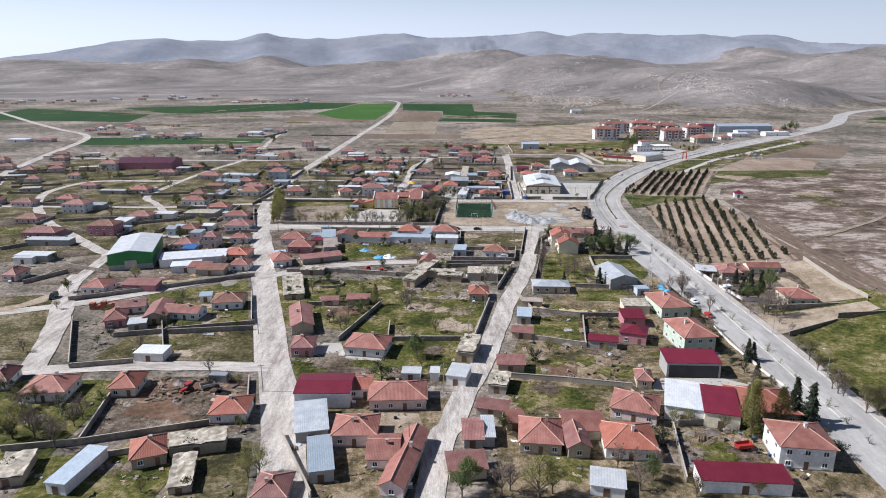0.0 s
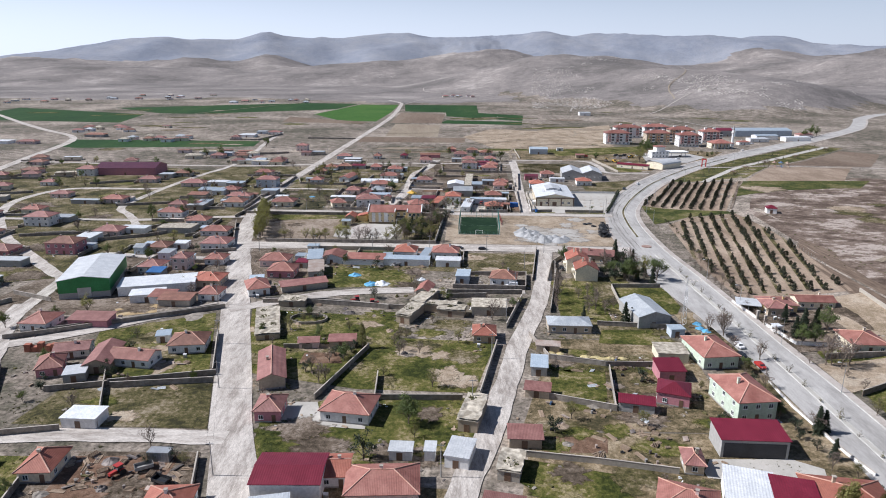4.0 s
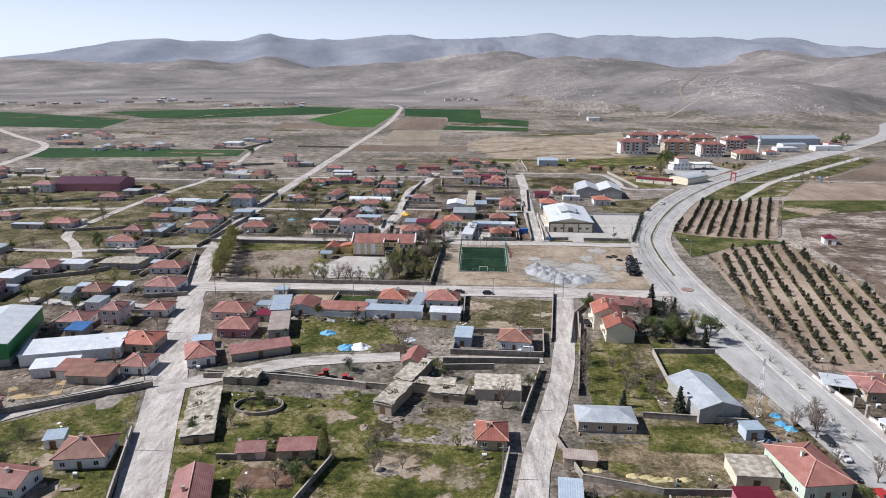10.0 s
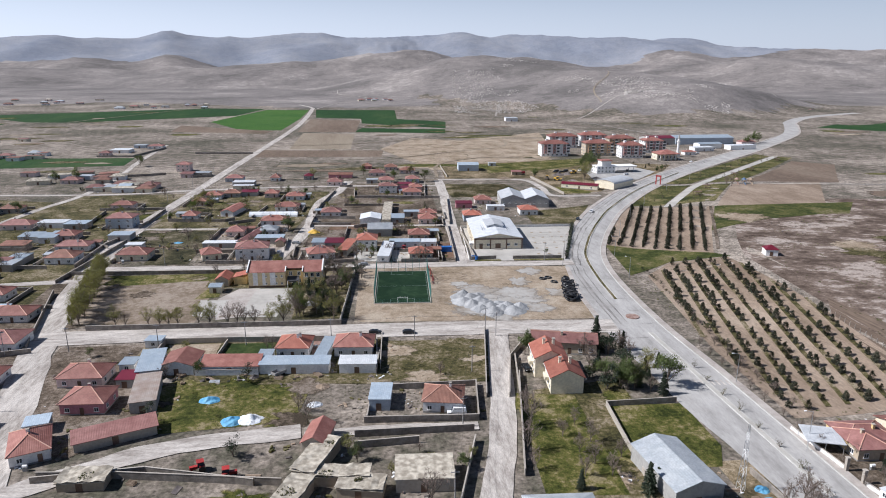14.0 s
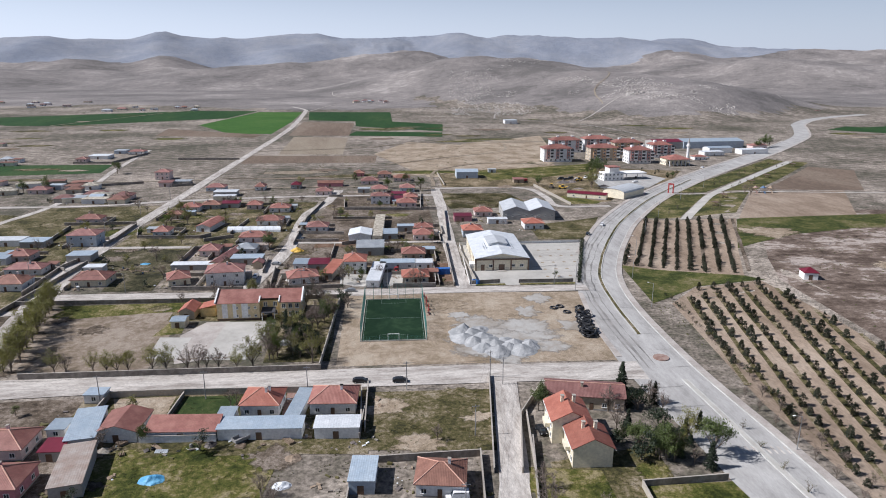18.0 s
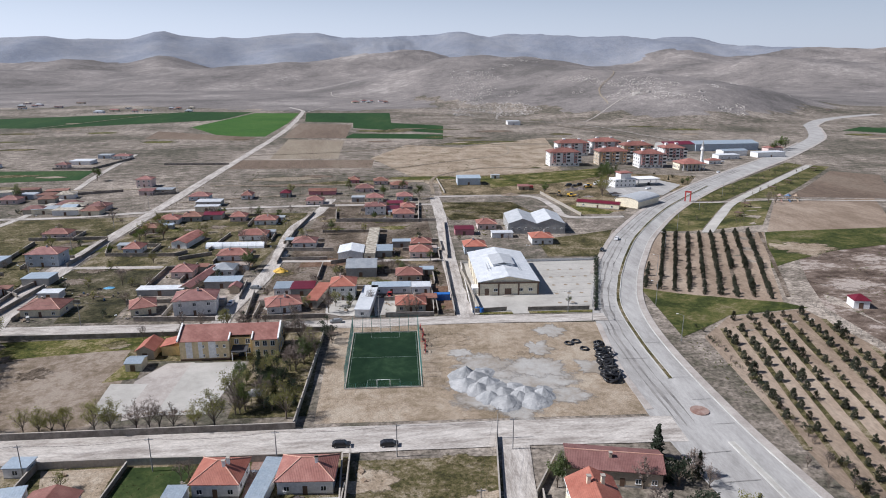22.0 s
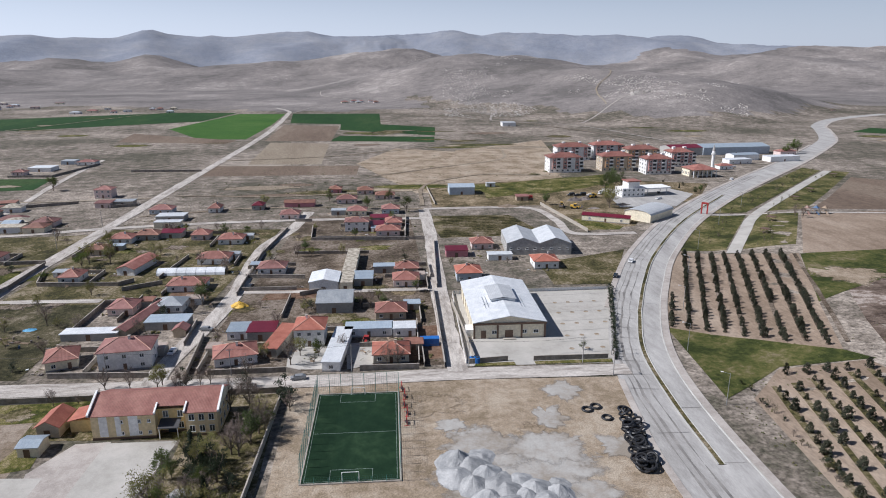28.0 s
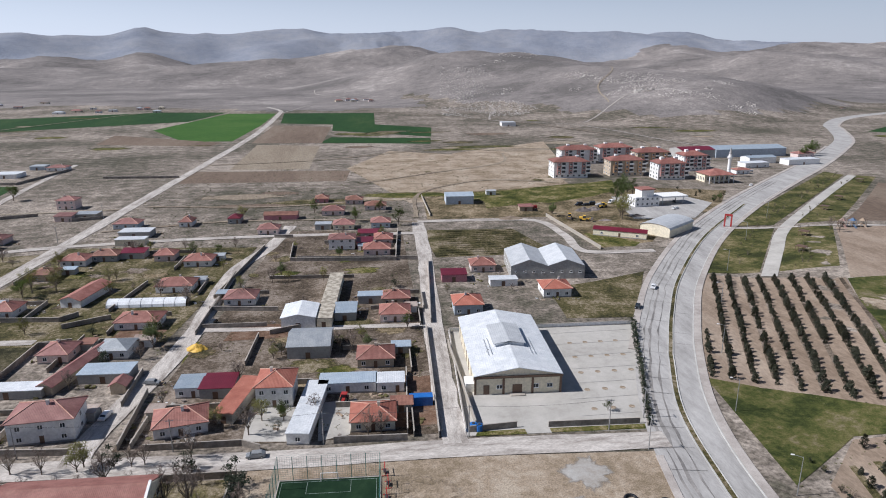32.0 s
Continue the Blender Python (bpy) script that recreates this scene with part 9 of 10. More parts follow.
for run in wire_runs:
    for x, y in run:
        utility_pole(x, y, 0 if run[0][1] - run[-1][1] > -5 else 90)
    for (x0, y0), (x1, y1) in zip(run, run[1:]):
        b = Build()
        for o in (-0.7, 0.7):
            pts = [Vector((x0 + (x1 - x0) * u / 6 + o, y0 + (y1 - y0) * u / 6, 8.25 - 0.8 * (1 - (u / 3 - 1) ** 2))) for u in range(7)]
            alone("overhead_wire", Build().tube(pts, 0.018), "dark", 0, 0, 0, "thin dark overhead wire between poles", "wire", "overhead wires", z=0)


def heap(name, mat, x, y, rx, ry, h, label, category, seed, group=""):
    """A loose pile with a lumpy crest."""
    b, n, m = Build(), 26, 9
    for j in range(m + 1):
        for i in range(n):
            t, r = 2 * math.pi * i / n, 1 - j / m
            k = 1 + 0.22 * noise.noise((math.cos(t) * 2 + seed, math.sin(t) * 2, j * 0.4))
            z = h * (1 - r) ** 0.9 * (0.85 + 0.45 * noise.noise((math.cos(t) * 2 * r + seed, math.sin(t) * 2 * r, 5.0)))
            b.v.append((rx * r * k * math.cos(t), ry * r * k * math.sin(t), max(-0.1, z) if j else -0.1))
    b.f = [(j * n + i, j * n + (i + 1) % n, (j + 1) * n + (i + 1) % n, (j + 1) * n + i) for j in range(m) for i in range(n)]
    return alone(name, b, mat, x, y, 0, label, category, group)


def tipped_cone(x, y, r, h, seed):
    """One lorry load of gravel: a steep cone with a slumped, gullied flank."""
    b, n, m = Build(), 30, 10
    for j in range(m + 1):
        for i in range(n):
            t, q = 2 * math.pi * i / n, 1 - j / m
            k = 1 + 0.20 * noise.noise((math.cos(t) * 1.6 + seed, math.sin(t) * 1.6, 0.0)) + 0.07 * noise.noise((math.cos(t) * 6 + seed, math.sin(t) * 6, j * 0.5))
            z = h * (1 - q) ** 1.12 + 0.10 * h * noise.noise((math.cos(t) * 4 * q + seed, math.sin(t) * 4 * q, 7.0)) * (1 - q) * q * 3
            b.v.append((r * q * k * math.cos(t) + 0.12 * r * (1 - q), r * q * k * math.sin(t), max(0.0, z) if j else -0.1))
    b.f = [(j * n + i, j * n + (i + 1) % n, (j + 1) * n + (i + 1) % n, (j + 1) * n + i) for j in range(m) for i in range(n)]
    alone("gravel_mound", b, "gravel", x, y, seed * 40, "pale grey gravel heap dumped on the bare plot", "gravel", "gravel heaps")


for k, (x, y, r, h) in enumerate(((41.2, 378.5, 4.2, 3.4), (44.2, 376.2, 4.4, 3.8), (41.0, 373.5, 3.8, 2.6), (46.6, 373.0, 4.2, 3.2), (44.0, 369.6, 3.6, 2.4), (48.4, 369.2, 4.0, 3.0), (46.0, 365.0, 3.6, 2.4), (50.6, 366.4, 4.0, 3.1), (50.2, 362.2, 3.6, 2.5), (53.6, 364.0, 4.0, 3.4), (56.6, 366.2, 3.6, 2.8), (57.6, 362.8, 3.8, 3.2), (60.6, 364.6, 3.4, 2.4), (54.0, 369.6, 3.0, 1.8), (47.0, 379.6, 2.8, 1.5), (61.6, 367.8, 2.6, 1.4))):
    tipped_cone(x, y, r * (1.15 + 0.3 * (k % 3) / 2), h * (1.0, 0.62, 0.85, 0.7)[k % 4], k * 3.1)
for x, y, r, st in ((50, 366, 13, 0.9), (56, 374, 15, 1.0), (50, 384, 11, 1.2), (64, 382, 9, 1.3), (66, 366, 8, 1.2)):
    blob("gravel_spill", "gravel_dust", x, y, r, r * 0.8, st, "pale dust spread round the gravel heaps")
crnd = random.Random(4)
for k in range(48):
    if k < 4:
        x, y, z, tx, ty = ((80.7, 398.2), (81.6, 392.4), (87.3, 396), (78, 397))[k] + (0.35, 0, 0)
    else:
        u = crnd.random()
        x, y, z, tx, ty = 87.4 - 5.0 * u + crnd.uniform(-1.5, 1.5), 394 - 24 * u, crnd.uniform(0.35, 1.9), crnd.uniform(-28, 28), crnd.uniform(-28, 28)
    b, R, r, n, m = Build(), crnd.uniform(1.15, 1.5), 0.3, 16, 6
    for i in range(n):
        for j in range(m):
            a, c = 2 * math.pi * i / n, 2 * math.pi * j / m
            b.v.append(((R + r * math.cos(c)) * math.cos(a), (R + r * math.cos(c)) * math.sin(a), r * math.sin(c)))
    b.f = [(i * m + j, ((i + 1) % n) * m + j, ((i + 1) % n) * m + (j + 1) % m, i * m + (j + 1) % m) for i in range(n) for j in range(m)]
    o = alone("pipe_coil", b, "black_plastic", x, y, 0, "coil of thick black plastic pipe in a pile", "pipe coil", "pipe coils")
    o.matrix_basis = pose(x, y, z, tx, ty, 0)
heap("tarpaulin_mound", "tarp_blue", -37.6, 305.2, 3.0, 2.2, 1.6, "heap covered with a bright blue tarpaulin", "tarpaulin", 1.0)
heap("tarpaulin_mound", "tarp_blue", -29.6, 293.6, 3.2, 2.6, 1.8, "heap covered with a bright blue tarpaulin", "tarpaulin", 2.0)
heap("tarpaulin_mound", "tarp_white", -25.6, 293.9, 3.8, 2.7, 2.1, "heap covered with white plastic sheeting", "tarpaulin", 4.0)
heap("tarpaulin_mound", "tarp_white", -9.5, 300, 2.4, 1.6, 1.2, "heap covered with white plastic sheeting", "tarpaulin", 6.0)
heap("yellow_tent", "tarp_yellow", -23.0, 485.2, 3.4, 2.8, 2.4, "orange-yellow tarpaulin tent on a grass plot", "tarpaulin", 8.0)
heap("spoil_mound", "yard_dirt", 112, 640, 8, 4, 2.0, "low heap of brown earth", "heap", 3.0)
for k, (x, y) in enumerate(((-12, 228), (-18, 246), (-84, 158), (-72, 160), (72, 141), (60, 143), (66, 143.5), (30, 186), (40, 196), (-34, 262), (-50, 252), (-52, 318), (-28, 318), (-8, 310), (30, 178), (-75, 170), (14, 500), (18, 515), (24, 520))):
    heap("rubble", ("scrap_metal", "wood_pile", "block")[k % 3], x, y, crnd.uniform(1.2, 2.6), crnd.uniform(1.0, 2.0), crnd.uniform(0.6, 1.3), "low heap of scrap and rubble in a yard", "rubble", k * 1.7, "rubble heaps")


def trailer(x, y, rot, paint):
    e = thing("farm_trailer", x, y, rot, "small painted farm trailer with raised sides", "trailer", "farm machines")
    part("bed", Build().box(-1.9, -1, 0.75, 1.9, 1, 0.9), paint, e)
    for s in (-1, 1):
        part("side_board", Build().box(-1.9, s * 1.0 - 0.04, 0.9, 1.9, s * 1.0 + 0.04, 1.6), paint, e)
        part("end_board", Build().box(s * 1.9 - 0.04, -0.95, 0.9, s * 1.9 + 0.04, 0.95, 1.6), paint, e)
        for q in (-1.0, 1.0):
            part("wheel", Build().bar((q, s * 0.75, 0.4), (q, s * 0.98, 0.4), 0.4, 12), "black_plastic", e)
    part("drawbar", Build().bar((-1.9, 0, 0.7), (-3.2, 0, 0.55), 0.06), "steel", e)


def tractor(x, y, rot, paint="red_paint"):
    e = thing("tractor", x, y, rot, "old red farm tractor standing in a yard", "tractor", "farm machines")
    part("bonnet", Build().box(-1.9, -0.4, 0.8, -0.2, 0.4, 1.5), paint, e)
    part("cab", Build().box(-0.2, -0.7, 1.2, 1.1, 0.7, 2.4), "glass", e)
    part("cab_roof", Build().box(-0.35, -0.8, 2.4, 1.25, 0.8, 2.52), paint, e)
    for s in (-1, 1):
        part("rear_wheel", Build().bar((0.7, s * 0.7, 0.75), (0.7, s * 1.1, 0.75), 0.75, 14), "black_plastic", e)
        part("front_wheel", Build().bar((-1.5, s * 0.55, 0.42), (-1.5, s * 0.8, 0.42), 0.42, 12), "black_plastic", e)
        part("mudguard", Build().box(0.1, s * 0.9 - 0.22, 1.5, 1.35, s * 0.9 + 0.22, 1.6), paint, e)


def loader(x, y, rot, paint, label):
    e = thing("wheel_loader", x, y, rot, label, "loader", "contractor's machines")
    part("chassis", Build().box(-2.6, -0.8, 0.7, 2.2, 0.8, 1.5), paint, e)
    part("engine_cover", Build().box(0.6, -0.75, 1.5, 2.5, 0.75, 2.3), paint, e)
    part("cab", Build().box(-0.9, -0.75, 1.5, 0.5, 0.75, 3.0), "glass", e)
    part("cab_roof", Build().box(-1.0, -0.85, 3.0, 0.6, 0.85, 3.14), paint, e)
    part("boom", Build().bar((-1.4, 0, 1.4), (-4.0, 0, 2.0), 0.22, 6), paint, e)
    part("bucket", Build().box(-5.0, -1.2, 1.0, -3.9, 1.2, 2.0), "scrap_metal", e)
    for ax in (-1.8, 1.5):
        for q in (-1, 1):
            part("wheel", Build().bar((ax, q * 0.8, 0.7), (ax, q * 1.3, 0.7), 0.7, 12), "black_plastic", e)


loader(173.7, 661, 20, "tarp_yellow", "yellow wheel loader parked in a dusty yard")
loader(144.8, 636, 70, "tarp_yellow", "yellow wheel loader parked in a dusty yard")
loader(151.0, 630, 150, "tarp_yellow", "yellow wheel loader parked beside a shed")
for x, y, rx, ry, h in ((159, 654, 5, 3.5, 3.0), (166, 656, 4.5, 3, 2.6), (184, 636, 5, 2, 1.6), (163, 629, 4, 2, 1.2)):
    heap("scrap_heap", "scrap_metal", x, y, rx, ry, h, "dark heap of scrap metal in a contractor's yard", "scrap", x * 0.1, "scrap heaps")
for x, y in ((243.5, 575.7), (222.9, 548.6), (298.4, 634.6), (328.2, 662.0), (386.2, 715.6)):
    e = thing("picnic_shelter", x, y, 35, "small dark timber picnic shelter on a park lawn", "shelter", "picnic shelters")
    part("roof", Build().box(-2.1, -2.1, 2.3, 2.1, 2.1, 2.45), "door_brown", e)
    part("table", Build().box(-0.9, -0.4, 0.68, 0.9, 0.4, 0.76), "wood_pile", e)
    for q in (-1, 1):
        part("bench", Build().box(-0.9, q * 0.9 - 0.18, 0.0, 0.9, q * 0.9 + 0.18, 0.45), "wood_pile", e)
        for q2 in (-1, 1):
            part("post", Build().box(q * 1.8 - 0.07, q2 * 1.8 - 0.07, 0, q * 1.8 + 0.07, q2 * 1.8 + 0.07, 2.3), "door_brown", e)
trailer(70.5, 136.5, 10, "red_paint")
trailer(-66, 167, 30, "plinth")
trailer(-60, 162, -20, "car_dark")
trailer(20, 183.5, 5, "red_paint")
trailer(-21, 318.5, 40, "plinth")
tractor(-33, 273, 20)
tractor(22.5, 446, 80)
tractor(-26, 270, 190)
tractor(-71, 165, 60)
for x, y, ln, mat, lab in ((42.3, 442.5, 6.0, "blue_paint", "bright blue steel container in a yard"), (-64, 171, 5, "steel", "grey steel container in a yard")):
    e = thing("container", x, y, -3, lab, "container")
    part("body", Build().box(-ln / 2, -1.2, 0, ln / 2, 1.2, 2.5), mat, e)
    for i in range(int(ln / 0.6)):
        part("rib", Build().box(-ln / 2 + 0.2 + i * 0.6, -1.26, 0.1, -ln / 2 + 0.45 + i * 0.6, -1.202, 2.4), mat, e)
    part("roof", Build().box(-ln / 2 - 0.03, -1.25, 2.5, ln / 2 + 0.03, 1.25, 2.6), mat, e)
for k, (x, y) in enumerate(((53.6, 428.6), (54.9, 427.9))):
    e = thing("water_tank", x, y, 0, "blue plastic water tank by the yard gate", "tank", "tanks")
    part("body", Build().bar((0, 0, 0), (0, 0, 1.7), 0.85, 12), "blue_paint", e)
    part("lid", Build().bar((0, 0, 1.7), (0, 0, 1.85), 0.4, 10), "dark", e)
g = thing("polytunnel", -49, 527.5, -3, "long white polythene greenhouse tunnel", "greenhouse")
n = 7
part("cover", Build().arch(-14, 14, [(-3 * math.cos(math.pi * i / n), 2.4 * math.sin(math.pi * i / n) + 0.2) for i in range(n + 1)], 0.05), "tarp_white", g)
for i in range(8):
    hoop = Build()
    for k in range(n):
        a, b = math.pi * k / n, math.pi * (k + 1) / n
        hoop.bar((-14 + 4 * i, -3.05 * math.cos(a), 2.46 * math.sin(a) + 0.2), (-14 + 4 * i, -3.05 * math.cos(b), 2.46 * math.sin(b) + 0.2), 0.05, 4)
    part("hoop", hoop, "steel", g)


def mast(x, y, h):
    e = thing("radio_mast", x, y, 0, "slim red and white lattice radio mast", "mast")
    for k in range(int(h / 2)):
        w0, w1 = 0.9 * (1 - k * 2 / h) + 0.15, 0.9 * (1 - (k + 1) * 2 / h) + 0.15
        b = Build()
        c0 = [(w0 * math.cos(t), w0 * math.sin(t), k * 2) for t in (0, 2.094, 4.189)]
        c1 = [(w1 * math.cos(t), w1 * math.sin(t), k * 2 + 2) for t in (0, 2.094, 4.189)]
        for i in range(3):
            b.bar(c0[i], c1[i], 0.05, 4).bar(c0[i], c1[(i + 1) % 3], 0.03, 3).bar(c1[i], c1[(i + 1) % 3], 0.03, 3)
        part("lattice_section", b, "steel" if k % 2 else "frame_white", e)


mast(83.1, 253.2, 17)
house(77.2, 243.5, 4, 4.5, 4, 2.8, "flat", 0, "pale_blue", "sheet_blue", name="shed", plain=True, group="sheds")
for k, (x, y) in enumerate(((88, 253), (87.5, 249), (88.5, 246.5))):
    heap("tarpaulin_mound", "tarp_blue", x, y, 1.8, 1.6, 1.2, "heap under a crumpled blue tarpaulin", "tarpaulin", 11 + k)
# the roadside yard east of the main road
e = thing("canopy", 111.5, 267.5, -18, "white open-sided canopy on steel posts", "canopy")
part("roof", Build().shell([[(-4.2, -3.6, 3.0), (4.2, -3.6, 3.0), (4.2, 3.6, 3.3), (-4.2, 3.6, 3.3)]], 0.18), "sheet_white", e)
for a in (-3.9, 0, 3.9):
    for b in (-3.3, 3.3):
        part("post", Build().bar((a, b, -0.5), (a, b, 3.0), 0.07), "steel", e)
house(122.0, 268.0, -4, 12, 8, 3.2, "hip", 1.6, "yellow", "tile_pink", group="roadside yard")
house(135.5, 268.5, -4, 13, 7, 3.0, "gx", 1.2, "cream", "tile", group="roadside yard")
sheet("yard", "yard_earth", [(112, 230), (140, 236), (150, 262), (110, 276)], "bare earth yard of the roadside compound", 0.06)
for a, b in (((109, 275), (110.5, 258)), ((111, 252), (113.5, 236)), ((113.5, 236), (140, 232))):
    garden_wall(*a, *b, 1.2, "wall_white")
for x, y in ((110.6, 257.4), (111.0, 252.6)):
    e = thing("gate_pillar", x, y, 0, "square concrete gate pillar", "pillar", "gate pillars")
    part("shaft", Build().box(-0.35, -0.35, -0.3, 0.35, 0.35, 3.4), "coping", e)
    part("cap", Build().box(-0.45, -0.45, 3.4, 0.45, 0.45, 3.6), "coping", e)
e = thing("kiosk", 112.2, 246.8, 10, "small white guard kiosk by the gate", "kiosk")
part("body", Build().box(-1.2, -1.2, 0, 1.2, 1.2, 2.4), "wall_white", e)
part("roof", Build().box(-1.4, -1.4, 2.4, 1.4, 1.4, 2.55), "sheet_white", e)
window_on(e, 0, -1.2, 1.0, 0, 1.2, 1.0)
window_on(e, -1.2, 0, 1.0, -90, 1.2, 1.0)
# roundabout islet, crossing, playground
e = alone("islet", Build().bar((0, 0, 0), (0, 0, 0.42), 2.4, 18), "paving_red", 99.0, 351.7, 0, "low round traffic islet paved with red blocks", "islet")
for k in range(9):
    alone("crossing_stripe", Build().box(-0.25, -1.5, 0, 0.25, 1.5, 0.02), "pale_dust", 94.6 + 1.5 * k, 301.8 - 0.2 * k, 0, "faded white stripe of a road crossing", "stripe", "crossing stripes", z=0.17)
e = thing("playground_frame", 277, 586, -10, "weathered coloured climbing frame with small roofs", "playground")
for i, (m, q) in enumerate((("paving_red", -5), ("barrel_blue", 0), ("wood_pile", 5))):
    part("platform", Build().box(q - 1.5, -1.5, 1.5, q + 1.5, 1.5, 1.7), "wood_pile", e)
    part("roof", Build().bar((q, 0, 3.4), (q, 0, 4.8), 2.2, 4, 0.1), m, e)
    for a in (-1.4, 1.4):
        for b in (-1.4, 1.4):
            part("post", Build().bar((q + a, b, 0), (q + a, b, 3.5), 0.1), m, e)
    part("slide", Build().shell([[(q - 0.5, -1.5, 1.6), (q - 0.5, -5, 0.2), (q + 0.5, -5, 0.2), (q + 0.5, -1.5, 1.6)]], 0.1), m, e)
# yard wall of the trading hall, orchard fence
garden_wall(56, 488.4, 118.4, 486.6, 1.2, "wall_white")
garden_wall(51.6, 427.5, 56.0, 488, 1.2, "wall_white")
garden_wall(96.0, 424.4, 118.4, 486, 1.0)
for k in range(40):
    u = k / 39
    e = alone("fence_post", Build().box(-0.07, -0.07, -0.3, 0.07, 0.07, 1.5), "coping", 170 - 9 * u, 412 - 105 * u, 0, "plain concrete fence post at the orchard edge", "post", "orchard fence posts")
# round patches in the concrete yard
for i in range(5):
    for j in range(5):
        x, y = 86 + 5.0 * i + 1.6 * j, 434 + 10 * j
        if x < 92 + (y - 423) * 0.36 + 2:
            alone("yard_patch", Build().bar((0, 0, 0), (0, 0, 0.015), 0.8, 12), "lot", x, y, 0, "round earth-filled planting patch in concrete", "patch", "yard patches", z=0.1)
# small roof and yard fittings: water heaters and dishes
frnd = random.Random(31)
for o in [q for q in scene.objects if q.parent is None and q.name.split(".")[0] == "house" and q.location.y < 480][::4]:
    x, y = o.location.x + frnd.uniform(-4, 4), o.location.y - 7.5
    e = thing("water_barrel", x, y, 0, "small white water barrel on a steel stand", "barrel", "water barrels")
    part("barrel", Build().bar((-0.5, 0, 1.2), (0.5, 0, 1.2), 0.35, 10), "frame_white", e)
    part("stand", Build().box(-0.5, -0.3, 0, 0.5, 0.3, 0.85), "steel", e)


def scrap(x, y, spread_x, spread_y, n, seed):
    """Odds and ends in a yard: barrels, crates, planks, tyres, sheet metal."""
    r = random.Random(seed)
    for _ in range(n):
        px, py, a = x + r.uniform(-spread_x, spread_x), y + r.uniform(-spread_y, spread_y), r.uniform(0, 360)
        k = r.randrange(5)
        if k == 0:
            alone("barrel", Build().bar((0, 0, 0), (0, 0, 0.9), 0.32, 10), r.choice(("barrel_blue", "sheet_rust", "scrap_metal", "plinth")), px, py, a, "dented steel barrel standing in a yard", "barrel", "yard scrap")
        elif k == 1:
            s = r.uniform(0.5, 1.1)
            b = Build().box(-s, -s * 0.7, 0.06, s, s * 0.7, 0.08)
            for q in range(4):
                b.box(-s, -s * 0.7 + q * s * 0.4, 0.08, s, -s * 0.7 + q * s * 0.4 + 0.14, s * 0.7)
            alone("crate", b, "wood_pile", px, py, a, "rough wooden crate in a yard", "crate", "yard scrap")
        elif k == 2:
            ring, z = [(-0.6, 0.0)], 0.0
            for q in range(6):
                z = r.uniform(0.1, 0.34)
                ring += [(-0.6 + q * 0.2, z), (-0.42 + q * 0.2, z + 0.01), (-0.41 + q * 0.2, 0.05)]
            ring += [(0.6, 0.0)]
            b = Build().add([(s * (1.6 + 0.15 * r.random()), p, h) for s in (-1, 1) for p, h in ring], [tuple(range(len(ring))), tuple(range(2 * len(ring) - 1, len(ring) - 1, -1))] + [(i, len(ring) + i, len(ring) + (i + 1) % len(ring), (i + 1) % len(ring)) for i in range(len(ring))])
            alone("timber", b, "wood_pile", px, py, a, "loose stack of weathered planks", "planks", "yard scrap")
        elif k == 3:
            b = Build()
            for q in range(r.randrange(1, 4)):
                for i in range(10):
                    t0, t1 = 2 * math.pi * i / 10, 2 * math.pi * (i + 1) / 10
                    b.bar((0.36 * math.cos(t0), 0.36 * math.sin(t0), 0.12 + 0.22 * q), (0.36 * math.cos(t1), 0.36 * math.sin(t1), 0.12 + 0.22 * q), 0.12, 5)
            alone("old_tyre", b, "black_plastic", px, py, a, "old black tyre lying in a yard", "tyre", "yard scrap")
        else:
            s = r.uniform(0.8, 1.6)
            b = Build().shell([[(-s, -0.6, 0.1), (s, -0.6, 0.12), (s * 0.9, 0.6, 0.45), (-s, 0.6, 0.35)]], 0.04).box(-s * 0.8, 0.1, 0, s * 0.7, 0.4, 0.2)
            alone("scrap_sheet", b, r.choice(("sheet_rust", "scrap_metal", "scrap_metal", "sheet_grey")), px, py, a, "bent metal sheet lying on scrap", "scrap", "yard scrap")


scrap(-68, 166, 14, 7, 46, 1)
scrap(67, 141.5, 9, 3, 44, 2)
scrap(56, 134, 2.5, 7, 14, 22)
scrap(40, 190, 16, 8, 26, 3)
scrap(48, 176, 12, 6, 24, 4)
scrap(-30, 318, 26, 3, 26, 5)
scrap(-36, 262, 26, 12, 16, 6)
scrap(82, 246, 5, 8, 16, 7)
scrap(20, 512, 9, 10, 22, 8)
scrap(-85, 213, 14, 10, 14, 9)
scrap(-24, 146, 12, 12, 16, 10)
scrap(76, 128, 5, 8, 18, 11)
scrap(52, 214, 14, 14, 22, 12)


# leftovers of mud-brick ruins and sheds
house(-60.2, 250.4, 14, 7.6, 25, 1.9, "mud", 0, "mud", "mud_roof", name="ruin", plain=True, group="ruins")
house(69.8, 226.4, -4, 9.0, 8.0, 3.0, "flat", 0, "cream", "mud_roof", name="shed", plain=True, group="sheds")
house(-90.5, 237.4, 14, 4.2, 4.0, 2.4, "shed", 0.3, "white", "sheet_blue", name="shed", plain=True, group="sheds")
house(-95.2, 127.5, 14, 6.0, 10, 2.2, "mud", 0, "mud", "mud_roof", name="ruin", plain=True, group="ruins")
house(-57.3, 126, 14, 4.6, 12, 1.8, "mud", 0, "mud", "mud_roof", name="ruin", plain=True, group="ruins")
house(-42.5, 233.6, 4, 6.0, 4.2, 2.3, "gx", 0.9, "pink", "tile_pink", name="shed", plain=True, group="sheds")
house(-32.0, 234.0, 4, 8.0, 4.2, 2.4, "shed", 0.5, "tan", "tile_pink", name="shed", plain=True, group="sheds")
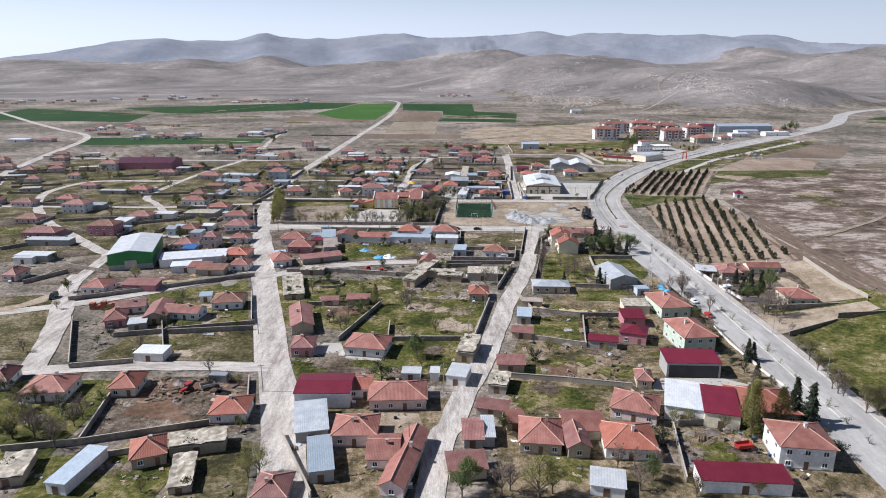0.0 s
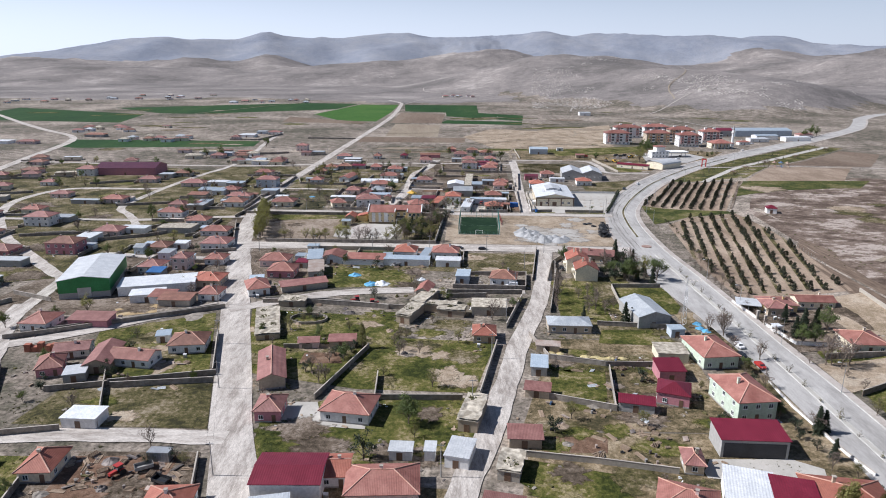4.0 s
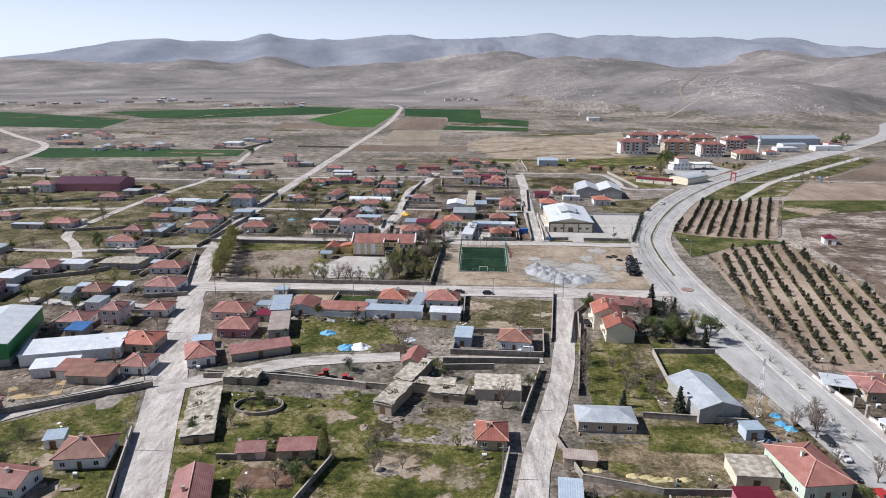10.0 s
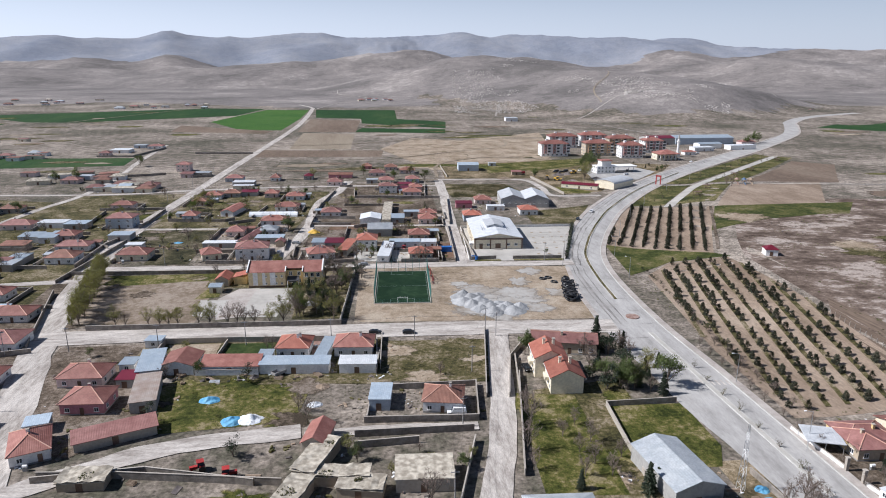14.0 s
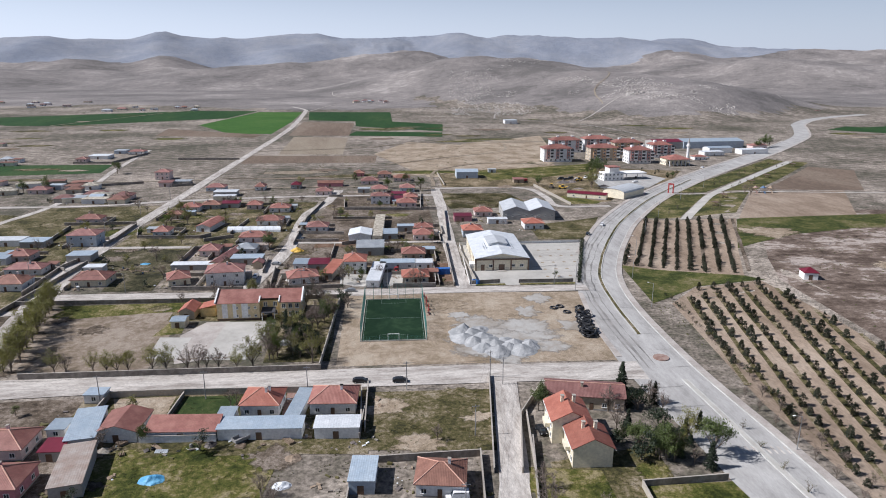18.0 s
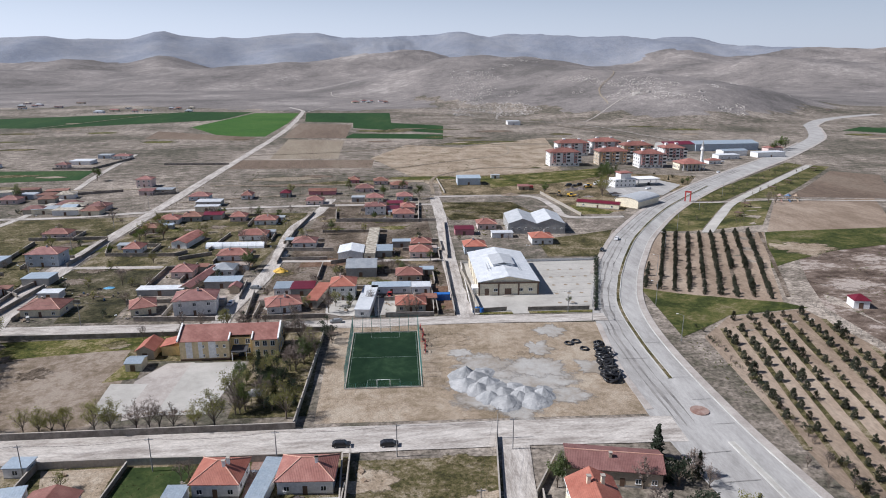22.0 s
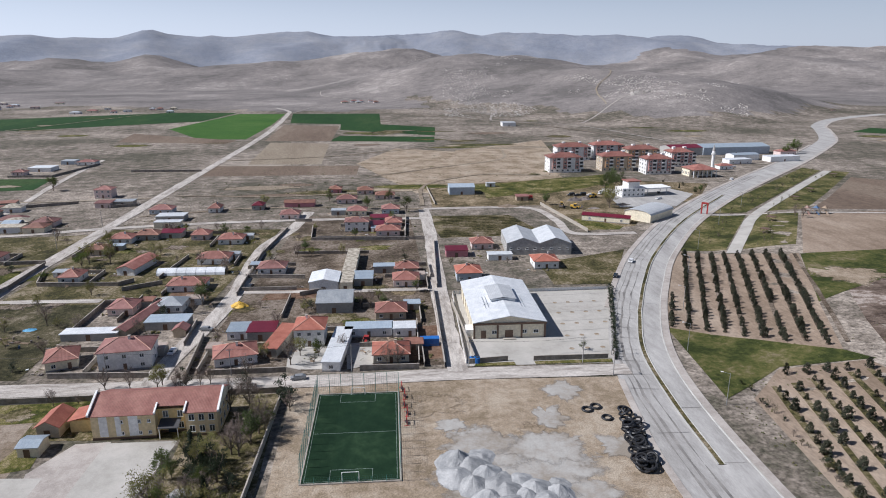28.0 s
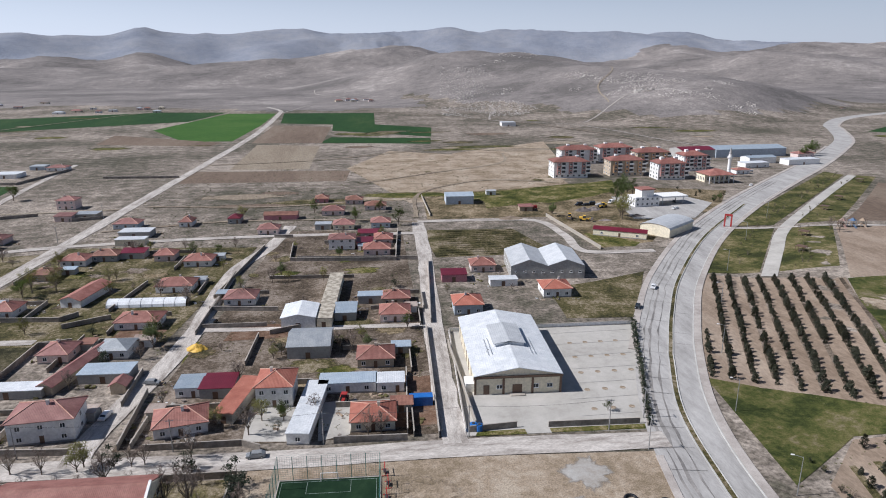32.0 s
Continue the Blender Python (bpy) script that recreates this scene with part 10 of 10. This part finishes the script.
heap("straw_mound", "straw", 49.1, 225.1, 3.0, 1.2, 0.7, "low pile of yellow straw along a wall", "straw", 5.0)
heap("rubble", "block", -88.5, 258, 3.6, 5.0, 0.6, "spread of broken stone beside the road", "rubble", 15.0, "rubble heaps")
blob("mud_yard", "yard_earth", -113, 266, 7, 5.5, 3.3, "bare mud floor of a walled yard")

gardens()
yard_growth()


def clutter(name, mat, n, size, seed, label):
    """Small odds and ends lying close to the houses; one mass."""
    rnd = random.Random(seed)
    homes = [(o.location.x, o.location.y) for o in scene.objects if o.parent is None and o.name.split(".")[0] in ("house", "shed", "ruin", "barn", "workshop") and 110 < o.location.y < 640]
    b = Build()
    for x, y in homes:
        for _ in range(n):
            a, r = rnd.uniform(0, 6.3), rnd.uniform(6.0, 12.0)
            p, q = x + r * math.cos(a), y + r * 0.8 * math.sin(a)
            if 350 < q < 424 or ((RX - p) ** 2 + (RY - q) ** 2 < (RW + 1.2) ** 2).any() or any(math.hypot(p - i, q - j) < 5.6 for i, j in homes):
                continue
            for _ in range(rnd.randrange(1, 5)):
                s, t = size * rnd.uniform(0.4, 1.3), rnd.uniform(0, 3.2)
                u, v = Vector((math.cos(t), math.sin(t), 0)) * s, Vector((-math.sin(t), math.cos(t), 0)) * s * rnd.uniform(0.25, 0.8)
                o, h = Vector((p + rnd.uniform(-1.2, 1.2), q + rnd.uniform(-1.2, 1.2), float(rise(p, q)) - 0.05)), s * rnd.uniform(0.35, 1.0)
                top = [o + k * rnd.uniform(0.75, 1) + Vector((0, 0, h * rnd.uniform(0.7, 1.1))) for k in (-u - v, u - v, u + v, -u + v)]
                b.add([o - u - v, o + u - v, o + u + v, o - u + v, *top], [(4, 5, 6, 7), (0, 1, 5, 4), (1, 2, 6, 5), (2, 3, 7, 6), (3, 0, 4, 7)])
    tagged(new(name, b.mesh(name, mat)), label, "clutter", kind="stuff")


clutter("yard_clutter", "wood_pile", 2, 0.55, 1, "scattered firewood and boards beside the houses")
clutter("yard_clutter", "scrap_metal", 2, 0.5, 2, "scattered dark scrap beside the houses")
clutter("yard_clutter", "block", 2, 0.5, 3, "scattered broken blocks beside the houses")
clutter("yard_clutter", "tarp_white", 1, 0.4, 4, "scattered white sacks and buckets beside the houses")
clutter("yard_bushes", "leaf_olive", 2, 0.6, 5, "low weeds and bushes along yard walls")
house(28.4, 217.0, -8, 4.6, 7.5, 2.8, "shed", 0.4, "grey", "sheet_blue", name="shed", plain=True, group="sheds")
house(26.0, 202.2, -12, 6.4, 3.8, 2.3, "shed", 0.5, "tan", "tile_pink", name="shed", plain=True, group="sheds")
house(33.0, 231.0, -8, 7.2, 3.2, 2.2, "shed", 0.3, "tan", "sheet_rust", name="shed", plain=True, group="sheds")
sheet("walled_lot", "lot", [(124.9, 229.6), (156.2, 228.8), (156.9, 249.9), (157.9, 275), (142, 274), (141, 262), (128, 250)], "pale sandy walled lot")
sheet("walled_lot", "lot", [(112.5, 204), (135, 213.5), (154, 218), (154, 226), (124, 223.5), (112.5, 222)], "pale sandy lane beside the wall")
garden_wall(58.5, 146.5, 66.0, 147.2, 1.8)
garden_wall(66.0, 147.2, 74.5, 146.8, 1.6)
garden_wall(52.5, 123.5, 57.0, 145.8, 1.6)
for k, x, y, s in (("leafy", 45.5, 124.5, 5), ("bare", 47.5, 128, 5), ("olive", 53, 119, 5), ("olive", 81, 119, 4), ("spring", 51.5, 148.5, 3.5), ("olive", 66, 119, 3.5), ("dark", 88, 176, 3), ("bare", 89, 246, 6), ("bare", 90, 207, 5), ("olive", 87.5, 214, 4), ("leafy", 86, 190, 4)):
    plant(k, x, y, s)

# bricks, brush, straw and garden fittings in the yards
e = thing("brick_stack", -125.4, 229.0, 4, "stepped stack of bare red hollow bricks in a yard", "bricks")
for i, (w, h) in enumerate(((1.9, 2.6), (1.9, 1.9), (1.7, 3.0), (1.8, 2.3), (1.6, 2.8))):
    b = Build()
    for k in range(int(h / 0.42)):
        b.box(-5 + 2.05 * i + 0.06 * (k % 2), -0.9, 0.42 * k, -5 + 2.05 * i + w, 0.9 - 0.07 * (k % 3), 0.42 * k + 0.39)
    part("pallet_of_bricks", b, "brick_red", e)
for x, y, h in ((-14.1, 237.4, 4.2), (-15.6, 234.6, 3.6), (-13.5, 227.3, 4.4), (-12.4, 229.8, 3.8), (-7.2, 228.5, 3.2), (-12.0, 240.6, 3.4), (52, 262, 4.5), (55.5, 266, 5), (58, 261.5, 4.2), (53.5, 271, 4.6), (57.5, 275, 4.8), (51.5, 278, 4.0), (56, 283, 4.4), (62.5, 268, 4.6), (-34.2, 222, 4.0), (-38.5, 216, 4.4)):
    plant("bare", x, y, h)
for x, y, r in ((33.6, 229.0, 1.9), (36.6, 228.4, 1.6), (43.8, 226.6, 1.8), (47.0, 226.1, 2.0), (51.4, 225.4, 1.8), (55.0, 225.2, 1.7)):
    heap("straw_mound", "straw", x, y, r, 1.1, 0.8, "low pile of yellow straw along a wall", "straw", x, "straw piles")
ring_wall = thing("garden_wall", -47.2, 255.6, 0, "low round garden wall of rough stone", "wall", "garden walls")
for k in range(16):
    a, b = math.pi * k / 8, math.pi * (k + 1) / 8
    part("wall", Build().solid([(6.6 * math.cos(a), 4.6 * math.sin(a)), (6.6 * math.cos(b), 4.6 * math.sin(b)), (6.25 * math.cos(b), 4.25 * math.sin(b)), (6.25 * math.cos(a), 4.25 * math.sin(a))], -0.3, 1.0), "block", ring_wall)
for x, y, k, h in ((-50.2, 256.5, "dark", 2.6), (-47.5, 257.6, "leafy", 3.2), (-45.0, 255.0, "dark", 2.4), (-48.6, 253.9, "olive", 2.8), (-43.4, 256.8, "dark", 2.2), (-60, 243, "leafy", 3), (-30.8, 224.5, "dark", 4.2), (-33.5, 226.5, "dark", 3.6), (-28.6, 229.0, "dark", 3.4), (-31.5, 246, "olive", 3)):
    plant(k, x, y, h)
for k in range(5):
    e = thing("exercise_frame", 31.6 + 0.5 * (k % 2), 396.5 + 4.4 * k, 90, "red tubular exercise frame beside the pitch", "exercise frame", "exercise frames")
    for x in (-1.2, 1.2):
        part("post", Build().bar((x, 0, 0), (x, 0, 2.0), 0.09), "red_paint", e)
        part("foot", Build().box(x - 0.12, -0.7, 0, x + 0.12, 0.7, 0.12), "red_paint", e)
    part("beam", Build().bar((-1.3, 0, 1.9), (1.3, 0, 1.9), 0.09), "red_paint", e)
    part("seat", Build().box(-0.7, -0.35, 0.5, 0.7, 0.35, 0.62), "dark", e)
# rough grass and shrubs at the green belt, dark vehicles beside the filling station
brnd = random.Random(19)
for _ in range(44):
    u = brnd.random()
    plant(brnd.choice(("dark", "olive", "sapling", "bare")), 116 + 9 * u + brnd.uniform(-1.0, 1.6), 300 + 100 * u + brnd.uniform(-6, 6), brnd.uniform(1.2, 2.2))
for x, y, r, p, v in ((161, 668, 10, "car_dark", True), (165, 667, 14, "car_dark", False), (169, 668.5, 6, "car_dark", True), (173, 666, 12, "car_white", False), (183, 672, 40, "car_white", True), (131, 663, 0, "red_paint", True)):
    car(x, y, r, p, v)
scrap(-89, 461, 9, 5, 18, 14)
heap("blue_sheet", "tarp_blue", -88.5, 471.0, 2.6, 1.8, 0.7, "blue plastic sheet lying on a grass plot", "tarpaulin", 21)
# hedge and garden trees between the houses and the main road
for k, x, y, h in (("dark", 86.5, 181, 3.0), ("dark", 87.5, 185, 3.4), ("olive", 88.5, 202, 4.2), ("dark", 88, 209, 3.2), ("leafy", 89, 217, 4.0), ("bare", 90.5, 230, 5.0), ("dark", 89.5, 237, 2.6), ("conifer", 90, 172.5, 5.5), ("olive", 91, 165, 4.0), ("bare", 87, 168, 4.4), ("dark", 90.5, 158, 3.0), ("olive", 90, 139, 4.0), ("dark", 72, 189, 2.4), ("olive", 71.5, 205, 2.8)):
    plant(k, x, y, h)
garden_wall(17.4, 173.3, 34.8, 170.4, 1.6, "wall_stone")
garden_wall(34.8, 170.4, 52.6, 166.5, 1.6, "wall_stone")
garden_wall(92.6, 210.2, 92.3, 195.7, 0.9, "wall_white")
garden_wall(92.3, 195.7, 93.9, 174.4, 0.9, "wall_white")
garden_wall(93.9, 174.4, 95.5, 166.1, 0.9, "wall_white")
garden_wall(49.6, 322.9, 45.7, 298.3, 1.6, "wall_stone")
garden_wall(45.7, 298.3, 42.1, 279.5, 1.6, "wall_stone")
for k, x, y, h in (("olive", -111.7, 155.3, 6), ("dark", -120.7, 164.5, 4), ("olive", -103.5, 146.5, 5), ("dark", -104.5, 141.5, 3.6), ("olive", -109.0, 158.5, 5.5), ("dark", -98.5, 152, 4), ("leafy", -115.5, 150, 6), ("bare", -107, 150, 7), ("dark", -95, 144, 3.4), ("dark", -113, 145, 4), ("spring", -43.2, 126, 5), ("dark", -66, 168.5, 3.0), ("dark", -60.5, 171, 2.8), ("olive", -57.6, 168.5, 3.2)):
    plant(k, x, y, h)
for k in range(15):  # young trees along the east pavement
    plant("bare", 110.4 + 0.3 * (k % 3), 222 + 7.4 * k, 2.6 + 0.2 * (k % 4), "roadside saplings")
for k in range(7):  # joints between the slabs of the hall yard
    y = 431 + 8.5 * k
    alone("slab_joint", Build().box(81.5, -0.05, 0, 96 + 0.36 * (y - 425), 0.05, 0.012), "plinth", 0, y, 0, "narrow dark joint between concrete slabs", "joint", "slab joints", z=0.11)
# cracks and joints across the main road
jrnd = random.Random(8)
way = smooth_line(MAIN[3:12], 8)
for i in range(2, len(way) - 2, 2):
    q, d = way[i], (way[i + 1] - way[i - 1]).normalized()
    a, w = jrnd.choice(((-9, -1.2), (1.2, 6.4), (-9, -1.2))), jrnd.uniform(0.07, 0.14)
    alone("road_crack", Build().box(a[0], -w / 2, 0, a[1], w / 2, 0.012), "dark_track", q.x, q.y, math.degrees(math.atan2(-d.x, d.y)) + jrnd.uniform(-4, 4), "thin dark crack across the road surface", "crack", "road cracks", z=0.30)
